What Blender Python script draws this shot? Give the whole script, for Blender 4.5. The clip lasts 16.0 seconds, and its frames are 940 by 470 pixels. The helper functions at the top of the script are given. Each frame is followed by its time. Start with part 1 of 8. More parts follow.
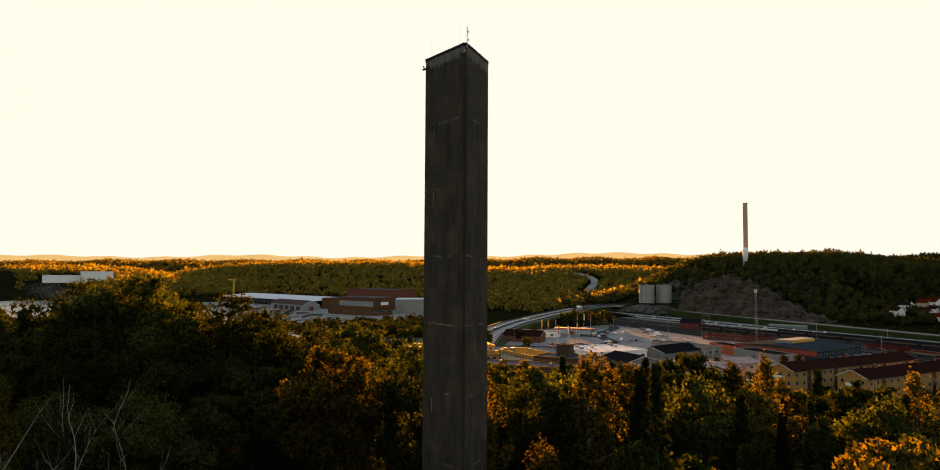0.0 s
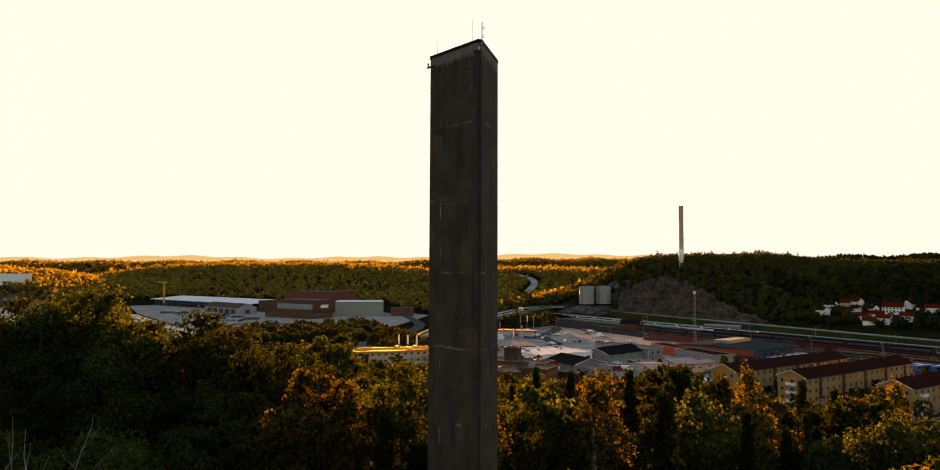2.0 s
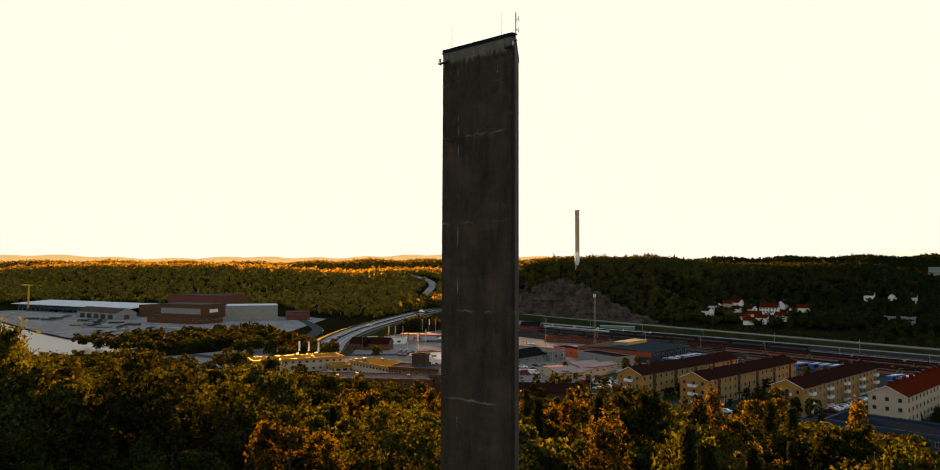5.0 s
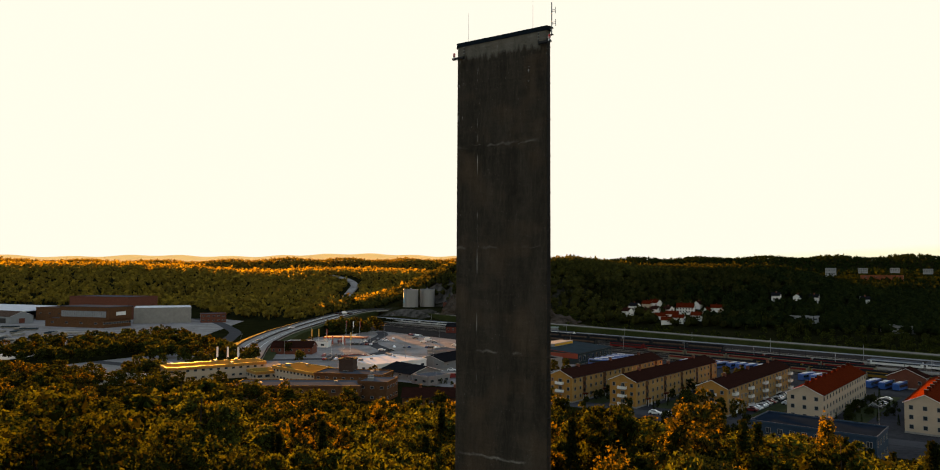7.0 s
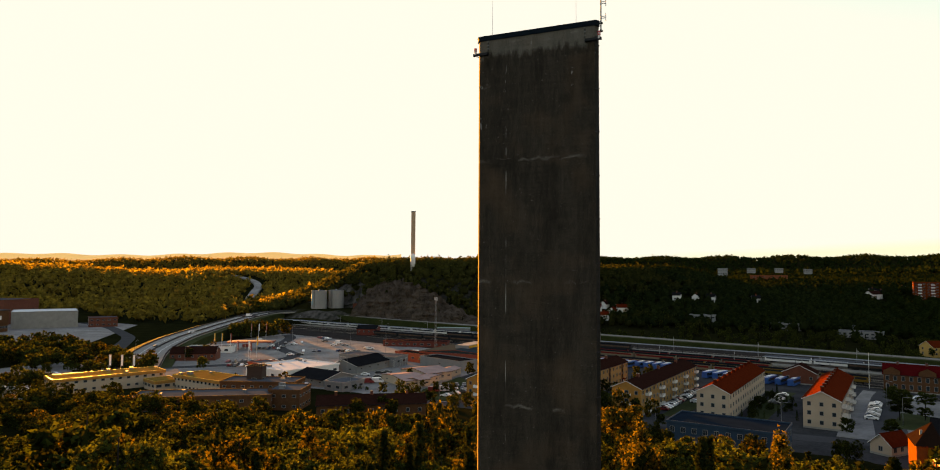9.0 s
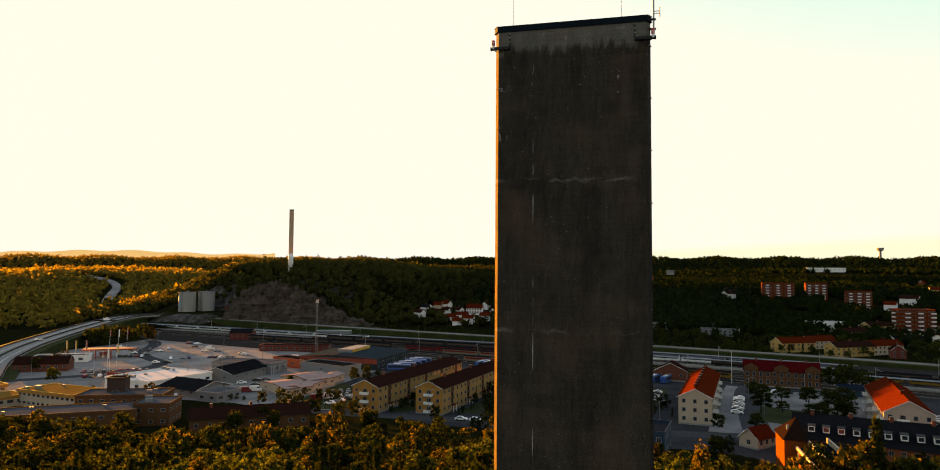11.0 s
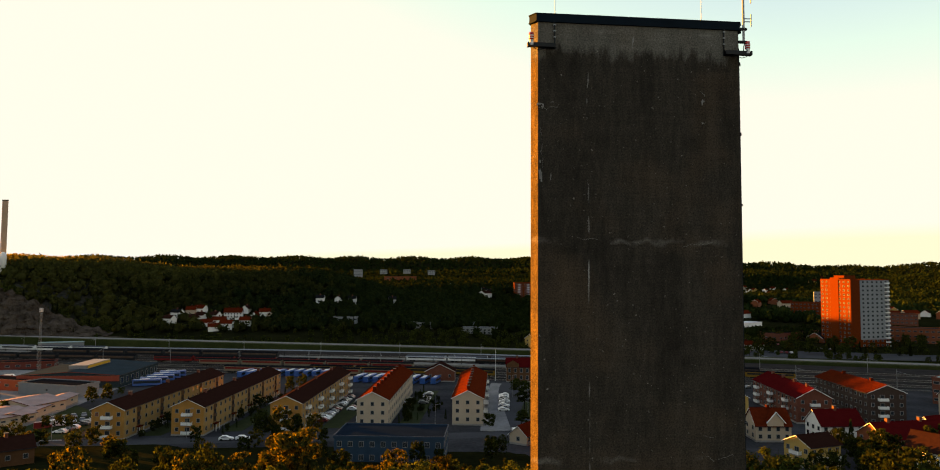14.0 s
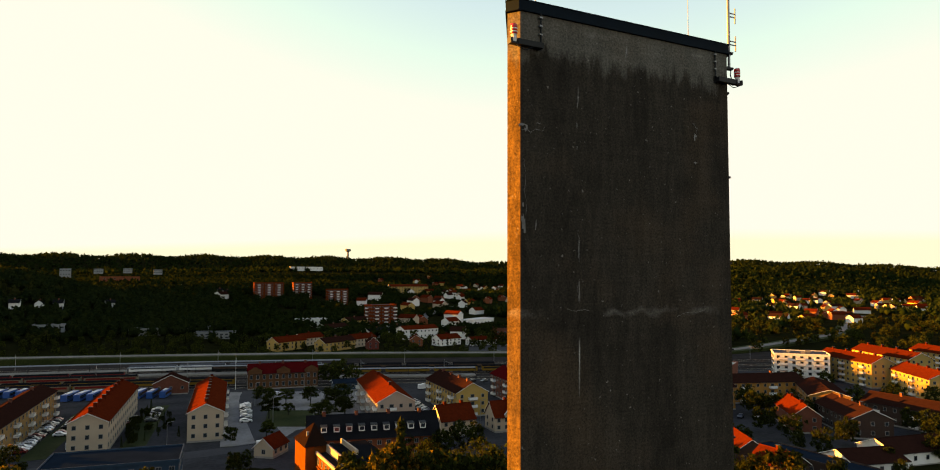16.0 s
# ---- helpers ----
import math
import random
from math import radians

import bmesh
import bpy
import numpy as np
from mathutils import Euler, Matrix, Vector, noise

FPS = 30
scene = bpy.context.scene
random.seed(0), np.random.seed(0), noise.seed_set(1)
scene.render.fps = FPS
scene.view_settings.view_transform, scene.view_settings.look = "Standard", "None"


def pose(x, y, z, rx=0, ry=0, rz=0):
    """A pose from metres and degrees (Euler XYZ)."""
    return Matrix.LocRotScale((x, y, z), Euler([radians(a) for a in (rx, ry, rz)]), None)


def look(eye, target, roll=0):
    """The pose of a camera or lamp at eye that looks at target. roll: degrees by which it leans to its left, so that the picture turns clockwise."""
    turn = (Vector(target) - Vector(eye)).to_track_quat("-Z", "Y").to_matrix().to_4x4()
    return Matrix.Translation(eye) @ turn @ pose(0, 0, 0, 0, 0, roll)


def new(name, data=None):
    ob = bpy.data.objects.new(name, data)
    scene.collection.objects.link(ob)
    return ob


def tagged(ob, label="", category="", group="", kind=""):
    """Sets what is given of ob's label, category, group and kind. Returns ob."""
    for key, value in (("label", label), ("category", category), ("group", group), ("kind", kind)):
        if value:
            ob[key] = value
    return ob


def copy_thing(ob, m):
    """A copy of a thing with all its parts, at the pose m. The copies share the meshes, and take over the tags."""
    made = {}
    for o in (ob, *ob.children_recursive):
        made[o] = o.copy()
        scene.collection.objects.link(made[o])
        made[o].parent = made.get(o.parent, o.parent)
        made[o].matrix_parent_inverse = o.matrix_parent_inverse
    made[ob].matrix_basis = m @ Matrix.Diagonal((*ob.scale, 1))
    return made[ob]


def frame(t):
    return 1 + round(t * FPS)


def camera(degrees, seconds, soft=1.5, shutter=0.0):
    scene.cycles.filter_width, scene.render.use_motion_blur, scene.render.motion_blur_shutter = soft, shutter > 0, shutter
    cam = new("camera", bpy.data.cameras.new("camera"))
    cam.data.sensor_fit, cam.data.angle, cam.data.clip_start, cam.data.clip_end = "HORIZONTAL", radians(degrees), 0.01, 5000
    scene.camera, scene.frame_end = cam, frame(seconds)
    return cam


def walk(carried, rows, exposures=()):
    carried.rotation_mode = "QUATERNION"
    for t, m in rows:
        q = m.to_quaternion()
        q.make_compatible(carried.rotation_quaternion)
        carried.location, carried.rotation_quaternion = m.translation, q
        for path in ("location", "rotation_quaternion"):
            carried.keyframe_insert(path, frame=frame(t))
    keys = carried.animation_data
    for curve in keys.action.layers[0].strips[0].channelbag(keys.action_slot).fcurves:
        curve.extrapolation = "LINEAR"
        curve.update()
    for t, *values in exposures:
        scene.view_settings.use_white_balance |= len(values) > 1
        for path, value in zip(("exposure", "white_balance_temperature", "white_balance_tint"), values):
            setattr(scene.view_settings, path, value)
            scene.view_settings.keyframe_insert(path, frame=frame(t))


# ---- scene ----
cam = camera(69.3, 16.0, soft=1.0)
PATH = [
    (0, (33.533, -23.394, 43.629), (31.942, -22.186, 43.735), 0.3),
    (0.5, (32.179, -23.742, 43.839), (30.615, -22.5, 43.947), 0.2),
    (1, (30.836, -24.021, 44.049), (29.301, -22.744, 44.158), 0.2),
    (1.5, (29.498, -24.232, 44.292), (27.993, -22.919, 44.401), 0.2),
    (2, (28.141, -24.415, 44.561), (26.667, -23.068, 44.67), 0.2),
    (2.5, (26.771, -24.573, 44.813), (25.329, -23.192, 44.923), 0.2),
    (3, (25.363, -24.708, 45.056), (23.956, -23.291, 45.167), 0.2),
    (3.5, (23.963, -24.796, 45.333), (22.594, -23.343, 45.443), 0.2),
    (4, (22.45, -24.785, 45.599), (21.119, -23.296, 45.71), 0.2),
    (6.5, (14.592, -23.499, 47.274), (13.484, -21.837, 47.385), 0.3),
    (7, (13.083, -23.133, 47.571), (12.025, -21.439, 47.682), 0.3),
    (7.5, (11.548, -22.74, 47.887), (10.542, -21.015, 47.998), 0.2),
    (8, (10.08, -22.298, 48.205), (9.127, -20.543, 48.315), 0.3),
    (8.5, (8.624, -21.793, 48.545), (7.736, -20.004, 48.655), 0.3),
    (11, (1.761, -18.33, 50.131), (1.28, -16.392, 50.242), 0.4),
    (11.5, (0.533, -17.526, 50.429), (0.159, -15.564, 50.541), 0.4),
    (12, (-0.641, -16.645, 50.747), (-0.906, -14.666, 50.859), 0.4),
    (12.5, (-1.732, -15.674, 51.058), (-1.887, -13.683, 51.172), 0.4),
    (13, (-2.756, -14.655, 51.384), (-2.794, -12.658, 51.499), 0.4),
    (13.5, (-3.721, -13.635, 51.7), (-3.639, -11.64, 51.815), 0.4),
    (14, (-4.603, -12.54, 52.035), (-4.394, -10.554, 52.148), 0.3),
    (14.5, (-5.378, -11.392, 52.34), (-5.025, -9.427, 52.454), 0.3),
    (15, (-6.038, -10.224, 52.654), (-5.511, -8.298, 52.768), 0.3),
    (15.5, (-6.53, -9.032, 52.93), (-5.804, -7.171, 53.044), 0.2),
    (16, (-6.86, -7.855, 53.217), (-5.938, -6.084, 53.329), 0.2),
]
walk(cam, [(t, look(e, g, r)) for t, e, g, r in PATH], [(0, 3.72, 7300, 10), (16, 3.72, 7300, 10)])
# ---------------------------------------------------------------- light
SUN_AZ, SUN_EL = -54.0, 4.25          # degrees clockwise from +y, and above the horizon
world = bpy.data.worlds.new("evening_sky")
scene.world = world
world.use_nodes = True
wn = world.node_tree
sky = wn.nodes.new("ShaderNodeTexSky")
sky.sky_type, sky.sun_disc = "NISHITA", False
sky.sun_elevation, sky.sun_rotation = radians(SUN_EL), radians(SUN_AZ)
sky.altitude, sky.air_density, sky.dust_density, sky.ozone_density = 60, 0.88, 0.6, 0.35
haze = wn.nodes.new("ShaderNodeVectorMath")      # thin even haze levels the bright sky round the sun
haze.operation, haze.inputs[1].default_value = "MINIMUM", (1.53, 1.52, 1.43)
veil = wn.nodes.new("ShaderNodeVectorMath")      # and keeps some blue in it down to the horizon
veil.operation, veil.inputs[1].default_value = "MAXIMUM", (0.0, 0.0, 1.15)
wn.links.new(sky.outputs[0], veil.inputs[0]), wn.links.new(veil.outputs[0], haze.inputs[0]), wn.links.new(haze.outputs[0], wn.nodes["Background"].inputs[0])
wn.nodes["Background"].inputs[1].default_value = 0.05
sun = new("sun", bpy.data.lights.new("sun", "SUN"))
sun.data.energy, sun.data.angle, sun.data.color = 2.8, radians(0.6), (1.0, 0.40, 0.04)
_s = Vector((math.sin(radians(SUN_AZ)) * math.cos(radians(SUN_EL)), math.cos(radians(SUN_AZ)) * math.cos(radians(SUN_EL)), math.sin(radians(SUN_EL))))
sun.matrix_world = look(_s * 300, (0, 0, 0))


# ---------------------------------------------------------------- materials
def mat(name, col, rough=0.8, var=0.25, size=1.0, bump=0.15, metal=0.0, spec=0.3, rnd=0.0, streak=0.0, tint=None, albedo_scale=None):
    """Two scales of noise over a base colour, with fine relief; size is the metres of the coarse stains."""
    k = albedo_scale or float(np.interp(max(col), (0.05, 0.2, 0.45, 0.7), (0.26, 0.32, 0.44, 0.80)))      # base colours scaled down, dark ones the most
    col, tint = [c * k for c in col], tint and [c * k for c in tint]
    m = bpy.data.materials.new(name)
    m.use_nodes = True
    t = m.node_tree
    n, l = t.nodes, t.links
    p = n["Principled BSDF"]
    p.inputs["Roughness"].default_value, p.inputs["Metallic"].default_value = rough, metal
    p.inputs["Specular IOR Level"].default_value = spec
    geo = n.new("ShaderNodeNewGeometry")
    src = geo.outputs["Position"]
    if streak:
        mp = n.new("ShaderNodeMapping")
        mp.inputs["Scale"].default_value = (1, 1, 1 / streak)
        l.new(src, mp.inputs[0])
        src = mp.outputs[0]
    a, b = n.new("ShaderNodeTexNoise"), n.new("ShaderNodeTexNoise")
    for q, s, d in ((a, 1.0 / size, 5), (b, 9.0 / size, 3)):
        q.inputs["Scale"].default_value, q.inputs["Detail"].default_value = s, d
        l.new(src, q.inputs["Vector"])
    mix = n.new("ShaderNodeMix")
    mix.data_type = "FLOAT"
    mix.inputs[0].default_value = 0.4
    l.new(a.outputs[0], mix.inputs[2]), l.new(b.outputs[0], mix.inputs[3])
    ramp = n.new("ShaderNodeValToRGB")
    lo, hi = ramp.color_ramp.elements
    lo.position, hi.position = 0.3, 0.7
    lo.color = (*[c * (1 - var) for c in col], 1)
    hi.color = (*(tint or [min(1, c * (1 + var)) for c in col]), 1)
    l.new(mix.outputs[0], ramp.inputs[0])
    out = ramp.outputs[0]
    if rnd:
        oi, hs, mr = n.new("ShaderNodeObjectInfo"), n.new("ShaderNodeHueSaturation"), n.new("ShaderNodeMapRange")
        mr.inputs["To Min"].default_value, mr.inputs["To Max"].default_value = 1 - rnd, 1 + rnd
        l.new(oi.outputs["Random"], mr.inputs[0]), l.new(mr.outputs[0], hs.inputs["Value"]), l.new(out, hs.inputs["Color"])
        out = hs.outputs[0]
    l.new(out, p.inputs["Base Color"])
    if bump:
        bu = n.new("ShaderNodeBump")
        bu.inputs["Strength"].default_value, bu.inputs["Distance"].default_value = bump, 0.02 * size
        l.new(b.outputs[0], bu.inputs["Height"]), l.new(bu.outputs[0], p.inputs["Normal"])
    return m


def leaf_mat(name, col, gold, through_light=0.45, rnd=0.42):
    m = bpy.data.materials.new(name)
    m.use_nodes = True
    t = m.node_tree
    n, l = t.nodes, t.links
    p = n["Principled BSDF"]
    p.inputs["Roughness"].default_value, p.inputs["Specular IOR Level"].default_value = 0.8, 0.0
    geo, oi = n.new("ShaderNodeNewGeometry"), n.new("ShaderNodeObjectInfo")
    ramp = n.new("ShaderNodeValToRGB")
    ramp.color_ramp.elements[0].color, ramp.color_ramp.elements[1].color = (*col, 1), (*gold, 1)
    ramp.color_ramp.elements[0].position, ramp.color_ramp.elements[1].position = 0.15, 1.0
    l.new(geo.outputs["Random Per Island"], ramp.inputs[0])
    hs, mr = n.new("ShaderNodeHueSaturation"), n.new("ShaderNodeMapRange")
    mr.inputs["To Min"].default_value, mr.inputs["To Max"].default_value = 1 - rnd, 1 + rnd
    l.new(oi.outputs["Random"], mr.inputs[0]), l.new(mr.outputs[0], hs.inputs["Value"]), l.new(ramp.outputs[0], hs.inputs["Color"])
    l.new(hs.outputs[0], p.inputs["Base Color"])
    tr, mx = n.new("ShaderNodeBsdfTranslucent"), n.new("ShaderNodeMixShader")
    thru = n.new("ShaderNodeVectorMath")        # light that passes a leaf comes out brighter and yellower
    thru.operation, thru.inputs[1].default_value = "MULTIPLY", (2.4, 2.15, 1.15)
    l.new(hs.outputs[0], thru.inputs[0]), l.new(thru.outputs[0], tr.inputs[0])
    mx.inputs[0].default_value = through_light
    l.new(p.outputs[0], mx.inputs[1]), l.new(tr.outputs[0], mx.inputs[2])
    l.new(mx.outputs[0], n["Material Output"].inputs[0])
    return m


def glass_mat(name, col=(0.02, 0.025, 0.03), rough=0.06):
    m = bpy.data.materials.new(name)
    m.use_nodes = True
    p = m.node_tree.nodes["Principled BSDF"]
    p.inputs["Base Color"].default_value, p.inputs["Roughness"].default_value = (*col, 1), rough
    p.inputs["Specular IOR Level"].default_value = 0.7
    return m


def glow_mat(name, col, power):
    m = bpy.data.materials.new(name)
    m.use_nodes = True
    p = m.node_tree.nodes["Principled BSDF"]
    p.inputs["Base Color"].default_value = (*col, 1)
    p.inputs["Emission Color"].default_value, p.inputs["Emission Strength"].default_value = (*col, 1), power
    return m


M = {
    "ochre": mat("ochre_brick", (0.52, 0.25, 0.05), 0.9, 0.18, 1.5, 0.3, rnd=0.06),
    "buff": mat("buff_brick", (0.50, 0.29, 0.09), 0.9, 0.18, 1.5, 0.3, rnd=0.06),
    "cream": mat("cream_render", (0.55, 0.44, 0.32), 0.9, 0.10, 3.0, 0.1, rnd=0.05, albedo_scale=0.62),
    "pinkish": mat("pale_pink_render", (0.55, 0.42, 0.33), 0.9, 0.10, 3.0, 0.1),
    "yellow": mat("yellow_render", (0.55, 0.36, 0.10), 0.9, 0.10, 3.0, 0.1, rnd=0.08),
    "white": mat("white_paint", (0.74, 0.73, 0.70), 0.7, 0.08, 2.0, 0.05, rnd=0.04),
    "frame_white": mat("weathered_white_frame", (0.46, 0.45, 0.43), 0.8, 0.1, 2.0, 0.05, spec=0),
    "brick": mat("red_brick", (0.28, 0.085, 0.045), 0.9, 0.25, 1.2, 0.3, rnd=0.08),
    "orange": mat("orange_brick", (0.36, 0.10, 0.032), 0.85, 0.15, 1.2, 0.2),
    "orangered": mat("deep_orange_brick", (0.27, 0.055, 0.014), 0.9, 0.15, 1.2, 0.2, spec=0),
    "paleblock": mat("pale_grey_panels", (0.42, 0.44, 0.46), 0.8, 0.12, 3.0, 0.05, spec=0),
    "darkbrick": mat("dark_brick", (0.12, 0.07, 0.05), 0.9, 0.2, 1.2, 0.3),
    "grey": mat("grey_sheet", (0.34, 0.35, 0.36), 0.6, 0.12, 3.0, 0.05, rnd=0.06),
    "bluegrey": mat("blue_grey_boards", (0.06, 0.12, 0.20), 0.7, 0.15, 2.0, 0.1, spec=0.1, albedo_scale=0.33),
    "redpaint": mat("falun_red_boards", (0.26, 0.05, 0.03), 0.85, 0.2, 2.0, 0.1, rnd=0.1),
    "green": mat("green_render", (0.20, 0.30, 0.22), 0.85, 0.12, 3.0, 0.1),
    "tile": mat("red_roof_tile", (0.25, 0.038, 0.012), 0.85, 0.3, 1.0, 0.5, rnd=0.12, spec=0, albedo_scale=0.25),
    "tile_dark": mat("brown_roof_tile", (0.075, 0.030, 0.021), 0.6, 0.25, 1.0, 0.5, rnd=0.1, spec=0),
    "roof_red": mat("red_sheet_roof", (0.17, 0.012, 0.013), 0.75, 0.2, 2.0, 0.1, spec=0),
    "felt": mat("black_roof_felt", (0.035, 0.036, 0.04), 0.55, 0.3, 4.0, 0.15, rnd=0.15, spec=0),
    "felt_grey": mat("grey_roof_felt", (0.14, 0.15, 0.17), 0.5, 0.25, 5.0, 0.1, rnd=0.15, spec=0, albedo_scale=0.45),
    "felt_pink": mat("faded_pink_roof", (0.52, 0.37, 0.33), 0.6, 0.25, 4.0, 0.1, spec=0),
    "felt_white": mat("white_roof_sheet", (0.66, 0.66, 0.66), 0.5, 0.15, 5.0, 0.05, spec=0),
    "bluesheet": mat("blue_roof_sheet", (0.03, 0.05, 0.08), 0.5, 0.2, 4.0, 0.05, spec=0),
    "asphalt": mat("asphalt", (0.058, 0.057, 0.058), 0.55, 0.4, 12.0, 0.1, spec=0, albedo_scale=0.62),
    "slate": mat("dark_slate_sheet", (0.055, 0.075, 0.085), 0.8, 0.2, 5.0, 0.05, spec=0.0, albedo_scale=0.45),
    "lot": mat("painted_lit_asphalt", (0.125, 0.118, 0.11), 0.8, 0.35, 11.0, 0.08, spec=0, albedo_scale=1.35),
    "yard": mat("pale_worn_lit_asphalt", (0.35, 0.325, 0.30), 0.6, 0.45, 14.0, 0.05, spec=0, albedo_scale=0.56),
    "gravel": mat("pale_gravel", (0.24, 0.22, 0.20), 0.75, 0.3, 9.0, 0.2, spec=0, albedo_scale=0.7),
    "ballast": mat("railway_ballast", (0.036, 0.031, 0.028), 0.8, 0.35, 6.0, 0.3, spec=0, albedo_scale=0.8),
    "grass": mat("grass", (0.034, 0.05, 0.014), 0.95, 0.4, 8.0, 0.3, tint=(0.06, 0.07, 0.022), spec=0.04, albedo_scale=0.6),
    "rock": mat("grey_gneiss", (0.078, 0.058, 0.042), 0.9, 0.7, 6.0, 1.0, streak=2.5, tint=(0.18, 0.14, 0.105), spec=0, albedo_scale=0.5),
    "concrete": mat("pale_concrete", (0.36, 0.34, 0.31), 0.6, 0.2, 3.0, 0.1, rnd=0.05, spec=0, albedo_scale=0.6),
    "steel": mat("galvanised_steel", (0.35, 0.36, 0.37), 0.45, 0.15, 0.5, 0.05, metal=0.8, albedo_scale=0.6),
    "barrier": mat("dull_galvanised_rail", (0.16, 0.16, 0.16), 0.8, 0.2, 2.0, 0.05, spec=0),
    "dark": mat("black_metal", (0.02, 0.024, 0.03), 0.55, 0.2, 0.5, 0.05, metal=0.3),
    "bark": mat("bark", (0.06, 0.045, 0.035), 0.95, 0.4, 0.4, 0.6),
    "birchbark": mat("birch_bark", (0.36, 0.34, 0.31), 0.9, 0.5, 0.4, 0.4),
    "glass": glass_mat("window_glass"),
    "silo": mat("silo_concrete", (0.48, 0.46, 0.43), 0.7, 0.15, 4.0, 0.1, streak=5.0, spec=0),
    "cap": mat("black_roof_sheet", (0.010, 0.026, 0.045), 0.7, 0.3, 0.4, 0.1, spec=0.06),
    "timber": mat("pale_sawn_timber", (0.50, 0.46, 0.40), 0.9, 0.2, 1.5, 0.1, rnd=0.15, spec=0),
    "clinker": mat("warm_clinker_brick", (0.33, 0.095, 0.024), 0.85, 0.2, 1.2, 0.2, spec=0.0),
    "brownbrick": mat("brown_brick", (0.24, 0.115, 0.055), 0.9, 0.25, 1.2, 0.3, spec=0.05),
    "yellowcoach": mat("dull_yellow_coach_paint", (0.20, 0.115, 0.02), 0.7, 0.25, 2.0, 0.0, spec=0, albedo_scale=0.8),
    "rubber": mat("rubber", (0.015, 0.015, 0.016), 0.8, 0.1, 0.3, 0.05),
    "blue": mat("blue_bus_paint", (0.02, 0.10, 0.36), 0.35, 0.08, 2.0, 0.0, spec=0.5, albedo_scale=0.6),
    "yellowpaint": mat("yellow_paint", (0.62, 0.36, 0.03), 0.45, 0.08, 2.0, 0.0, spec=0.1),
    "redcoach": mat("dark_red_coach_paint", (0.14, 0.014, 0.012), 0.6, 0.15, 2.0, 0.0, spec=0.05, albedo_scale=0.8),
    "creamcoach": mat("cream_coach_paint", (0.15, 0.125, 0.085), 0.6, 0.15, 2.0, 0.0, spec=0.05, albedo_scale=0.85),
    "lampred": mat("red_lamp_glass", (0.6, 0.02, 0.015), 0.25, 0.05, 0.2, 0.0, spec=0.6),
    "felt_green": mat("verdigris_roof", (0.34, 0.50, 0.46), 0.6, 0.2, 3.0, 0.05),
    "felt_ochre": mat("ochre_roof_felt", (0.50, 0.30, 0.07), 0.65, 0.2, 5.0, 0.1, spec=0, albedo_scale=0.3),
    "rusty": mat("rust_stained_roof", (0.20, 0.10, 0.06), 0.6, 0.4, 2.5, 0.2, tint=(0.30, 0.22, 0.17), spec=0),
    "copper": mat("brown_copper_sheet", (0.05, 0.025, 0.016), 0.7, 0.2, 1.5, 0.1, spec=0),
    "concrete_brown": mat("pale_brown_concrete", (0.46, 0.31, 0.20), 0.9, 0.2, 3.0, 0.1, spec=0, albedo_scale=0.8),
    "skyblue": mat("pale_blue_paint", (0.30, 0.45, 0.50), 0.7, 0.15, 3.0, 0.0),
    "street": mat("street_asphalt", (0.078, 0.077, 0.078), 0.5, 0.2, 8.0, 0.05, spec=0, albedo_scale=0.65),
    "orangepaint": mat("orange_red_panels", (0.42, 0.07, 0.03), 0.5, 0.1, 2.0, 0.0),
}


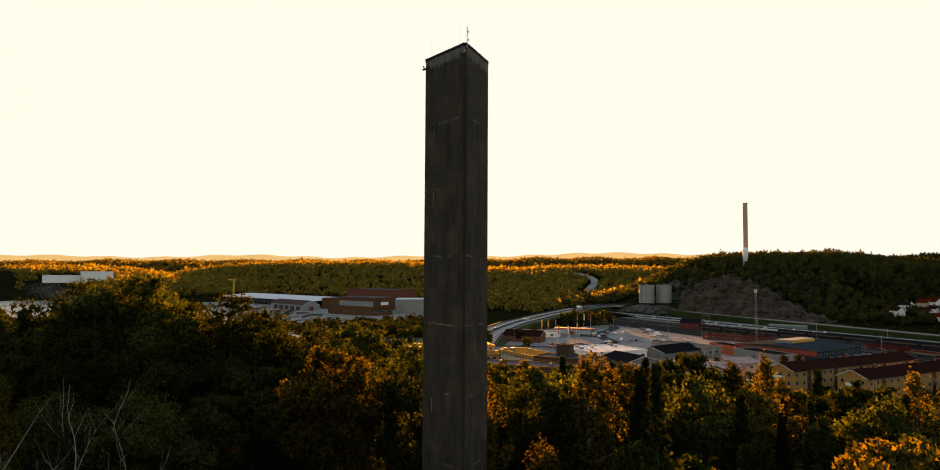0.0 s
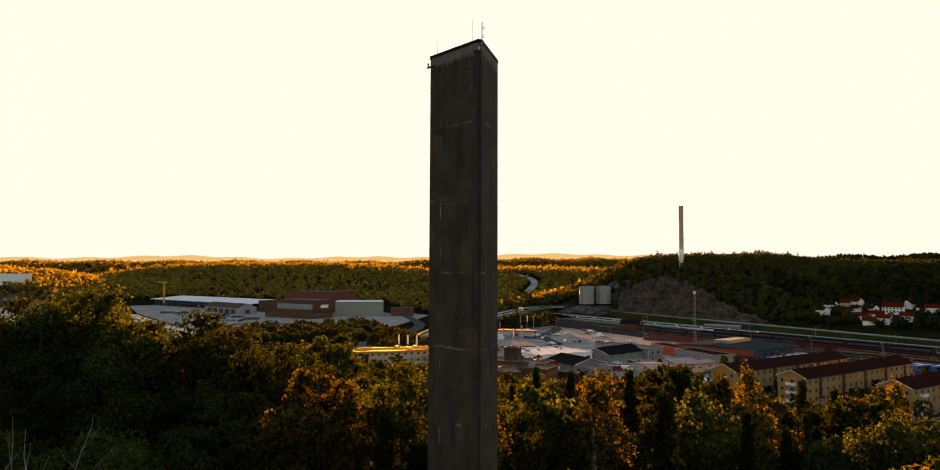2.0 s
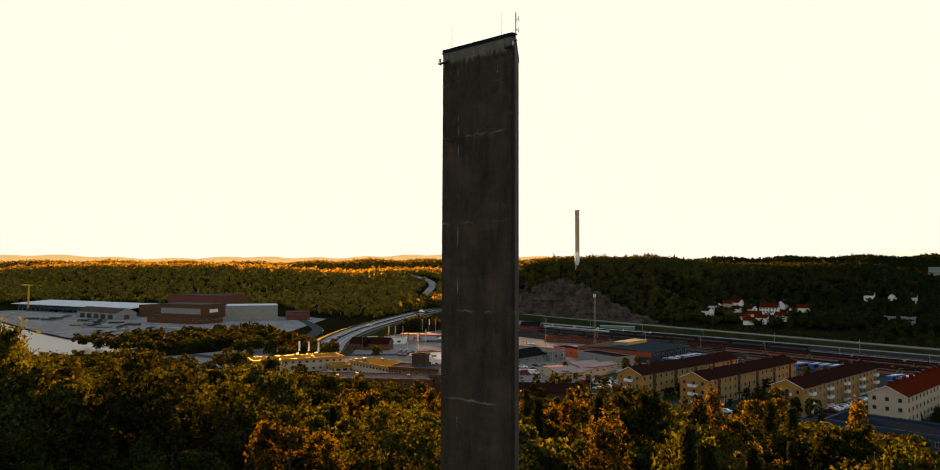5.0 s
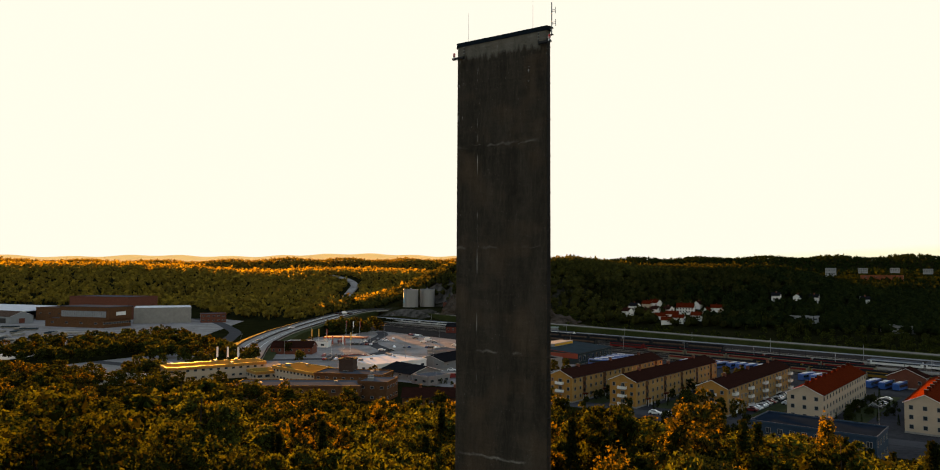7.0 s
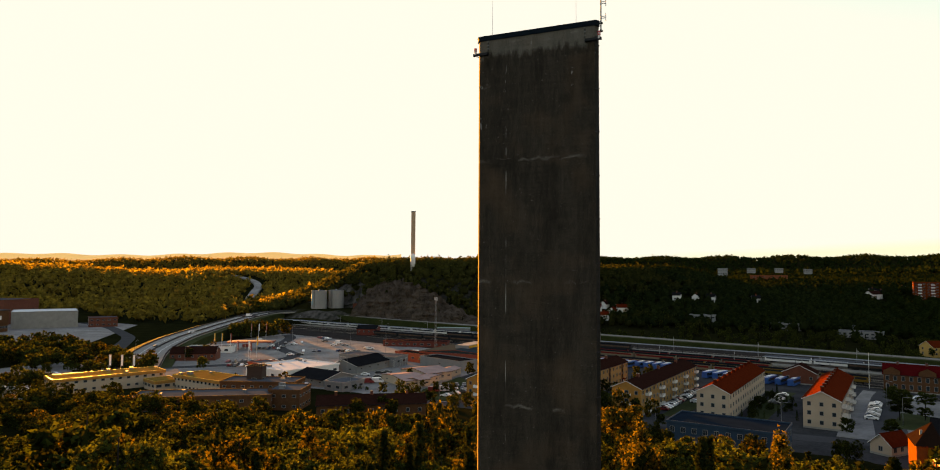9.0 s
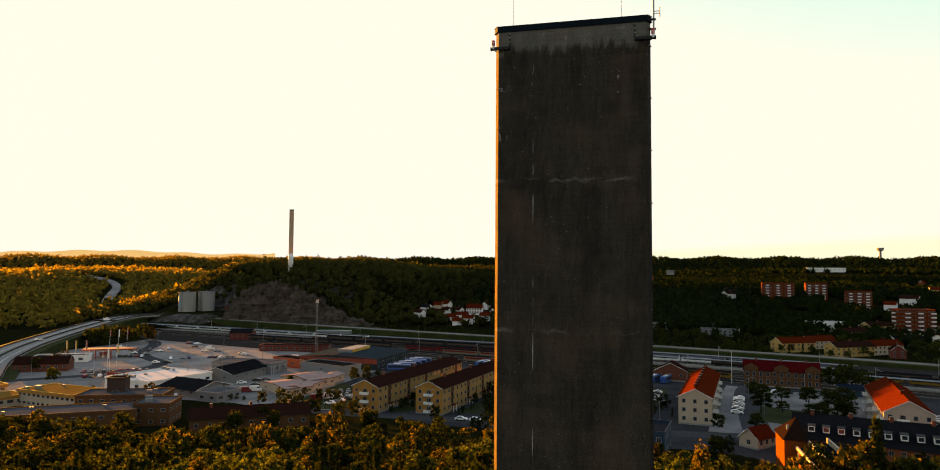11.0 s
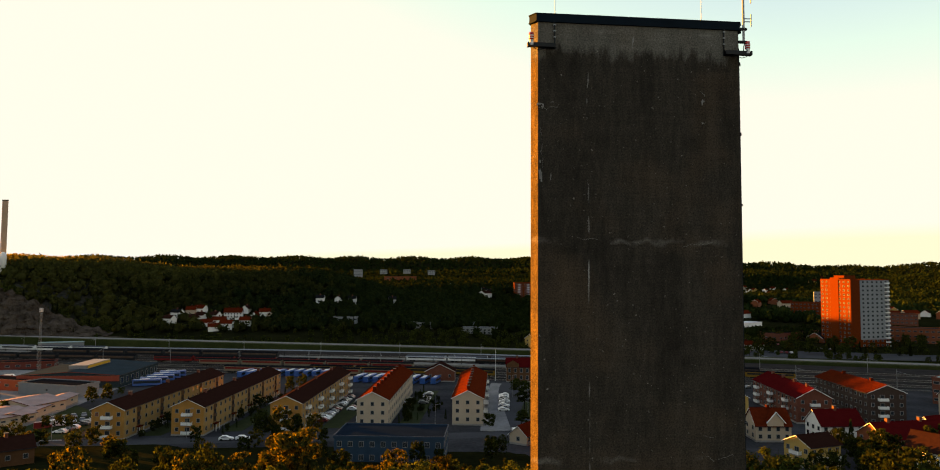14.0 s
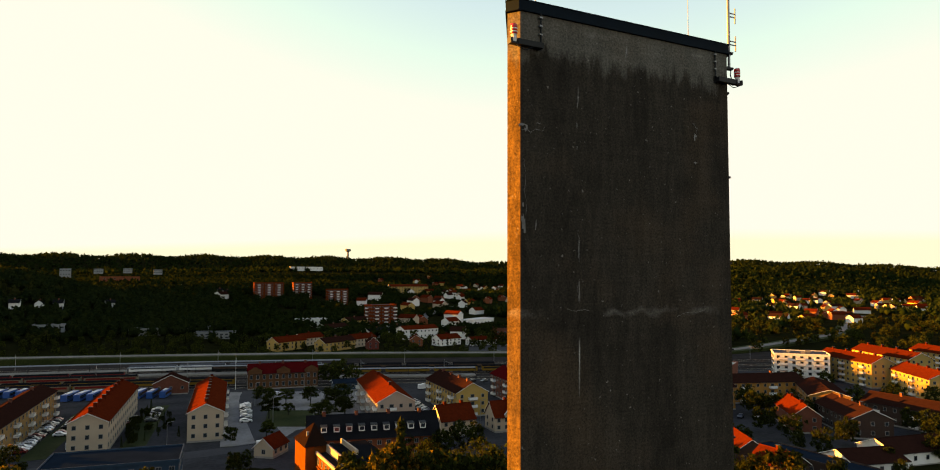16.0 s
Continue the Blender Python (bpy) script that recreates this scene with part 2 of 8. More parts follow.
# ---------------------------------------------------------------- mesh helpers
class Mesh:
    """Collects boxes, prisms and tubes into one mesh with material slots."""

    def __init__(self):
        self.v, self.f, self.m = [], [], []

    def quad(self, pts, m=0):
        i = len(self.v)
        self.v += [tuple(p) for p in pts]
        self.f.append(tuple(range(i, i + len(pts))))
        self.m.append(m)
        return self

    def box(self, x0, y0, z0, x1, y1, z1, m=0):
        i = len(self.v)
        self.v += [(x, y, z) for z in (z0, z1) for x, y in ((x0, y0), (x1, y0), (x1, y1), (x0, y1))]
        self.f += [tuple(i + k for k in q) for q in ((3, 2, 1, 0), (4, 5, 6, 7), (0, 1, 5, 4), (1, 2, 6, 5), (2, 3, 7, 6), (3, 0, 4, 7))]
        self.m += [m] * 6
        return self

    def prism(self, poly, z0, z1, m=0):
        """A vertical prism over a polygon that runs anticlockwise."""
        i, k = len(self.v), len(poly)
        self.v += [(x, y, z0) for x, y in poly] + [(x, y, z1) for x, y in poly]
        self.f += [tuple(i + j for j in reversed(range(k))), tuple(i + k + j for j in range(k))]
        self.f += [(i + j, i + (j + 1) % k, i + k + (j + 1) % k, i + k + j) for j in range(k)]
        self.m += [m] * (k + 2)
        return self

    def tube(self, a, b, ra, rb=None, n=8, m=0):
        a, b = Vector(a), Vector(b)
        rb = ra if rb is None else rb
        d = (b - a).normalized()
        u = d.orthogonal().normalized()
        w = d.cross(u)
        i = len(self.v)
        for p, r in ((a, ra), (b, rb)):
            self.v += [tuple(p + (u * math.cos(6.2832 * k / n) + w * math.sin(6.2832 * k / n)) * r) for k in range(n)]
        self.f += [(i + k, i + (k + 1) % n, i + n + (k + 1) % n, i + n + k) for k in range(n)]
        self.f += [tuple(i + k for k in reversed(range(n))), tuple(i + n + k for k in range(n))]
        self.m += [m] * (n + 2)
        return self

    def turned(self, profile, n=16, m=0, x=0.0, y=0.0):
        """A body of revolution about z from (radius, height) pairs."""
        i = len(self.v)
        for r, z in profile:
            self.v += [(x + r * math.cos(6.2832 * k / n), y + r * math.sin(6.2832 * k / n), z) for k in range(n)]
        for j in range(len(profile) - 1):
            self.f += [(i + j * n + k, i + j * n + (k + 1) % n, i + (j + 1) * n + (k + 1) % n, i + (j + 1) * n + k) for k in range(n)]
            self.m += [m] * n
        self.f += [tuple(i + k for k in reversed(range(n))), tuple(i + (len(profile) - 1) * n + k for k in range(n))]
        self.m += [m] * 2
        return self

    def make(self, name, *mats, smooth=False, weld=False):
        me = bpy.data.meshes.new(name)
        if weld:
            seen, to = {}, []
            for p in self.v:
                to.append(seen.setdefault(tuple(round(c, 3) for c in p), len(seen)))
            self.v, self.f = list(seen), [tuple(to[i] for i in q) for q in self.f]
        me.from_pydata(self.v, [], self.f)
        for k in mats:
            me.materials.append(M[k] if isinstance(k, str) else k)
        me.polygons.foreach_set("material_index", self.m)
        if smooth:
            me.polygons.foreach_set("use_smooth", [True] * len(self.f))
        me.update()
        return me


def raw_mesh(name, verts, faces, material, smooth=False):
    """A mesh from numpy arrays: faces all have the same number of corners."""
    me = bpy.data.meshes.new(name)
    k = faces.shape[1]
    me.vertices.add(len(verts)), me.loops.add(faces.size), me.polygons.add(len(faces))
    me.vertices.foreach_set("co", verts.astype(np.float32).ravel())
    me.loops.foreach_set("vertex_index", faces.astype(np.int32).ravel())
    me.polygons.foreach_set("loop_start", np.arange(0, faces.size, k, dtype=np.int32))
    if smooth:
        me.polygons.foreach_set("use_smooth", np.ones(len(faces), dtype=bool))
    me.materials.append(M[material] if isinstance(material, str) else material)
    me.update(calc_edges=True)
    return me


def part(name, data, parent, label="", at=None):
    """One mesh object under a thing or a part."""
    ob = new(name, data)
    ob.parent = parent
    if at is not None:
        ob.matrix_basis = at
    return tagged(ob, label)


def thing(name, m, label, category, group=""):
    ob = new(name)
    ob.matrix_basis = m
    return tagged(ob, label, category, group)


def structure(name, data, label, category=""):
    return tagged(new(name, data), label, category or name.replace("_", " "), kind="structure")


# ---------------------------------------------------------------- the ground
def bump(x, y, cx, cy, rx, ry, turn, h, edge):
    """A hill with a flat top; a high edge makes its sides steep."""
    c, s = math.cos(radians(turn)), math.sin(radians(turn))
    u, v = ((x - cx) * c + (y - cy) * s) / rx, (-(x - cx) * s + (y - cy) * c) / ry
    return h / (1 + (u * u + v * v) ** edge)


HILLS = [  # centre, half sizes, turn, height, edge
    (-8, -32, 92, 125, 0, 22.5, 2.2), (-45, -30, 50, 50, 0, 26.5, 2),
    (-345, 655, 130, 125, -10, 58, 2.2), (-190, 760, 190, 165, -20, 50, 2.2), (60, 1080, 420, 300, -8, 34, 2.2),
    (-480, 600, 50, 60, 0, 13, 4), (-396, 528, 38, 30, 0, 24, 3),
    (-900, 1000, 320, 230, -40, 46, 2), (-1300, 620, 560, 240, 10, 52, 2), (-1500, 150, 480, 200, 0, 40, 2),
    (900, 2000, 900, 420, 0, 50, 2), (200, 1900, 800, 420, 0, 46, 2), (1500, 1300, 420, 420, 0, 60, 2),
]
SKYLINE_AZ = (-180, -100, -86, -79, -70, -60, -54, -47, -42, -34, -25, -10, 9, 24, 34, 37, 41, 50, 56, 62, 80, 180)
SKYLINE_EL = (0.4, 0.3, 0.35, 0.5, 0.6, 0.65, 0.65, 0.95, 0.95, 1.0, 1.05, 1.2, 1.25, 1.15, 0.62, 0.6, 0.85, 1.0, 0.78, 0.45, 0.5, 0.6)


def ground_z(x, y):
    x, y = np.asarray(x, float), np.asarray(y, float)
    z = np.zeros_like(x)
    for h in HILLS:
        z = z + bump(x, y, *h) ** 4
    z = z ** 0.25
    d = np.hypot(x, y)
    el = np.interp(np.degrees(np.arctan2(x, y)), SKYLINE_AZ, SKYLINE_EL)
    k = np.clip((d - 2500) / 1300, 0, 1)
    far = (44 + 3800 * np.tan(np.radians(el))) * k * k * (3 - 2 * k)
    far *= 1 + 0.05 * np.sin(np.degrees(np.arctan2(x, y)) * 1.3) * k
    z = np.maximum(z, far)
    # the flat valley floor with the town and the yard
    flat = (bump(x, y, 60, 330, 520, 165, -14, 1, 5) + bump(x, y, -420, 300, 240, 170, 0, 1, 5) + bump(x, y, -700, 275, 290, 135, 0, 1, 5)).clip(0, 1)
    near = bump(x, y, -8, -32, 120, 150, 0, 1, 6)
    z = z * (1 - flat * (1 - near))
    z = np.where(z > 0, np.maximum(z - 0.7 * flat, 0), z)
    rough = 1.2 * np.sin(x * 0.021 + 1.3 * np.sin(y * 0.017)) * np.sin(y * 0.024 + x * 0.006)
    z = z + rough * np.clip(z / 12, 0, 1)
    # the terrace under the silos
    pad = bump(x, y, -386, 530, 30, 26, 0, 1, 6)
    z = z * (1 - pad) + 13.2 * pad
    # the arm of the fjord
    arm = bump(x, y, -790, 98, 365, 88, 9, 1, 8)
    z = z * (1 - arm) - 6 * arm
    return z


def axis(*spans):
    out = []
    for a, b, s in spans:
        out += list(np.arange(a, b, s))
    return np.array(out + [spans[-1][1]])


gx = axis((-4900, -1900, 120), (-1900, -620, 32), (-620, -130, 9), (-130, 110, 5), (110, 420, 10), (420, 1600, 38), (1600, 4900, 130))
gy = axis((-4900, -300, 180), (-300, -70, 12), (-70, 160, 5), (160, 440, 10), (440, 800, 7.5), (800, 1500, 24), (1500, 4900, 90))
X, Y = np.meshgrid(gx, gy)
nx, ny = len(gx), len(gy)
idx = np.arange(nx * ny).reshape(ny, nx)
quads = np.stack([idx[:-1, :-1], idx[:-1, 1:], idx[1:, 1:], idx[1:, :-1]], -1).reshape(-1, 4)


def ground_material():
    """Forest floor and grass, and bare rock where the ground is steep."""
    m = mat("forest_floor_and_rock", (0.03, 0.036, 0.014), 0.95, 0.5, 14.0, 0.4, tint=(0.06, 0.06, 0.02), spec=0.0)
    n, l = m.node_tree.nodes, m.node_tree.links
    p = n["Principled BSDF"]
    col = p.inputs["Base Color"].links[0].from_socket
    geo, sep, rmp, no, mx = n.new("ShaderNodeNewGeometry"), n.new("ShaderNodeSeparateXYZ"), n.new("ShaderNodeMapRange"), n.new("ShaderNodeTexNoise"), n.new("ShaderNodeMix")
    l.new(geo.outputs["True Normal"], sep.inputs[0])
    rmp.inputs["From Min"].default_value, rmp.inputs["From Max"].default_value = 0.90, 0.78
    l.new(sep.outputs[2], rmp.inputs[0])
    mp = n.new("ShaderNodeMapping")
    mp.inputs["Scale"].default_value = (0.25, 0.25, 0.08)
    l.new(geo.outputs["Position"], mp.inputs[0]), l.new(mp.outputs[0], no.inputs["Vector"])
    no.inputs["Scale"].default_value, no.inputs["Detail"].default_value = 1.0, 8
    rr = n.new("ShaderNodeValToRGB")
    rr.color_ramp.elements[0].color, rr.color_ramp.elements[1].color = (0.02, 0.02, 0.016, 1), (0.09, 0.08, 0.07, 1)
    rr.color_ramp.elements[0].position, rr.color_ramp.elements[1].position = 0.32, 0.68
    l.new(no.outputs[0], rr.inputs[0])
    mx.data_type = "RGBA"
    l.new(rmp.outputs[0], mx.inputs[0]), l.new(col, mx.inputs[6]), l.new(rr.outputs[0], mx.inputs[7])
    l.new(mx.outputs[2], p.inputs["Base Color"])
    return m


M["ground"] = ground_material()
structure("ground", raw_mesh("ground", np.stack([X, Y, ground_z(X, Y)], -1).reshape(-1, 3), quads, "ground", True), "rolling ground of a wooded valley with grass and bare rock")
water = bpy.data.materials.new("calm_water")
water.use_nodes = True
_p = water.node_tree.nodes["Principled BSDF"]
_p.inputs["Base Color"].default_value, _p.inputs["Roughness"].default_value = (0.02, 0.03, 0.035, 1), 0.32
M["water"] = water
structure("water", Mesh().quad([(-1190, -110, -1.2), (-400, -110, -1.2), (-400, 300, -1.2), (-1190, 300, -1.2)]).make("water", "water"), "calm water of a narrow fjord arm")


def on_ground(x, y):
    return float(ground_z(np.array([x]), np.array([y]))[0])


def strip(name, pts, width, material, label, lift=0.06, thick=0.3, follow=False, heights=None):
    """A road or yard that runs along points, with thickness."""
    P = [Vector((x, y, 0)) for x, y in pts]
    fine, hs = [], []
    for i in range(len(P) - 1):
        k = max(1, int((P[i + 1] - P[i]).length / 12))
        for j in range(k):
            fine.append(P[i].lerp(P[i + 1], j / k))
            if heights:
                hs.append(heights[i] + (heights[i + 1] - heights[i]) * j / k)
    fine.append(P[-1])
    if heights:
        hs.append(heights[-1])
    for _ in range(3):
        fine = [fine[0]] + [(fine[i - 1] + fine[i] * 2 + fine[i + 1]) / 4 for i in range(1, len(fine) - 1)] + [fine[-1]]
    mb, rows = Mesh(), []
    for i, p in enumerate(fine):
        d = (fine[min(i + 1, len(fine) - 1)] - fine[max(i - 1, 0)]).normalized()
        s = Vector((-d.y, d.x, 0)) * width / 2
        z = (hs[i] if heights else (on_ground(p.x, p.y) if follow else 0)) + lift
        rows.append([(p + s) + Vector((0, 0, z)), (p - s) + Vector((0, 0, z)), (p - s) + Vector((0, 0, z - thick)), (p + s) + Vector((0, 0, z - thick))])
    for a, b in zip(rows, rows[1:]):
        for k in range(4):
            mb.quad([a[k], b[k], b[(k + 1) % 4], a[(k + 1) % 4]])
    mb.quad(rows[0]), mb.quad(rows[-1][::-1])
    return structure(name, mb.make(name, material, weld=True), label)


def slab(name, poly, material, label, z=0.05, thick=0.4):
    return structure(name, Mesh().prism(poly, z - thick, z).make(name, material), label)


# ---------------------------------------------------------------- the tower
TOP, BASE, SIDE, CUT = 57.0, 20.0, 4.0, 0.21


def tower_plan(grow=0.0):
    """Three long sides with narrow cut corners, one long side on y = 0."""
    s, c = SIDE / 2, CUT
    h = (SIDE + 2 * c) * math.sqrt(3) / 2
    pts = [(-s, 0), (s, 0), (s + c / 2, c * 0.866), (c / 2, h - c * 0.866), (-c / 2, h - c * 0.866), (-s - c / 2, c * 0.866)]
    cy = h / 3
    k = 1 + grow / cy
    return [(x * k, (cy + (y - cy) * k) * 0.925) for x, y in pts]


def tower_concrete(name="weathered_concrete", col=(0.108, 0.089, 0.067)):
    m = mat(name, col, 0.95, 0.5, 0.8, 0.8, streak=4.0, spec=0.1)
    n, l = m.node_tree.nodes, m.node_tree.links
    p = n["Principled BSDF"]
    col = p.inputs["Base Color"].links[0].from_socket
    geo, sep = n.new("ShaderNodeNewGeometry"), n.new("ShaderNodeSeparateXYZ")
    l.new(geo.outputs["Position"], sep.inputs[0])
    # washed paler band below the cap, with a ragged lower edge
    no, ad, mr, mx = n.new("ShaderNodeTexNoise"), n.new("ShaderNodeMath"), n.new("ShaderNodeMapRange"), n.new("ShaderNodeMix")
    no.inputs["Scale"].default_value, no.inputs["Detail"].default_value = 2.6, 9
    no.inputs["Roughness"].default_value = 0.68
    dr = n.new("ShaderNodeMapping")
    dr.inputs["Scale"].default_value = (1.3, 1.3, 0.3)
    l.new(geo.outputs["Position"], dr.inputs[0]), l.new(dr.outputs[0], no.inputs["Vector"])
    ad.operation = "MULTIPLY_ADD"
    ad.inputs[1].default_value = 1.5
    l.new(no.outputs[0], ad.inputs[0]), l.new(sep.outputs[2], ad.inputs[2])
    mr.inputs["From Min"].default_value, mr.inputs["From Max"].default_value = TOP - 0.06, TOP + 0.16
    mr.inputs["To Max"].default_value = 0.75
    l.new(ad.outputs[0], mr.inputs[0])
    mx.data_type = "RGBA"
    l.new(mr.outputs[0], mx.inputs[0]), l.new(col, mx.inputs[6])
    mx.inputs[7].default_value = (0.120, 0.112, 0.094, 1)
    # pour joints every three metres, with pale lime runs
    wv, jr, no2, mu, m2 = n.new("ShaderNodeMath"), n.new("ShaderNodeMapRange"), n.new("ShaderNodeTexNoise"), n.new("ShaderNodeMath"), n.new("ShaderNodeMix")
    wv.operation = "PINGPONG"
    wv.inputs[1].default_value = 2.035
    no3, ad3 = n.new("ShaderNodeTexNoise"), n.new("ShaderNodeMath")
    no3.inputs["Scale"].default_value = 3.0
    l.new(geo.outputs["Position"], no3.inputs["Vector"])
    ad3.operation = "MULTIPLY_ADD"
    ad3.inputs[1].default_value = 0.25
    off = n.new("ShaderNodeMath")
    off.inputs[1].default_value = 0.135
    l.new(sep.outputs[2], off.inputs[0])
    l.new(no3.outputs[0], ad3.inputs[0]), l.new(off.outputs[0], ad3.inputs[2])
    l.new(ad3.outputs[0], wv.inputs[0])
    jr.inputs["From Min"].default_value, jr.inputs["From Max"].default_value = 0.07, 0.0
    l.new(wv.outputs[0], jr.inputs[0])
    no2.inputs["Scale"].default_value, no2.inputs["Detail"].default_value = 0.9, 7
    l.new(geo.outputs["Position"], no2.inputs["Vector"])
    cr = n.new("ShaderNodeMapRange")
    cr.inputs["From Min"].default_value, cr.inputs["From Max"].default_value = 0.5, 0.66
    cr.inputs["To Max"].default_value = 0.5
    l.new(no2.outputs[0], cr.inputs[0])
    mu.operation = "MULTIPLY"
    l.new(jr.outputs[0], mu.inputs[0]), l.new(cr.outputs[0], mu.inputs[1])
    m2.data_type = "RGBA"
    l.new(mu.outputs[0], m2.inputs[0]), l.new(mx.outputs[2], m2.inputs[6])
    m2.inputs[7].default_value = (0.3, 0.28, 0.25, 1)
    # a thin broken lime run down one side
    ax, wob, ab, th, nz, nr, mm, m3 = (n.new("ShaderNode" + k) for k in ("Math", "TexNoise", "Math", "MapRange", "TexNoise", "MapRange", "Math", "Mix"))
    wob.inputs["Scale"].default_value = 1.5
    l.new(geo.outputs["Position"], wob.inputs["Vector"])
    ax.operation, ax.inputs[1].default_value = "MULTIPLY_ADD", 0.05
    l.new(wob.outputs[0], ax.inputs[0]), l.new(sep.outputs[0], ax.inputs[2])
    ab.operation, ab.inputs[1].default_value, ab.inputs[2].default_value = "COMPARE", -1.0, 0.011
    l.new(ax.outputs[0], ab.inputs[0])
    nz.inputs["Scale"].default_value, nz.inputs["Detail"].default_value = 0.8, 4
    l.new(geo.outputs["Position"], nz.inputs["Vector"])
    nr.inputs["From Min"].default_value, nr.inputs["From Max"].default_value, nr.inputs["To Max"].default_value = 0.55, 0.66, 0.7
    l.new(nz.outputs[0], nr.inputs[0])
    mm.operation = "MULTIPLY"
    l.new(ab.outputs[0], mm.inputs[0]), l.new(nr.outputs[0], mm.inputs[1])
    m3.data_type = "RGBA"
    l.new(mm.outputs[0], m3.inputs[0]), l.new(m2.outputs[2], m3.inputs[6])
    m3.inputs[7].default_value = (0.4, 0.39, 0.36, 1)
    # pale grit and dark pores
    sp, sr, m4 = n.new("ShaderNodeTexNoise"), n.new("ShaderNodeMapRange"), n.new("ShaderNodeMix")
    sp.inputs["Scale"].default_value, sp.inputs["Detail"].default_value = 14.0, 2
    l.new(geo.outputs["Position"], sp.inputs["Vector"])
    sr.inputs["From Min"].default_value, sr.inputs["From Max"].default_value, sr.inputs["To Max"].default_value = 0.68, 0.76, 0.5
    l.new(sp.outputs[0], sr.inputs[0])
    m4.data_type = "RGBA"
    l.new(sr.outputs[0], m4.inputs[0]), l.new(m3.outputs[2], m4.inputs[6])
    m4.inputs[7].default_value = (0.3, 0.28, 0.25, 1)
    # large darker and rusty patches
    lp, lr, m5 = n.new("ShaderNodeTexNoise"), n.new("ShaderNodeMapRange"), n.new("ShaderNodeMix")
    lp.inputs["Scale"].default_value, lp.inputs["Detail"].default_value = 0.55, 6
    l.new(geo.outputs["Position"], lp.inputs["Vector"])
    lr.inputs["From Min"].default_value, lr.inputs["From Max"].default_value, lr.inputs["To Max"].default_value = 0.5, 0.7, 0.5
    l.new(lp.outputs[0], lr.inputs[0])
    m5.data_type = "RGBA"
    l.new(lr.outputs[0], m5.inputs[0]), l.new(m4.outputs[2], m5.inputs[6])
    m5.inputs[7].default_value = (0.075, 0.05, 0.03, 1)
    # fine grain with faint board marks
    gr, bd, bm_, gm, m6 = (n.new("ShaderNode" + k) for k in ("TexNoise", "Mapping", "TexNoise", "Math", "HueSaturation"))
    gr.inputs["Scale"].default_value, gr.inputs["Detail"].default_value, gr.inputs["Roughness"].default_value = 30.0, 6, 0.75
    l.new(geo.outputs["Position"], gr.inputs["Vector"])
    bd.inputs["Scale"].default_value = (0.7, 0.7, 9.0)
    l.new(geo.outputs["Position"], bd.inputs[0]), l.new(bd.outputs[0], bm_.inputs["Vector"])
    bm_.inputs["Scale"].default_value, bm_.inputs["Detail"].default_value = 1.0, 3
    gm.operation = "MULTIPLY"
    g1, g2 = n.new("ShaderNodeMapRange"), n.new("ShaderNodeMapRange")
    for q, a, b in ((g1, 0.3, 1.7), (g2, 0.9, 1.1)):
        q.inputs["From Min"].default_value, q.inputs["From Max"].default_value = 0.3, 0.7
        q.inputs["To Min"].default_value, q.inputs["To Max"].default_value = a, b
    l.new(gr.outputs[0], g1.inputs[0]), l.new(bm_.outputs[0], g2.inputs[0])
    l.new(g1.outputs[0], gm.inputs[0]), l.new(g2.outputs[0], gm.inputs[1])
    # dark drips that run down from the top
    dv, dn, dd, dm_ = (n.new("ShaderNode" + k) for k in ("Mapping", "TexNoise", "MapRange", "Math"))
    dv.inputs["Scale"].default_value = (2.6, 2.6, 0.4)
    l.new(geo.outputs["Position"], dv.inputs[0]), l.new(dv.outputs[0], dn.inputs["Vector"])
    dn.inputs["Scale"].default_value, dn.inputs["Detail"].default_value, dn.inputs["Roughness"].default_value = 1.0, 8, 0.7
    dd.inputs["From Min"].default_value, dd.inputs["From Max"].default_value = 0.36, 0.62
    dd.inputs["To Min"].default_value, dd.inputs["To Max"].default_value = 0.78, 1.13
    l.new(dn.outputs[0], dd.inputs[0])
    dm_.operation = "MULTIPLY"
    l.new(gm.outputs[0], dm_.inputs[0]), l.new(dd.outputs[0], dm_.inputs[1])
    l.new(dm_.outputs[0], m6.inputs["Value"]), l.new(m5.outputs[2], m6.inputs["Color"])
    l.new(m6.outputs[0], p.inputs["Base Color"])
    return m


M["tower"] = tower_concrete()
M["tower_edge"] = tower_concrete("sunlit_edge_concrete", (0.31, 0.18, 0.047))
M["lime"] = mat("lime_run", (0.40, 0.385, 0.36), 0.9, 0.35, 0.15, 0.1)


def build_tower():
    t = thing("concrete_tower", pose(0, 0, 0), "tall three-sided concrete tower with weathered streaked walls", "tower")
    bm = bmesh.new()
    plan = tower_plan()
    rings, zs = [], [BASE + (TOP - 0.16 - BASE) * i / 40 for i in range(41)]
    for z in zs:
        k = 1 + 0.006 * (TOP - z) / 36
        rings.append([bm.verts.new((x * k, 1.27 + (y - 1.27) * k, z)) for x, y in plan])
    for a, b in zip(rings, rings[1:]):
        for i in range(6):
            bm.faces.new((a[i], a[(i + 1) % 6], b[(i + 1) % 6], b[i]))
    bm.faces.new(rings[-1])
    me = bpy.data.meshes.new("shaft")
    bm.to_mesh(me)
    me.materials.append(M["tower"])
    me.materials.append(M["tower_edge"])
    for f in me.polygons:         # one narrow cut corner is painted paler and warmer, as if in low sun
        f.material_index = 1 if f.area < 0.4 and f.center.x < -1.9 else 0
    part("shaft", me, t)
    cap = Mesh().prism(tower_plan(0.02), TOP - 0.145, TOP)
    cap.prism(tower_plan(0.03), TOP - 0.155, TOP - 0.135).prism(tower_plan(0.03), TOP, TOP + 0.012)
    part("roof_edge", cap.make("roof_edge", "cap"), t, "black sheet-metal roof edge")
    return t


tower = build_tower()


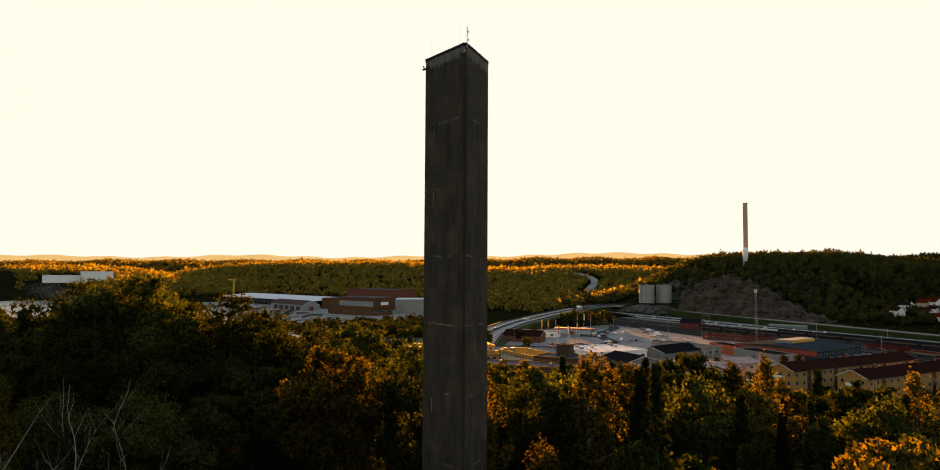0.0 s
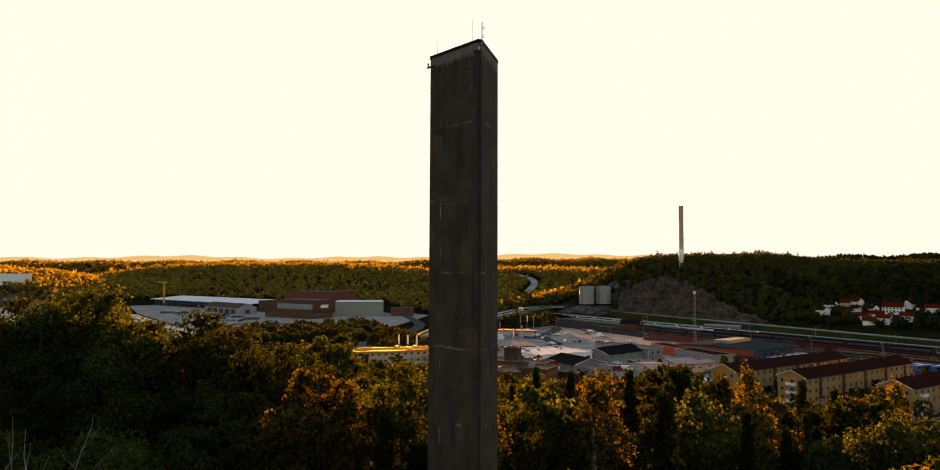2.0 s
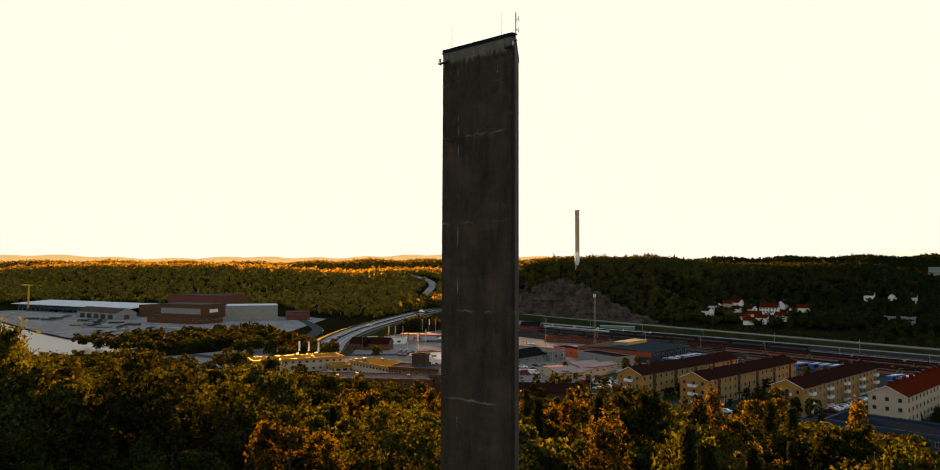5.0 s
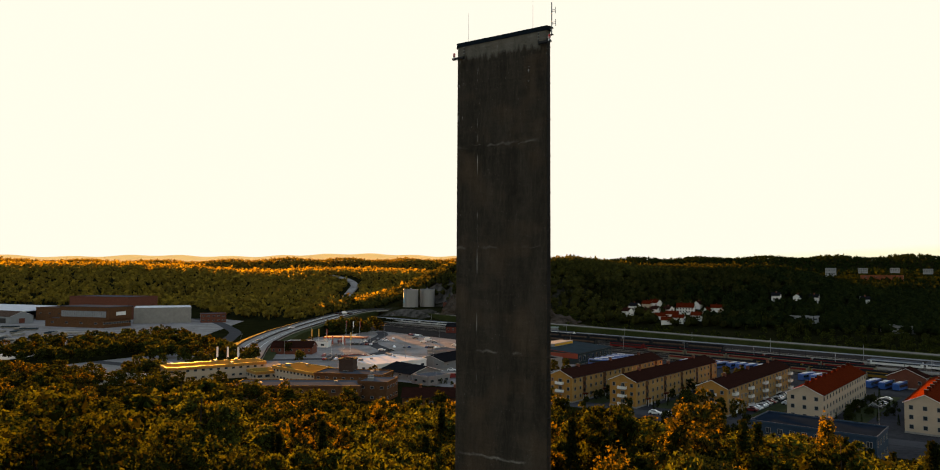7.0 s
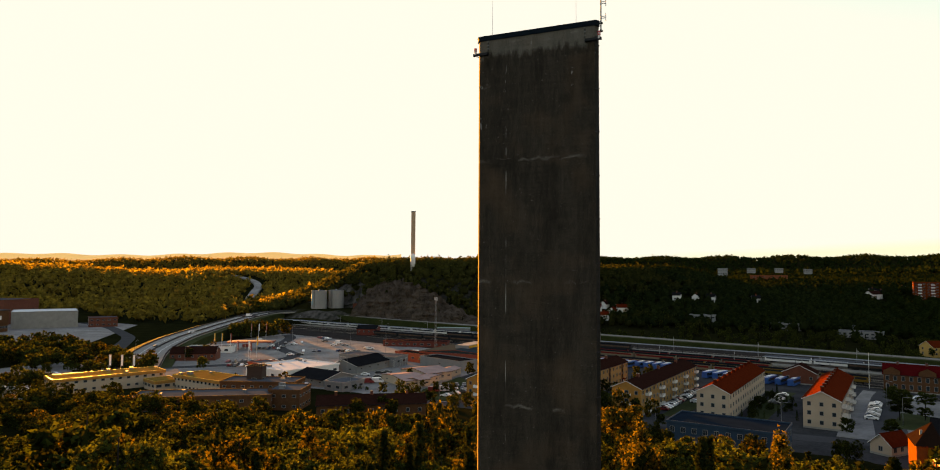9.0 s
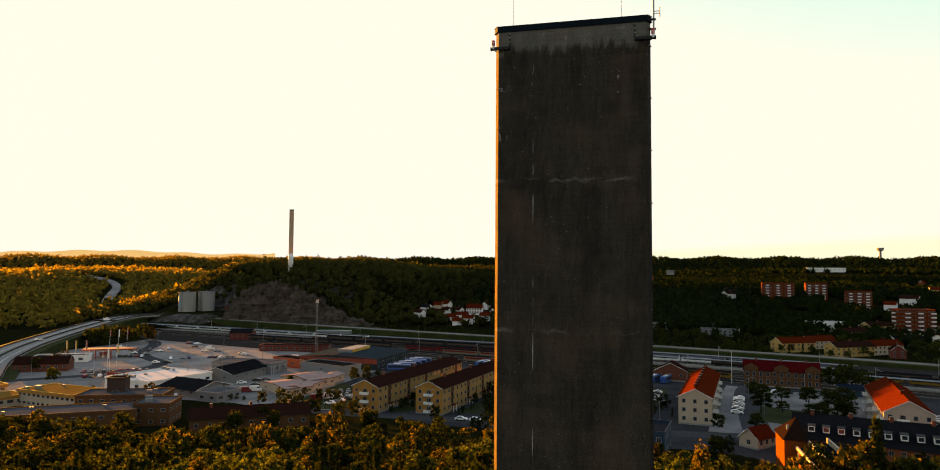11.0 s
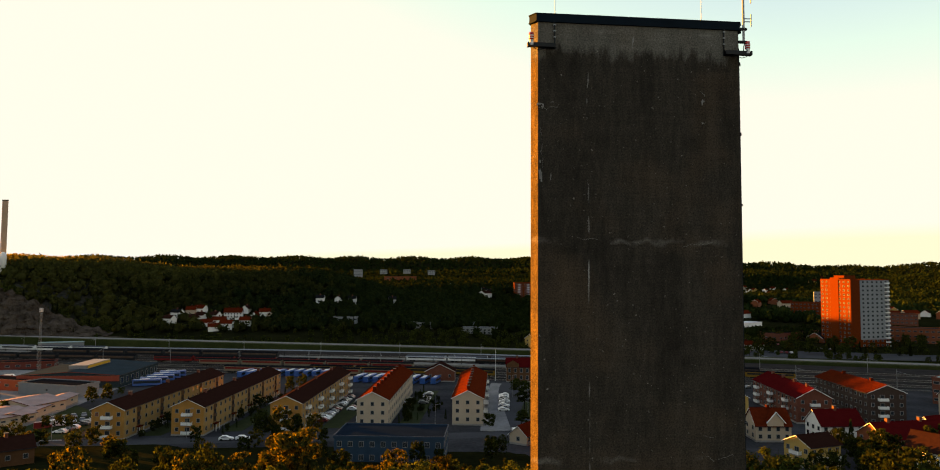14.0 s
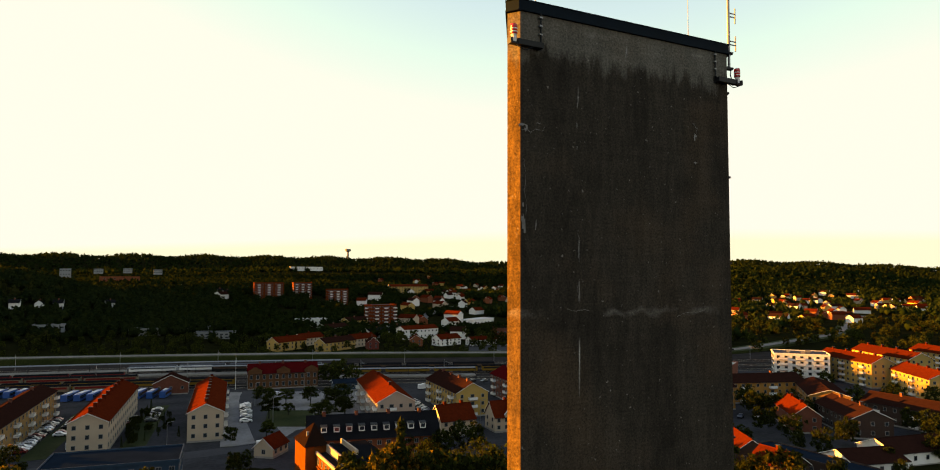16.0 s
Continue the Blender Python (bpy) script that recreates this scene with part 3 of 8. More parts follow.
LIME = [(-1.97, 55.26, 0.1, 0.03, 2), (-1.91, 55.2, 0.05, 0.05, 1), (-1.71, 55.3, 0.06, 0.015, 0), (-1.96, 53.96, 0.05, 0.1, 2), (-1.75, 53.91, 0.02, 0.07, 1), (-1.04, 55.62, 0.012, 0.1, 0), (-1.05, 55.34, 0.012, 0.08, 0), (-1.05, 55.01, 0.012, 0.07, 0), (1.26, 55.42, 0.05, 0.06, 2), (1.26, 54.98, 0.06, 0.03, 1), (-0.12, 56.58, 0.02, 0.1, 1), (-1.96, 54.17, 0.02, 0.03, 1)]     # x, z, half width, half height, runs


def lime_stain(x, z, w, h, seed, runs=2):
    """A thin crust of lime with runs below it, on the long face."""
    rr, m = random.Random(seed), Mesh()
    n = 14
    pts = [(x + w * rr.uniform(0.15, 0.8) * math.cos(6.2832 * k / n), z + h * rr.uniform(0.15, 0.9) * math.sin(6.2832 * k / n)) for k in range(n)]
    y = -0.0075 + 0.0045 * (z - 45) / 12
    m.quad([(px, y, pz) for px, pz in pts])
    for k in range(runs):
        rx, wd, ln = x + rr.uniform(-w, w) * 0.8, rr.uniform(0.006, 0.018), rr.uniform(0.5, 2.5) * h
        m.quad([(rx - wd, y - 0.001, z), (rx + wd, y - 0.001, z), (rx + wd * 0.4 + rr.uniform(-0.02, 0.02), y - 0.001, z - ln), (rx - wd * 0.3, y - 0.001, z - ln)][::-1])
    part("lime_stain", m.make("lime_stain", "lime"), tower, "pale lime crust")


for k_, (lx, lz, lw, lh, ln) in enumerate(LIME):
    lime_stain(lx, lz, lw, lh, k_, ln)


CRACKS = [[(-1.99, 55.17), (-1.9, 55.21), (-1.83, 55.15), (-1.76, 55.22), (-1.64, 55.2), (-1.59, 55.28)], [(-1.96, 54.81), (-1.92, 54.58), (-1.94, 54.34), (-1.9, 54.12), (-1.92, 54.0)],
          [(0.81, 52.56), (1.02, 52.63), (1.21, 52.61), (1.58, 52.69)], [(-1.24, 52.72), (-1.09, 52.68), (-1.01, 52.71), (-0.83, 52.69)], [(1.15, 48.69), (1.38, 48.52), (1.51, 48.55), (1.82, 48.65)], [(1.13, 49.03), (1.32, 48.95), (1.45, 48.97)],
          [(1.21, 55.61), (1.31, 55.53), (1.27, 55.36)], [(-1.04, 53.84), (-1.02, 53.7), (-1.04, 53.36)], [(-1.02, 53.14), (-1.05, 53.02), (-1.02, 52.77)]]


def lime_crack(pts, seed):
    """A jagged hairline crack filled with pale lime, on the long face."""
    rr, m, line = random.Random(seed), Mesh(), []
    for (xa, za), (xb, zb) in zip(pts, pts[1:]):
        for k in range(5):
            u = k / 5
            line.append((xa + (xb - xa) * u + rr.uniform(-0.012, 0.012), za + (zb - za) * u + rr.uniform(-0.012, 0.012), rr.uniform(0.0004, 0.0034)))
    for (xa, za, wa), (xb, zb, wb) in zip(line, line[1:]):
        y = -0.0085 + 0.0045 * (za - 45) / 12
        d = Vector((xb - xa, zb - za)).normalized()
        m.quad([(xa - d.y * wa, y, za + d.x * wa), (xa + d.y * wa, y, za - d.x * wa), (xb + d.y * wb, y, zb - d.x * wb), (xb - d.y * wb, y, zb + d.x * wb)])
    part("lime_crack", m.make("lime_crack", "lime"), tower, "thin pale lime-filled crack")


for k_, pts_ in enumerate(CRACKS):
    lime_crack(pts_, 40 + k_)


def obstruction_lamp(x, z, out):
    """A red and white banded lamp on a steel arm that runs along the wall past the corner."""
    t = thing("obstruction_lamp", pose(x, -0.06, z), "red obstruction lamp on a black steel bracket on the tower", "lamp", "obstruction lamps on the tower")
    m = Mesh().box(-0.07, -0.045, -0.045, 0.07, 0.045, -0.02).box(min(-0.07 * out, -0.46 * out), -0.045, -0.045, max(-0.07 * out, -0.46 * out), 0.04, 0.03)
    m.box(-0.075, -0.05, -0.05, -0.045, 0.05, 0.03).box(0.045, -0.05, -0.05, 0.075, 0.05, 0.03).box(-0.45 * out - 0.03, 0.04, -0.06, -0.45 * out + 0.03, 0.06, 0.05)
    part("bracket", m.make("bracket", "dark"), t)
    part("foot", Mesh().turned([(0.04, -0.02), (0.045, 0.045), (0.035, 0.06), (0.042, 0.075), (0.042, 0.085)], 12).make("foot", "white"), t)
    part("lens", Mesh().turned([(0.045, 0.085), (0.05, 0.095), (0.05, 0.13), (0.046, 0.134), (0.05, 0.138), (0.05, 0.175), (0.046, 0.179), (0.05, 0.183), (0.047, 0.225), (0.02, 0.238)], 16).make("lens", "lampred", smooth=True), t, "red ribbed glass")
    for zz in (0.112, 0.156):
        part("band", Mesh().turned([(0.0512, zz), (0.0512, zz + 0.014)], 16).make("band", "white"), t, "white band")
    c, pts = Mesh(), [(0.0, -0.03, -0.02), (-0.05 * out, -0.05, -0.09), (-0.15 * out, -0.05, -0.12), (-0.28 * out, -0.04, -0.06)]
    for a, b in zip(pts, pts[1:]):
        c.tube(a, b, 0.007, n=5)
    part("cable", c.make("cable", "dark"), t)
    return t


obstruction_lamp(-2.14, TOP - 0.62, -1)
obstruction_lamp(2.17, TOP - 0.62, 1)


def wall_pipe(x, z0, z1, bend):
    t = thing("conduit", pose(0, 0, 0), "thin black cable conduit clipped to the tower wall", "conduit")
    m = Mesh().tube((x, -0.03, z1), (x, -0.03, z0 + 0.06), 0.014, n=6).tube((x, -0.03, z0 + 0.06), (x + bend * 0.05, -0.03, z0), 0.014, n=6).tube((x + bend * 0.05, -0.03, z0), (x + bend * 0.2, -0.03, z0), 0.014, n=6)
    part("pipe", m.make("pipe", "dark"), t)
    for k in range(3):
        z = z1 - 0.06 - k * 0.12
        part("clip", Mesh().box(x - 0.025, -0.045, z - 0.01, x + 0.025, 0.0, z + 0.01).make("clip", "steel"), t)


wall_pipe(-1.68, TOP - 0.62, TOP - 0.15, -1)
wall_pipe(1.70, TOP - 0.62, TOP - 0.15, 1)


def antenna_pole():
    t = thing("antenna_mast", pose(2.19, 0.12, TOP - 0.36), "pale tubular antenna mast clamped to the tower corner", "antenna")
    part("pole", Mesh().tube((0, 0, 0), (0, 0, 1.28), 0.024, n=10).make("pole", "steel"), t)
    for z in (0.02, 0.28):
        part("clamp", Mesh().box(-0.12, -0.035, z - 0.02, 0.06, 0.035, z + 0.02).tube((0.03, -0.06, z), (0.03, 0.06, z), 0.012, n=6).make("clamp", "dark"), t)
    for z in (0.44, 0.92):
        part("dipole", Mesh().tube((0, 0, z), (0.16, 0, z), 0.01, n=6).tube((0, 0, z + 0.06), (0.16, 0, z + 0.06), 0.01, n=6).tube((0.16, 0, z - 0.1), (0.16, 0, z + 0.16), 0.012, n=6).make("dipole", "steel"), t)
    c, pts = Mesh(), [(0, -0.04, 0.0), (-0.03, -0.05, -0.1), (-0.06, -0.1, -0.2), (-0.05, -0.12, -0.3)]
    for a, b in zip(pts, pts[1:]):
        c.tube(a, b, 0.009, n=5)
    part("cable", c.make("cable", "dark"), t)


antenna_pole()
for rx, ry in ((-1.62, 0.2), (1.35, 0.2)):
    rod = thing("lightning_rod", pose(rx, ry, TOP), "thin lightning rod on the tower roof", "lightning rod", "lightning rods")
    part("rod", Mesh().tube((0, 0, 0), (0, 0, 1.3), 0.007, 0.003, n=6).make("rod", "steel"), rod)
    part("foot", Mesh().turned([(0.05, 0.0), (0.05, 0.03), (0.015, 0.05)], 10).make("foot", "dark"), rod)
down = thing("cable_run", pose(0, 0, 0), "black cable ladder down the cut corner of the tower", "cable run")
s = SIDE / 2
mid = Vector((s + CUT / 4, CUT * 0.433, 0))
outw = Vector((0.866, -0.5, 0))
for k in (-0.05, 0.0, 0.05):
    q = mid + outw * 0.008 + Vector((0.5, 0.866, 0)) * k
    part("cable", Mesh().tube((q.x, q.y, TOP - 0.5), (q.x * 1.005, q.y, BASE), 0.012, n=5).make("cable", "dark"), down)
clip_me = Mesh().box(-0.09, -0.02, -0.015, 0.09, 0.02, 0.015).make("clip", "dark")
for k in range(24):
    part("clip", clip_me, down, at=Matrix.Translation((mid + outw * 0.018) + Vector((0, 0, TOP - 0.8 - k * 1.4))) @ pose(0, 0, 0, 0, 0, 60))


# ---------------------------------------------------------------- buildings
_cache = {}


def cached(key, build):
    if key not in _cache:
        _cache[key] = build()
    return _cache[key]


def window_meshes(w, h, bars=1, frame_mat="frame_white"):
    def build():
        f, t = Mesh(), 0.09
        f.box(-w / 2, -0.06, 0, w / 2, 0.02, t).box(-w / 2, -0.06, h - t, w / 2, 0.02, h)
        f.box(-w / 2, -0.06, t, -w / 2 + t, 0.02, h - t).box(w / 2 - t, -0.06, t, w / 2, 0.02, h - t)
        for k in range(bars):
            x = -w / 2 + w * (k + 1) / (bars + 1)
            f.box(x - 0.035, -0.055, t, x + 0.035, 0.015, h - t)
        g = Mesh().box(-w / 2 + t, -0.03, t, w / 2 - t, 0.015, h - t)
        return f.make("window", frame_mat), g.make("pane", "glass")
    return cached(("win", round(w, 2), round(h, 2), bars, frame_mat), build)


def far_window(w, h, bars):
    def build():
        f, t = Mesh(), 0.1
        f.box(-w / 2, -0.08, 0, w / 2, 0.02, t).box(-w / 2, -0.08, h - t, w / 2, 0.02, h).box(-w / 2, -0.08, t, -w / 2 + t, 0.02, h - t).box(w / 2 - t, -0.08, t, w / 2, 0.02, h - t)
        f.box(-w / 2 + t, -0.04, t, w / 2 - t, 0.015, h - t, 1)
        return f.make("window", "frame_white", "glass")
    return cached(("farwin", round(w, 2), round(h, 2)), build)


def add_window(parent, m, w, h, bars=1, frame_mat="frame_white"):
    if parent.location.length > 205:
        return part("window", far_window(w, h, bars), parent, at=m)
    f, g = window_meshes(w, h, bars, frame_mat)
    ob = part("window", f, parent, at=m)
    part("pane", g, ob)
    return ob


def add_door(parent, m, w=1.1, h=2.2, material="darkbrick"):
    me = cached(("door", w, h, material), lambda: Mesh().box(-w / 2, -0.08, 0, w / 2, 0.02, h, 0).box(-w / 2 - 0.1, -0.05, 0, -w / 2, 0.02, h + 0.1, 1).box(w / 2, -0.05, 0, w / 2 + 0.1, 0.02, h + 0.1, 1).box(-w / 2, -0.05, h, w / 2, 0.02, h + 0.1, 1).make("door", material, "white"))
    d = part("door", me, parent, at=m)
    part("handle", cached("handle", lambda: Mesh().box(0.3, -0.14, 1.0, 0.42, -0.08, 1.05).make("handle", "steel")), d)
    return d


def add_balcony(parent, m, w=3.0, d=1.3, panel="white"):
    me = cached(("balc", w, d, panel), lambda: Mesh().box(-w / 2, -d, -0.1, w / 2, 0, 0.05, 1).box(-w / 2, -d, 0.12, w / 2, -d + 0.05, 1.05, 0).box(-w / 2, -d, 0.12, -w / 2 + 0.05, 0, 1.05, 0).box(w / 2 - 0.05, -d, 0.12, w / 2, 0, 1.05, 0).make("balcony", panel, "concrete"))
    b = part("balcony", me, parent, at=m)
    part("rail", cached(("brail", w, d), lambda: Mesh().tube((-w / 2, -d, 1.12), (w / 2, -d, 1.12), 0.03, n=5).make("rail", "steel")), b)
    return b


def faces_of(L, W):
    """Each wall: its length, and the pose of its left lower corner seen from outside."""
    return {"front": (W, pose(0, 0, 0)), "right": (L, pose(W, 0, 0, 0, 0, 90)), "back": (W, pose(W, L, 0, 0, 0, 180)), "left": (L, pose(0, L, 0, 0, 0, -90))}


def house(name, x, y, turn, L, W, eave, rise, wall, roof, label, category="house", group="", z=0.0, floors=3, cols=None, gcols=2,
          over=0.45, win=(1.2, 1.35), chimneys=0, balconies=(), gable_wall=None, doors=0, base=0.6, trim="white", story=None, detail=True, skip=("back",)):
    """A house with a pitched roof. Its near left corner stands at x, y; its ridge runs along its own y, turned clockwise by turn degrees."""
    t = thing(name, pose(x, y, z, 0, 0, -turn), label, category, group)
    h = eave + rise
    w = Mesh()
    ly = 0.0
    w.quad([(0, 0, -2), (W, 0, -2), (W, 0, eave), (W / 2, 0, h), (0, 0, eave)], 1)
    w.quad([(W, L, -2), (0, L, -2), (0, L, eave), (W / 2, L, h), (W, L, eave)], 1)
    w.quad([(0, L, -2), (0, 0, -2), (0, 0, eave), (0, L, eave)], 0).quad([(W, 0, -2), (W, L, -2), (W, L, eave), (W, 0, eave)], 0)
    part("wall", w.make("wall", wall, gable_wall or wall), t)
    lite = math.hypot(x, y) > 380
    if base and not lite:
        b = Mesh()
        b.box(-0.06, -0.06, -2, W + 0.06, -0.003, base).box(-0.06, L + 0.003, -2, W + 0.06, L + 0.06, base).box(-0.06, -0.003, -2, -0.003, L + 0.003, base).box(W + 0.003, -0.003, -2, W + 0.06, L + 0.003, base)
        part("plinth", b.make("plinth", "concrete"), t)
    r, th, sl = Mesh(), 0.22, rise / (W / 2)
    for sgn in (-1, 1):
        def pt(u, yy, dz):
            return (W / 2 + sgn * u, yy, h - u * sl + dz)
        u1 = W / 2 + over
        a = [pt(0, -over, 0.02), pt(u1, -over, 0.02), pt(u1, L + over, 0.02), pt(0, L + over, 0.02)]
        bb = [pt(0, -over, th), pt(u1, -over, th), pt(u1, L + over, th), pt(0, L + over, th)]
        r.quad(bb, 0), r.quad(a, 0)
        for k in range(4):
            r.quad([a[k], a[(k + 1) % 4], bb[(k + 1) % 4], bb[k]], 1 if k != 1 else 0)
    roof_ob = part("roof", r.make("roof", roof, trim), t)
    if not lite:
        part("ridge", Mesh().tube((W / 2, -over, h + th), (W / 2, L + over, h + th), 0.13, n=6).make("ridge", roof), roof_ob)
    for sgn in () if lite else (-1, 1):
        gx0 = W / 2 + sgn * (W / 2 + over + 0.04)
        part("gutter", Mesh().tube((gx0, -over, eave - over * sl + 0.08), (gx0, L + over, eave - over * sl + 0.08), 0.08, n=6).make("gutter", "dark"), roof_ob)
    for k in range(chimneys):
        yy = L * (k + 0.5) / chimneys
        ch = Mesh().box(W / 2 - 0.5, yy - 0.45, h - 0.5, W / 2 + 0.5, yy + 0.45, h + 1.2, 0).box(W / 2 - 0.58, yy - 0.53, h + 1.2, W / 2 + 0.58, yy + 0.53, h + 1.32, 1)
        part("chimney", ch.make("chimney", "brick" if roof != "tile" else "tile", "dark"), roof_ob)
    if not detail:
        return t
    sh = story or (eave - base) / floors
    fs = faces_of(L, W)
    cols = cols or max(2, int(L / 3.2))
    for side, k in (("right", cols), ("left", cols), ("front", gcols), ("back", gcols)):
        if side in skip:
            continue
        ln, mt = fs[side]
        for fl in range(floors):
            for i in range(k):
                u = ln * (i + 0.5) / k
                bal = side in balconies and i % 4 == 1
                add_window(t, mt @ pose(u, -0.01, base + fl * sh + (sh - win[1]) * 0.55), win[0] * (1.3 if bal else 1), win[1])
                if bal:
                    add_balcony(t, mt @ pose(u, -0.02, base + fl * sh + 0.05), 3.2)
    for i in range(doors):
        add_door(t, fs["right"][1] @ pose(L * (i + 0.5) / doors + 0.9, -0.01, 0.05))
    return t


def hall(name, x, y, turn, L, W, h, wall, roof, label, category="building", group="", z=0.0, floors=1, cols=6, gcols=3, win=(2.2, 1.2), edge=None,
         parapet=0.35, skip=("back",), sill=None, vents=0, gates=0, balconies=()):
    """A flat-roofed building; its near left corner stands at x, y and its length runs along its own y."""
    t = thing(name, pose(x, y, z, 0, 0, -turn), label, category, group)
    part("wall", Mesh().box(0, 0, -2, W, L, h - 0.3).make("wall", wall), t)
    r = Mesh().box(-0.15, -0.15, h - 0.3, W + 0.15, L + 0.15, h, 0)
    part("roof", r.make("roof", roof), t)
    e, o = Mesh(), 0.22
    e.box(-o, -o, h - 0.35, W + o, -o + 0.2, h + parapet).box(-o, L + o - 0.2, h - 0.35, W + o, L + o, h + parapet)
    e.box(-o, -o + 0.2, h - 0.35, -o + 0.2, L + o - 0.2, h + parapet).box(W + o - 0.2, -o + 0.2, h - 0.35, W + o, L + o - 0.2, h + parapet)
    part("roof_edge", e.make("roof_edge", edge or wall), t)
    rnd = random.Random(int(abs(x * 7 + y * 13)))
    for k in range(vents):
        vx, vy, s = rnd.uniform(1, W - 1), rnd.uniform(1, L - 1), rnd.uniform(0.5, 1.2)
        part("roof_vent", Mesh().box(vx - s, vy - s * 0.7, h, vx + s, vy + s * 0.7, h + s * 0.9).box(vx - s - 0.1, vy - s * 0.7 - 0.1, h + s * 0.9, vx + s + 0.1, vy + s * 0.7 + 0.1, h + s * 0.9 + 0.1).make("roof_vent", "grey"), t)
    sh = (h - 0.4) / floors
    fs = faces_of(L, W)
    for side, k in (("right", cols), ("left", cols), ("front", gcols), ("back", gcols)):
        if side in skip:
            continue
        ln, mt = fs[side]
        for fl in range(floors):
            for i in range(k):
                if gates and fl == 0 and i % 2 == 0 and side in ("right", "front"):
                    add_door(t, mt @ pose(ln * (i + 0.5) / k, -0.01, 0.02), min(3.6, ln / k * 0.7), min(3.8, sh * 0.8), "grey")
                    continue
                if side in balconies and i % 3 == 1:
                    add_balcony(t, mt @ pose(ln * (i + 0.5) / k, -0.02, fl * sh + 0.1), min(3.6, ln / k * 1.2))
                add_window(t, mt @ pose(ln * (i + 0.5) / k, -0.01, fl * sh + (sill if sill is not None else (sh - win[1]) * 0.6)), min(win[0], ln / k * 0.85), win[1], 1 if win[0] < 1.6 else 2)
    return t


# ---------------------------------------------------------------- roads and yards
# western asphalt painted paler, in place of low sun glare on it
slab("trade_lots", [(-345, 152), (-150, 151), (-104, 205), (-128, 262), (-128, 355), (-139, 356), (-235, 380), (-345, 411)], "lot", "asphalt of the trade estate, painted pale as in sun glare")
slab("town_yard", [(-150, 151), (-60, 150), (60, 150), (130, 100), (330, 90), (420, 200), (420, 238), (240, 279), (84, 313), (-26, 348), (-128, 355), (-128, 262), (-104, 205)], "asphalt", "worn grey asphalt of streets and car parks")
slab("rail_yard", [(-430, 442), (-345, 412), (-235, 381), (-139, 357), (-26, 349), (84, 314), (240, 280), (420, 240), (440, 300), (215, 372), (108, 416), (45, 438), (-83, 468), (-234, 496), (-430, 532)], "ballast", "brown ballast of a wide railway yard", z=0.02)
strip("main_street", [(-345, 178), (-200, 190), (-140, 206), (-83, 209), (-20, 209), (30, 207), (60, 217), (120, 205)], 8, "street", "asphalt street", lift=0.09)
# yard painted paler than the town asphalt, for grazing sun and haze
slab("trade_yard", [(-335, 300), (-262, 258), (-238, 262), (-212, 262), (-212, 288), (-196, 318), (-205, 352), (-236, 372), (-335, 400)], "yard", "worn asphalt of a wide empty yard, painted pale as in grazing sun", z=0.075)
strip("side_street", [(38, 214), (45, 300), (50, 312)], 9, "street", "asphalt side street", lift=0.10)
HILL_ROAD = [(-560, 690), (-500, 600), (-420, 536), (-330, 505), (-230, 497), (-120, 478), (0, 452), (110, 420), (230, 372), (362, 320), (476, 350), (547, 371), (693, 452), (820, 520)]
strip("road_bank", HILL_ROAD, 17, "grass", "dark grassy bank under the hill road", lift=-0.15, thick=6, heights=[13, 11, 10, 8, 5.5, 4, 3, 2.5, 2, 2, 2, 2, 2, 2])
strip("hill_road", HILL_ROAD, 7, "gravel", "pale road along the foot of the hill", lift=0.1, thick=0.3, heights=[13, 11, 10, 8, 5.5, 4, 3, 2.5, 2, 2, 2, 2, 2, 2])
MOTORWAY = [(-268, 206), (-283, 224), (-321, 262), (-350, 310), (-385, 380), (-430, 470), (-437, 500), (-418, 524)]
RISE = [0.25, 0.4, 3, 5.5, 7.5, 9, 10, 10.2]
VALLEY_ROAD = [(-566, 614), (-581, 630), (-640, 703), (-686, 765), (-713, 795), (-747, 816), (-800, 838)]
strip("motorway_bank", MOTORWAY[:7], 30, "grass", "grassy bank of the motorway", lift=-0.5, thick=12, heights=RISE[:7])
strip("motorway", MOTORWAY, 19, "concrete", "pale concrete motorway on a low bridge", lift=0.1, thick=1.2, heights=RISE)


def beside(pts, d):
    """The points moved d metres to the right of their way."""
    out = []
    for i, (x, y) in enumerate(pts):
        ax, ay = pts[max(i - 1, 0)]
        bx, by = pts[min(i + 1, len(pts) - 1)]
        n = math.hypot(bx - ax, by - ay)
        out.append((x + (by - ay) / n * d, y - (bx - ax) / n * d))
    return out


for off_ in (-9.2, 0.0, 9.2):
    strip("crash_barrier", beside(MOTORWAY, off_), 0.4, "barrier", "grey steel crash barrier along the motorway", lift=0.95, thick=0.8, heights=RISE)
for off_ in (-4.6, 4.6):
    strip("lane_line", beside(MOTORWAY, off_), 0.3, "white", "white lane line on the motorway", lift=0.12, thick=0.02, heights=RISE)
strip("valley_road", VALLEY_ROAD, 11, "yard", "grey road climbing a wooded valley", lift=0.1, thick=2.0, heights=[on_ground(x_, y_) + 1.6 for x_, y_ in VALLEY_ROAD])
strip("ramp_road", [(-283, 224), (-262, 244), (-246, 262), (-240, 300), (-290, 330), (-320, 390), (-340, 405)], 8, "street", "asphalt slip road", lift=0.10)
strip("yard_road", [(-600, 420), (-520, 392), (-425, 335), (-370, 280), (-330, 240)], 9, "street", "asphalt road to the works", lift=0.12)
slab("works_yard", [(-940, 250), (-740, 203), (-584, 182), (-500, 175), (-440, 205), (-420, 300), (-520, 420), (-700, 450), (-940, 400)], "yard", "pale gravel of a timber yard", z=0.06)
slab("green_strip", [(-83, 469), (45, 439), (108, 417), (215, 373), (240, 392), (110, 448), (0, 480), (-160, 520), (-200, 500)], "grass", "grassy bank above the railway", z=0.5, thick=2)
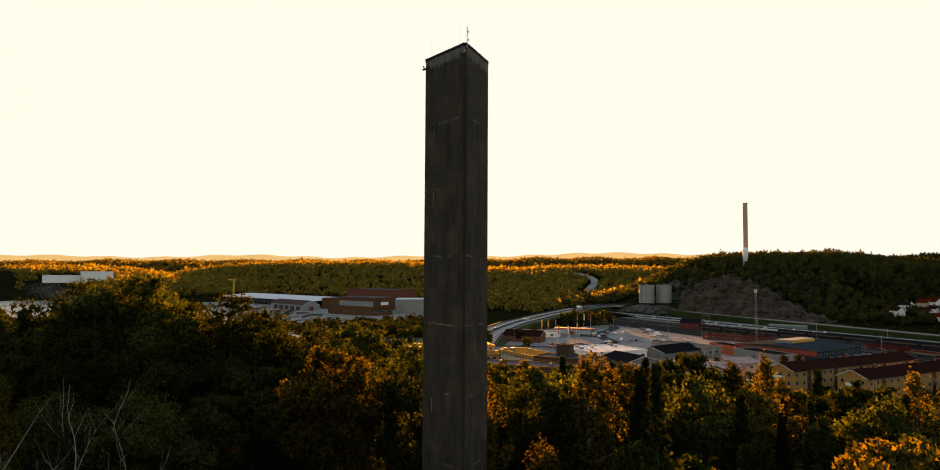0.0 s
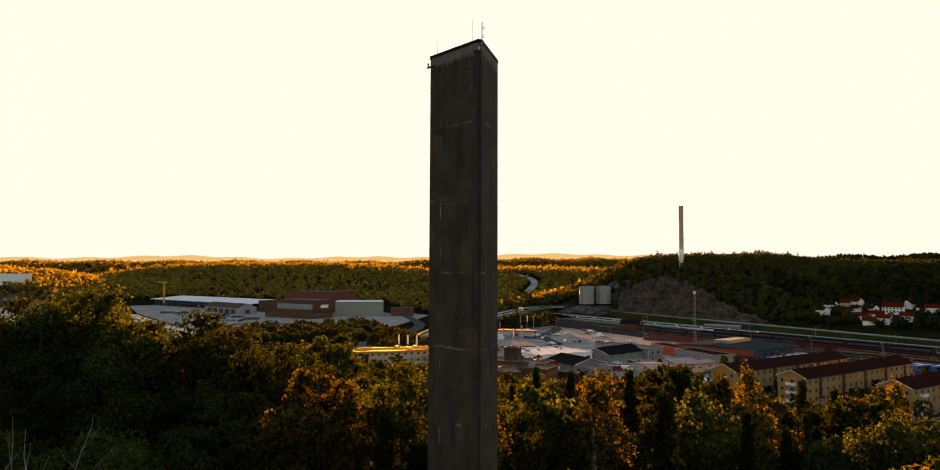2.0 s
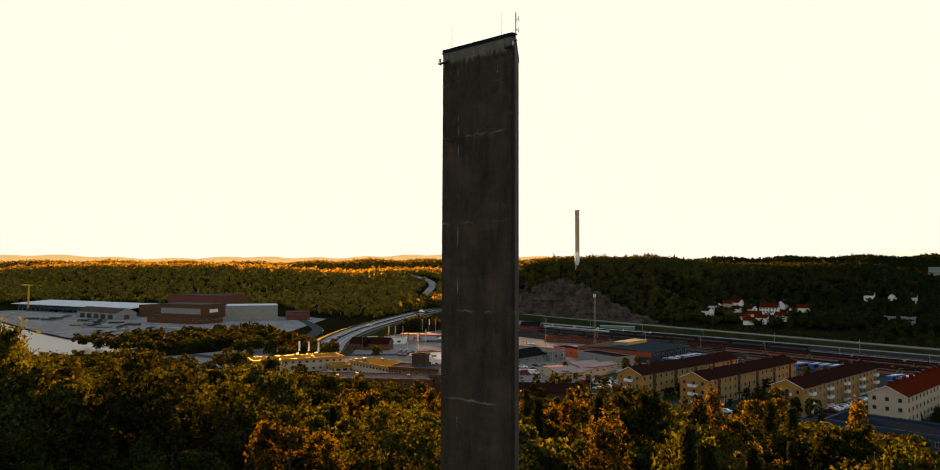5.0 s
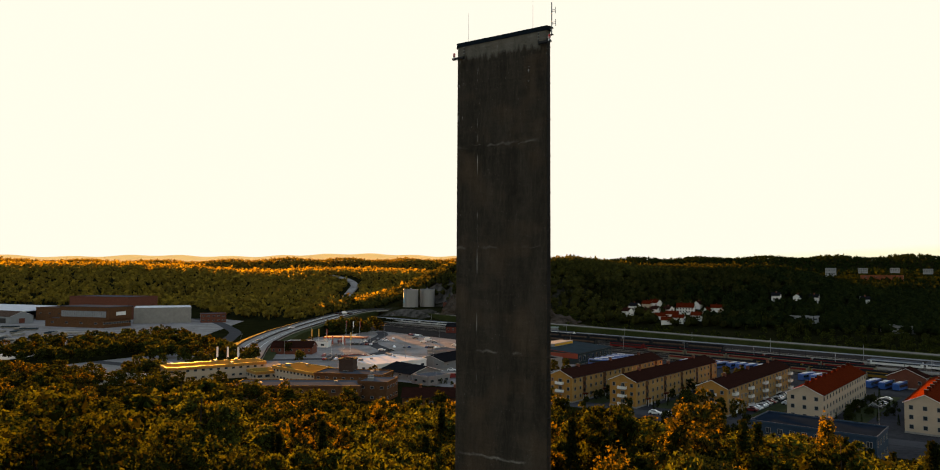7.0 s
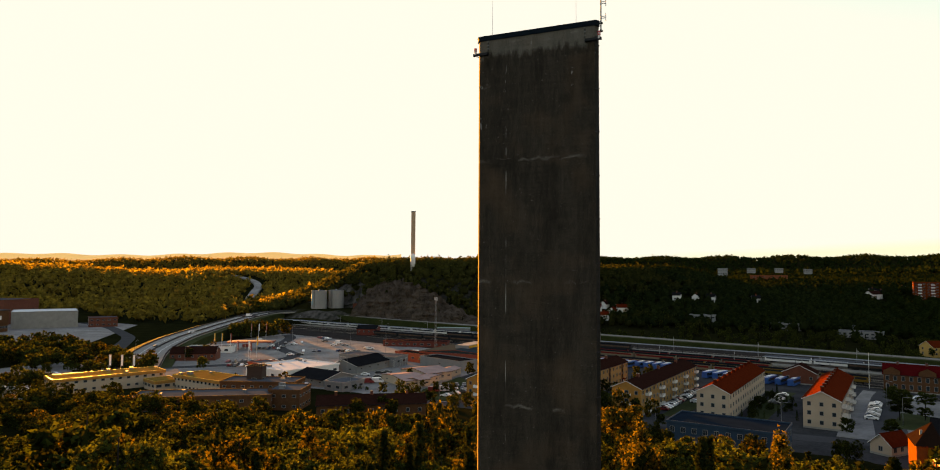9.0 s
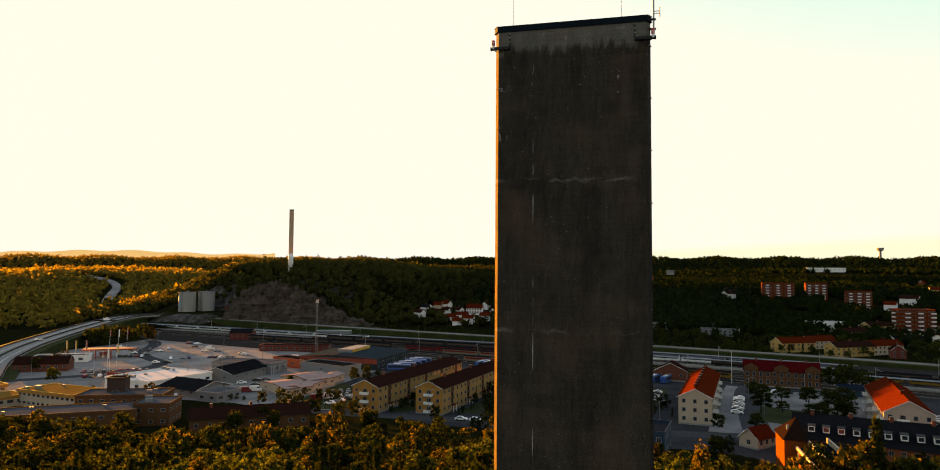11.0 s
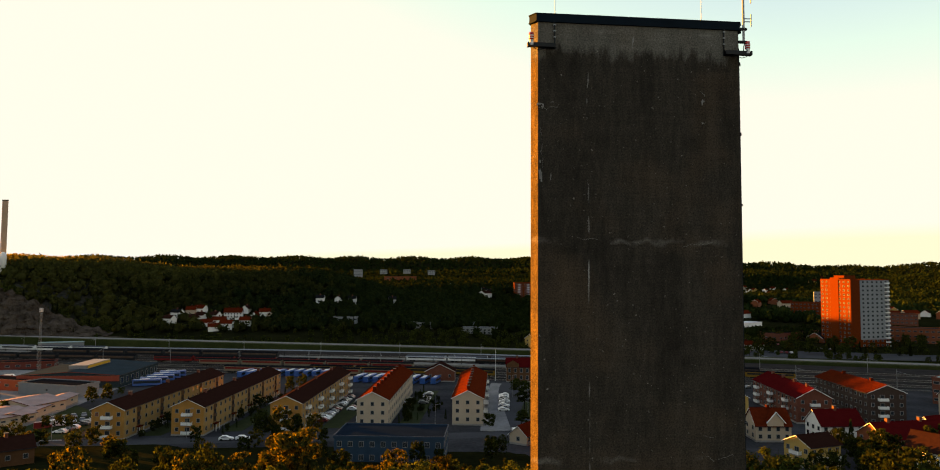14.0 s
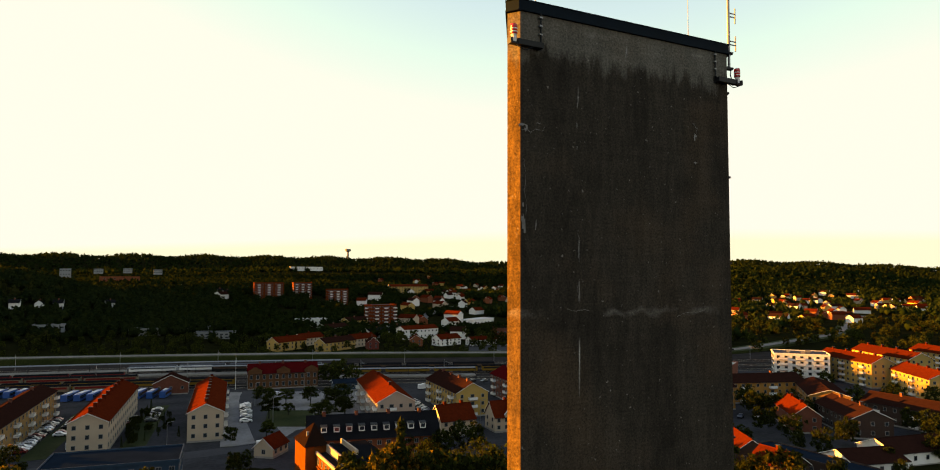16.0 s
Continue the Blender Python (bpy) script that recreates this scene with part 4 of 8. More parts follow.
slab("suburb_lots", [(205, 405), (225, 455), (270, 496), (373, 575), (470, 622), (470, 400), (330, 372)], "street", "asphalt of car parks beyond the railway", z=0.06)
SUBURB_ROAD = [(259, 617), (312, 703), (360, 750), (434, 825), (547, 1022), (676, 1334)]
strip("suburb_road", SUBURB_ROAD, 10, "gravel", "pale road through the suburb", lift=0.8, thick=2.5, heights=[on_ground(x_, y_) for x_, y_ in SUBURB_ROAD])
slab("station_square", [(23, 214), (39, 211), (49, 226), (72, 231), (96, 236), (92, 290), (40, 312), (30, 264)], "lot", "pale asphalt of the square before the station", z=0.09)
slab("park_lawn", [(47, 264), (63, 256), (54, 229), (40, 236)], "grass", "small lawn in front of the station", z=0.12)
slab("block_lawn", [(-128, 233), (-122, 212.5), (-104, 213.5), (-107, 232), (-118, 258), (-128.5, 270)], "grass", "lawn beside the apartment blocks", z=0.11)
for lx, ly in ((-86, 216), (-62, 220), (-30, 222), (-4, 226)):
    slab("block_lawn", [(lx, ly), (lx + 7, ly), (lx + 18, ly + 66), (lx + 11, ly + 66)], "grass", "lawn between apartment blocks", z=0.10)

# ---------------------------------------------------------------- apartment blocks
AX = 8.5
APT = "apartment blocks by the street"
SIDES = ("back", "left")
for (bx, by, bl), doors in zip(((-98.8, 212.5, 76), (-75.8, 215.5, 76), (-45.8, 219.0, 72)), (5, 5, 0)):
    blk = house("apartment_block", bx, by, AX, bl, 10.4, 9.2, 2.3, "buff", "tile_dark", "long three-storey yellow brick apartment block with a dark tile roof", "apartment block", APT,
          floors=3, cols=20 if doors else 18, gcols=3, gable_wall="ochre", chimneys=3, doors=doors, balconies=("front",) if doors else ("right", "front"), skip=SIDES)
    for k_ in range(doors):
        mt_ = faces_of(bl, 10.4)["right"][1] @ pose(bl * (k_ + 0.5) / doors + 0.9, 0, 0)
        bay = part("stair_bay", cached("stair_bay", lambda: Mesh().box(-0.95, -0.12, 2.75, 0.95, -0.003, 8.9).make("stair_bay", "brownbrick")), blk, "dark brown brick stair bay", at=mt_)
        part("stair_window", cached("stair_window", lambda: Mesh().box(-0.6, -0.16, 3.2, 0.6, -0.12, 4.6).box(-0.6, -0.16, 5.6, 0.6, -0.12, 7.0).make("stair_window", "glass")), bay)
        part("porch", cached("porch", lambda: Mesh().box(-1.5, -1.3, 2.4, 1.5, -0.003, 2.62, 0).box(-1.45, -1.25, 0, -1.3, -1.1, 2.4, 1).box(1.3, -1.25, 0, 1.45, -1.1, 2.4, 1).make("porch", "tile", "white")), blk, "small red porch roof on posts", at=mt_)
for bx, by, bl in ((-18.0, 223.0, 66), (14.4, 223.4, 61)):
    house("apartment_block", bx, by, AX, bl, 10.6, 9.2, 2.6, "cream", "tile", "three-storey cream rendered apartment block with an orange tile roof", "apartment block", APT, floors=3, cols=16, gcols=3, chimneys=9, balconies=("right",) if bx > 0 else (), skip=SIDES)
EAST = ("back", "right")
house("apartment_block", 73.5, 214.5, 11, 53, 13.2, 9.0, 3.6, "pinkish", "tile", "pale pink three-storey house with a red tile roof", "apartment block", APT, cols=14, gcols=4, chimneys=2, balconies=("front", "left"), skip=EAST)
house("apartment_block", 106.0, 219.0, 6, 37, 12.4, 9.0, 3.4, "yellow", "tile_dark", "yellow three-storey house with a brown tile roof and white balconies", "apartment block", APT, cols=11, gcols=3, chimneys=4, balconies=("front", "left"), skip=EAST)
house("apartment_block", 135.0, 215.6, 9, 42, 12, 9.0, 3.2, "brick", "roof_red", "red brick three-storey house with a tile roof", "apartment block", APT, cols=12, gcols=3, chimneys=4, balconies=("left", "front"), skip=EAST)
house("brick_house", 157, 209, 7, 37, 13, 11.6, 2.6, "darkbrick", "tile", "dark brick four-storey building with a red tile roof", "building", floors=4, cols=12, gcols=4, balconies=("front",), chimneys=2, skip=EAST)
hall("blue_wooden_building", -21.5, 178.5, AX, 15.5, 30, 7.5, "bluegrey", "bluesheet", "blue-grey two-storey wooden building with white windows", "building", floors=2, cols=4, gcols=10, win=(1.3, 1.5), skip=SIDES)
house("villa", 88.3, 203, 92, 12, 9.5, 5.4, 4.2, "cream", "tile", "cream villa with a steep red tile roof", "house", "villas by the street", floors=2, cols=4, gcols=2, chimneys=2, skip=("back",))
vg = house("villa", 108, 201, 97, 11, 9, 5.2, 4.4, "cream", "tile", "cream villa with a steep dark red roof and a cross gable", "house", "villas by the street", floors=2, cols=4, gcols=2, chimneys=1, skip=("back",))
cg_ = part("cross_gable", Mesh().box(6, 3.5, 5.0, 9.4, 8.5, 6.4, 0).quad([(9.4, 3.5, 6.4), (9.4, 8.5, 6.4), (9.4, 6, 9.2)], 0).quad([(9.8, 3.1, 6.1), (9.8, 6, 9.4), (3.5, 6, 9.4), (3.5, 3.1, 6.1)], 1).quad([(9.8, 6, 9.4), (9.8, 8.9, 6.1), (3.5, 8.9, 6.1), (3.5, 6, 9.4)], 1).make("cross_gable", "cream", "tile"), vg)
part("barge_board", Mesh().tube((9.85, 3.0, 6.0), (9.85, 6, 9.45), 0.14, n=5).tube((9.85, 6, 9.45), (9.85, 9.0, 6.0), 0.14, n=5).make("barge_board", "white"), cg_)
house("villa", 127, 198, 92, 14, 9, 5.4, 4.0, "white", "roof_red", "white villa with a dark red sheet roof", "house", "villas by the street", floors=2, cols=5, gcols=3, chimneys=1, skip=("back",))
vo = house("villa", 103, 170, 75, 11, 9, 6.0, 2.2, "yellow", "tile_dark", "orange-yellow rendered villa with a low brown roof", "house", "villas by the street", floors=2, cols=4, gcols=3, balconies=("front",), skip=("back",))
ver = part("veranda", Mesh().box(9.003, 2, -1, 12, 8, 2.7).box(9.003, 2, 2.7, 12.1, 8.1, 2.95).make("veranda", "cream"), vo, "pale two-storey veranda")
part("railing", Mesh().box(11.95, 2, 3.0, 12.05, 8, 3.95).box(9.003, 1.95, 3.0, 12, 2.05, 3.95).make("railing", "white"), ver)
house("villa", 132, 180, 85, 22, 11, 5.6, 3.6, "orange", "roof_red", "orange house with a bright red sheet roof", "house", "villas by the street", floors=2, cols=6, gcols=3, chimneys=2, skip=("back",))
house("villa", 152, 184, 75, 20, 10, 5.6, 4.0, "white", "roof_red", "white house with a dark red sheet roof", "house", "villas by the street", floors=2, cols=6, gcols=3, skip=("back",))
house("villa", 138, 152, -25, 11, 7, 5.8, 3.8, "white", "tile_dark", "narrow white gabled house", "house", "villas by the street", floors=2, cols=3, gcols=2, skip=("back",))
house("villa", 143.5, 109.5, 0, 11, 9.5, 4.4, 3, "darkbrick", "tile", "dark brick house with a red tile roof and white barge boards", "house", "villas by the street", floors=2, cols=3, gcols=2, chimneys=1, skip=("back",))
hall("long_dark_hall", 157, 98, 0, 33, 8, 4.2, "darkbrick", "bluesheet", "long low hall with a dark blue roof", "hall", cols=8, gcols=2)
house("low_roof_hall", 168, 117, 105, 17, 12, 3.8, 2.4, "white", "tile_dark", "low hall with a brown roof and white barge boards", "hall", "low halls", floors=1, cols=5, gcols=3, skip=("back",))
house("low_roof_hall", 187, 119, 100, 27, 13, 4.0, 2.6, "white", "tile_dark", "low hall with a brown roof and white barge boards", "hall", "low halls", floors=1, cols=6, gcols=3, skip=("back",))
house("villa", 30, 197, 40, 9, 6, 3.0, 2.6, "cream", "tile", "small cream house with a red tile roof", "house", "villas by the street", floors=1, cols=3, gcols=1, skip=("back",))


def dormer(parent, m):
    d = part("dormer", cached("dormer", lambda: Mesh().box(-0.8, -1.4, 0, 0.8, 1.6, 1.5, 0).box(-0.95, -1.55, 1.5, 0.95, 1.6, 1.65, 1).make("dormer", "white", "dark")), parent, at=m)
    part("pane", cached("dormer_pane", lambda: Mesh().box(-0.6, -1.43, 0.3, 0.6, -1.4, 1.3).make("pane", "glass")), d)


db = house("dormer_building", 45, 196, 104, 37, 15, 7.0, 5.0, "orange", "felt", "long orange brick building with dormers in a black roof", "building", floors=2, cols=14, gcols=4, chimneys=4, skip=("left", "back"))
for k in range(9):
    dormer(db, pose(15.0 - 2.6, 4.5 + k * 3.5, 8.6, 0, 0, 90))
tb = thing("turret_building", pose(0, 0, 0), "orange brick corner building with a pointed copper turret and white terraces", "building")
part("wall", Mesh().box(37, 134, -4, 52, 163.5, 9.9).make("wall", "clinker"), tb)
part("turret", Mesh().box(34.5, 156, -4, 39.5, 166.4, 11.8).make("turret", "clinker"), tb)
tr_, ap_ = Mesh(), (39, 165.2, 15.4)
ring_ = [(34.1, 155.5, 11.7), (39.9, 155.5, 11.7), (39.9, 166.8, 11.7), (34.1, 166.8, 11.7)]
for a_, b_ in zip(ring_, ring_[1:] + ring_[:1]):
    tr_.quad([a_, b_, ap_])
tr_.quad(ring_[::-1])
part("turret_roof", tr_.make("turret_roof", "copper"), tb, "pointed brown copper roof")
part("vent", Mesh().tube((36.2, 161, 12.6), (36.2, 161, 14.2), 0.3, n=10).make("vent", "paleblock"), tb, "round pale roof vent")
part("roof", Mesh().box(37.2, 134.2, 9.9, 51.8, 163.3, 10.0).make("roof", "felt"), tb)
part("parapet", Mesh().box(39.6, 136, 10.003, 40.0, 163, 11.8).make("parapet", "cream"), tb, "pale terrace wall")
part("parapet", Mesh().box(45.2, 150, 10.003, 45.6, 163, 11.2).make("parapet", "cream"), tb, "pale terrace parapet")
part("coping", Mesh().box(36.8, 134, 9.95, 37.2, 155.4, 10.6).make("coping", "cream"), tb, "pale stone coping")
for k_ in range(3):
    part("ledge", Mesh().box(36.7, 134, 1.2 + k_ * 3, 36.997, 155.4, 1.45 + k_ * 3).make("ledge", "clinker"), tb)
for k_ in range(6):
    for j_ in range(3):
        add_window(tb, pose(36.99, 153.5 - k_ * 3.2, 1.9 + j_ * 3, 0, 0, -90), 1.2, 1.5)

# the old station
st = house("station_building", 49.5, 326.0, 98, 31, 12, 7.2, 3.6, "brownbrick", "roof_red", "old brown brick railway station with a dark red roof", "station", floors=2, cols=11, gcols=3, win=(1.3, 2.0), chimneys=3, skip=("left", "back"))
for k_ in (3.0, 15.5, 28.0):
    part("cross_gable", Mesh().box(9.5, k_ - 3, 7.0, 12.5, k_ + 3, 8.6, 0).quad([(12.5, k_ - 3.3, 8.6), (12.5, k_ + 3.3, 8.6), (12.5, k_, 10.4)], 0).quad([(12.7, k_ - 3.4, 8.5), (12.7, k_, 10.6), (6.5, k_, 10.6), (8.5, k_ - 3.4, 8.5)], 1).quad([(12.7, k_ + 3.4, 8.5), (12.7, k_, 10.6), (6.5, k_, 10.6), (8.5, k_ + 3.4, 8.5)], 1).make("cross_gable", "brownbrick", "roof_red"), st)
house("brick_shed", 9, 318, 8, 10, 14, 5.0, 3.4, "brick", "tile_dark", "old dark red brick goods house", "building", floors=1, cols=3, gcols=3)
house("kiosk", 82, 300, 95, 14, 7, 3.6, 1.2, "bluegrey", "bluesheet", "low kiosk with a blue roof", "kiosk", floors=1, cols=4, gcols=2)

# ---------------------------------------------------------------- east quarter
hall("office_building", 213, 247, 60, 16, 22, 10.5, "brick", "felt_green", "brick office building with a pale green roof", "office", floors=3, cols=5, gcols=7, skip=("back", "right"))
hall("office_building", 236, 235, 60, 18, 20, 10.5, "brick", "felt_green", "brick office building with a pale green roof", "office", floors=3, cols=5, gcols=7, skip=("back", "right"))
house("brick_house", 186, 199, 95, 26, 13, 9, 3.6, "ochre", "tile_dark", "yellow brick house with white balconies and a brown roof", "apartment block", floors=3, cols=8, gcols=3, chimneys=3, balconies=("right",), skip=("back", "left"))
house("brick_house", 196, 224, 95, 26, 12, 8, 4, "cream", "roof_red", "cream house with a dark red curved-gable roof", "building", floors=2, cols=7, gcols=3, chimneys=2, skip=("back", "left"))
wa = hall("white_apartments", 288, 227, 47, 18, 25, 13.5, "white", "felt_grey", "white five-storey apartment house with balconies", "apartment block", floors=5, cols=6, gcols=7, win=(1.5, 1.5), vents=3, skip=("back",))
for k_ in range(4):
    for j_ in range(3):
        add_balcony(wa, pose(4 + j_ * 8, -0.02, 2.7 + k_ * 2.65), 4.0)
for ex, ey, et, el_ in ((308, 190, 20, 40), (342, 192, 24, 46), (372, 178, 24, 46)):
    house("yellow_apartments", ex, ey, et, el_, 12, 11.5, 3, "yellow", "tile", "yellow four-storey apartment house with white balconies and a red roof", "apartment block", "yellow apartment houses", floors=4, cols=11, gcols=3, chimneys=4, balconies=("left",), skip=("back", "right"))
house("yellow_apartments", 296, 158, 35, 34, 12, 9.5, 3, "yellow", "tile", "yellow three-storey apartment house with white balconies and a red roof", "apartment block", "yellow apartment houses", floors=3, cols=9, gcols=3, chimneys=4, balconies=("left", "front"), skip=("back", "right"))
house("long_apartments", 210.7, 208.4, 108, 46, 12, 8.5, 2.6, "ochre", "tile_dark", "long ochre brick apartment house with white balconies", "apartment block", floors=3, cols=14, gcols=3, balconies=("right",), chimneys=2, skip=("back", "left"))
house("long_apartments", 225, 162, 45, 34, 14, 8.0, 2.2, "ochre", "tile_dark", "ochre brick apartment wing with a brown roof", "apartment block", floors=3, cols=10, gcols=4, balconies=("right", "front"), skip=("back",))
house("red_roof_row", 196, 147, 38, 24, 9, 6, 3.2, "brick", "tile", "brick row house with a red tile roof", "row house", "brick row houses", floors=2, cols=7, gcols=2, chimneys=2, skip=("back", "left"))
house("red_roof_row", 206, 133, 33, 30, 13, 6.5, 3, "darkbrick", "tile_dark", "dark brick row house with a brown tile roof", "row house", "brick row houses", floors=2, cols=9, gcols=3, chimneys=2, skip=("back",))
house("red_roof_row", 236, 104, 2, 46, 11, 7, 3, "darkbrick", "tile_dark", "long dark brick row house with white balconies", "row house", "brick row houses", floors=2, cols=13, gcols=3, chimneys=2, balconies=("left", "front"), skip=("back", "right"))
house("red_roof_row", 146, 127, 30, 15, 9, 4.6, 3, "darkbrick", "tile", "small house with a bright red tile roof", "row house", "brick row houses", floors=1, cols=4, gcols=2, skip=("back",))
hr = hall("high_rise", 318, 445, -8, 29, 33, 49, "orangered", "felt_grey", "orange brick and white sixteen-storey high-rise", "high-rise", floors=16, cols=7, gcols=7, win=(1.6, 1.4), skip=("back", "right", "front"))
part("cladding", Mesh().box(8, -0.25, 6, 33.2, -0.003, 48.6).make("cladding", "paleblock"), hr, "white facade cladding")
part("core", Mesh().box(-0.4, 11, 0, -0.003, 19, 50.5).box(4, 10, 49, 14, 20, 52).make("core", "orangered"), hr)
for k_ in range(16):
    for j_ in range(6):
        add_window(hr, pose(10.5 + j_ * 4, -0.26, 1.2 + k_ * 3.03), 1.8, 1.4)
    add_balcony(hr, pose(31, -0.26, 0.5 + k_ * 3.03), 3.4)
hall("red_block", 428, 702, 31, 16, 36, 22, "orangered", "felt", "orange brick six-storey block", "building", floors=6, cols=4, gcols=9, skip=("back", "right"))
hall("pale_block", 462, 712, 31, 16, 24, 33, "paleblock", "felt", "pale eight-storey block beside the high-rise", "building", floors=8, cols=3, gcols=6, skip=("back", "right"))
hall("orange_block", 372, 478, 35, 16, 34, 12, "orange", "bluesheet", "orange three-storey block with a blue roof", "building", floors=3, cols=4, gcols=9)
hall("pink_block", 470, 640, 35, 16, 46, 14, "brick", "felt", "red brick block behind the high-rise", "building", floors=4, cols=4, gcols=12)
hall("blue_roof_hall", 455, 505, 45, 22, 56, 6, "grey", "bluesheet", "long pale hall with a blue roof", "building", floors=2, cols=4, gcols=12)
house("brick_house", 306, 480, 60, 22, 12, 5, 3.5, "orange", "felt", "orange brick house with a black roof", "house", floors=1, cols=4, gcols=2)
hall("white_hall", 300, 600, 60, 40, 14, 7, "white", "felt_white", "long white flat-roofed hall", "warehouse", cols=6, gcols=3)
hall("brick_hall", 275, 500, 60, 60, 20, 7, "brick", "felt", "low brick shopping hall", "shop", cols=10, gcols=3)
hall("brick_slab", 203, 611, 78, 27, 14, 20, "orangered", "felt_grey", "brown brick six-storey block with white balconies", "apartment block", z=3, floors=6, cols=8, gcols=4, win=(1.6, 1.3), balconies=("right", "front"), skip=("back", "left"))
for ax_, ay_, az_, w_ in ((140, 835, 23, 34), (188, 843, 23, 22), (217, 795, 15.5, 24)):
    hall("brick_flats", ax_, ay_, 95, w_, 14, 18, "orangered", "tile_dark", "red brick six-storey block of flats on the slope", "apartment block", "flats on the slope", z=az_, floors=6, cols=9, gcols=3, win=(1.6, 1.3), balconies=("right",), skip=("back", "left"))
house("yellow_long_house", 355, 955, 95, 60, 14, 11, 3, "yellow", "tile", "long yellow four-storey house", "apartment block", z=22, floors=4, cols=14, gcols=3, skip=("back", "left"))
for (hx, hy, ht, hl, hw, he, hri, hwall, hroof, hz) in (
        (114, 452, 60, 30, 10, 6, 3, "yellow", "tile_dark", 0), (140, 470, 60, 24, 10, 6, 3, "cream", "tile", 0), (86, 470, 60, 26, 11, 6, 3.2, "yellow", "tile", 0), (108, 490, 60, 22, 10, 6, 3, "cream", "tile", 0),
        (168, 515, 65, 24, 10, 5.5, 2.4, "white", "felt", 1), (196, 540, 70, 22, 10, 5.5, 2.4, "white", "felt", 1), (142, 550, 60, 26, 11, 6, 2.6, "green", "tile_dark", 2), (176, 600, 60, 26, 11, 6.5, 3, "yellow", "tile_dark", 3),
        (192, 500, 80, 32, 12, 8, 2.4, "white", "tile", 1), (184, 452, 20, 10, 9, 5, 3, "orange", "tile", 0), (202, 454, 75, 20, 10, 5, 3, "white", "tile", 0), (226, 446, 85, 22, 9, 4, 2, "white", "tile", 0), (150, 447, 10, 10, 8, 5, 3.2, "redpaint", "tile_dark", 0)):
    house("town_house", hx, hy, ht, hl, hw, he, hri, hwall, hroof, {"white": "white", "cream": "cream", "yellow": "yellow", "green": "green", "orange": "orange", "redpaint": "dark red"}[hwall] + " house with a pitched roof beyond the railway", "house", "houses beyond the railway",
          z=hz, floors=2, cols=max(3, int(hl / 3.4)), gcols=2, chimneys=1, skip=("back", "left"))
hall("flat_white_house", 140, 620, 80, 26, 12, 7, "white", "felt_white", "low white flat-roofed building", "building", z=4, cols=6, gcols=3)
hall("school_wing", 2, 566, 80, 22, 12, 6, "grey", "felt_grey", "pale grey flat-roofed school wing", "school", z=5, floors=2, cols=7, gcols=3, skip=("back", "left"))
hall("school_wing", 20, 592, 82, 46, 11, 4, "grey", "felt_grey", "long low grey school wing", "school", z=4.5, floors=1, cols=14, gcols=3, skip=("back", "left"))
hall("school_wing", 50, 552, 105, 28, 12, 5, "grey", "felt_grey", "pale grey school wing with a window band", "school", z=3, floors=2, cols=8, gcols=3, skip=("back", "left"))

# small houses on the slopes
rnd_h = random.Random(11)
HILL_HOUSES = [(-188, 560), (-186, 572), (-177, 575), (-170, 578), (-160, 551), (-152, 554), (-143, 546), (-135, 577), (-125, 566), (-120, 575), (-152, 541), (-165, 566), (-113, 570), (-172, 562), (-154, 566), (-130, 555), (-78, 622), (-63, 631),
               (-50, 638), (-14, 673), (63, 945), (70, 886), (102, 866), (110, 858), (136, 889)]
SLOPE_KINDS = [("white", "tile"), ("white", "tile"), ("cream", "tile"), ("white", "tile_dark"), ("white", "felt"), ("cream", "tile")]
for hx, hy in HILL_HOUSES:
    wl, rf = rnd_h.choice(SLOPE_KINDS) if hy < 600 else ("white", "felt")
    house("hillside_house", hx, hy, rnd_h.choice((75, 95, 10, 120)), rnd_h.uniform(7.5, 11) if hy < 600 else 7, rnd_h.uniform(5, 6.2), rnd_h.uniform(2.8, 4.2), 2.4, wl, rf, wl + " house among trees on the hillside", "house", "houses on the hillside", z=on_ground(hx, hy) - 0.3, chimneys=1, detail=False)
house("hillside_mansion", -146, 570, 85, 14, 8, 5.4, 3.2, "white", "tile", "large white house with a steep tile roof on the hillside", "house", z=14, floors=2, cols=6, gcols=3, chimneys=2, skip=("back", "left"))
hall("hillside_school", -58, 577, 92, 20, 8, 4, "paleblock", "felt_grey", "long low pale building at the foot of the hill", "building", z=11, cols=6, gcols=2, skip=("back", "left"))
HILL_HOUSES += [(-140, 560), (-148, 562), (-134, 564), (-50, 572), (-42, 570)]
FAR_HOUSES = []
for k_ in range(50):
    a_ = rnd_h.uniform(35, 57)
    d_ = rnd_h.uniform(800, 980) if k_ < 44 else rnd_h.uniform(980, 1250)
    FAR_HOUSES.append((d_ * math.sin(radians(a_)), d_ * math.cos(radians(a_))))
for k_ in range(16):
    a_, d_ = rnd_h.uniform(22, 35), rnd_h.uniform(820, 1250)
    FAR_HOUSES.append((d_ * math.sin(radians(a_)), d_ * math.cos(radians(a_))))
for k_ in range(34):
    a_, d_ = rnd_h.uniform(50, 63), rnd_h.uniform(1020, 1400)
    FAR_HOUSES.append((d_ * math.sin(radians(a_)), d_ * math.cos(radians(a_))))
FAR_HOUSES += [(570, 1594), (660, 1580), (734, 1664), (618, 1353), (635, 1325), (685, 1361), (754, 1403), (428, 871), (784, 1371), (658, 1569), (687, 1527), (709, 1532), (650, 1367), (722, 1452), (724, 1429), (470, 976), (444, 903),
               (788, 1500), (795, 1450), (793, 1414), (852, 1481), (866, 1457), (450, 829), (495, 844), (1048, 1646), (1112, 1710), (898, 791), (849, 634), (1178, 829), (1260, 812), (1126, 684), (1209, 673), (930, 720), (880, 668)]
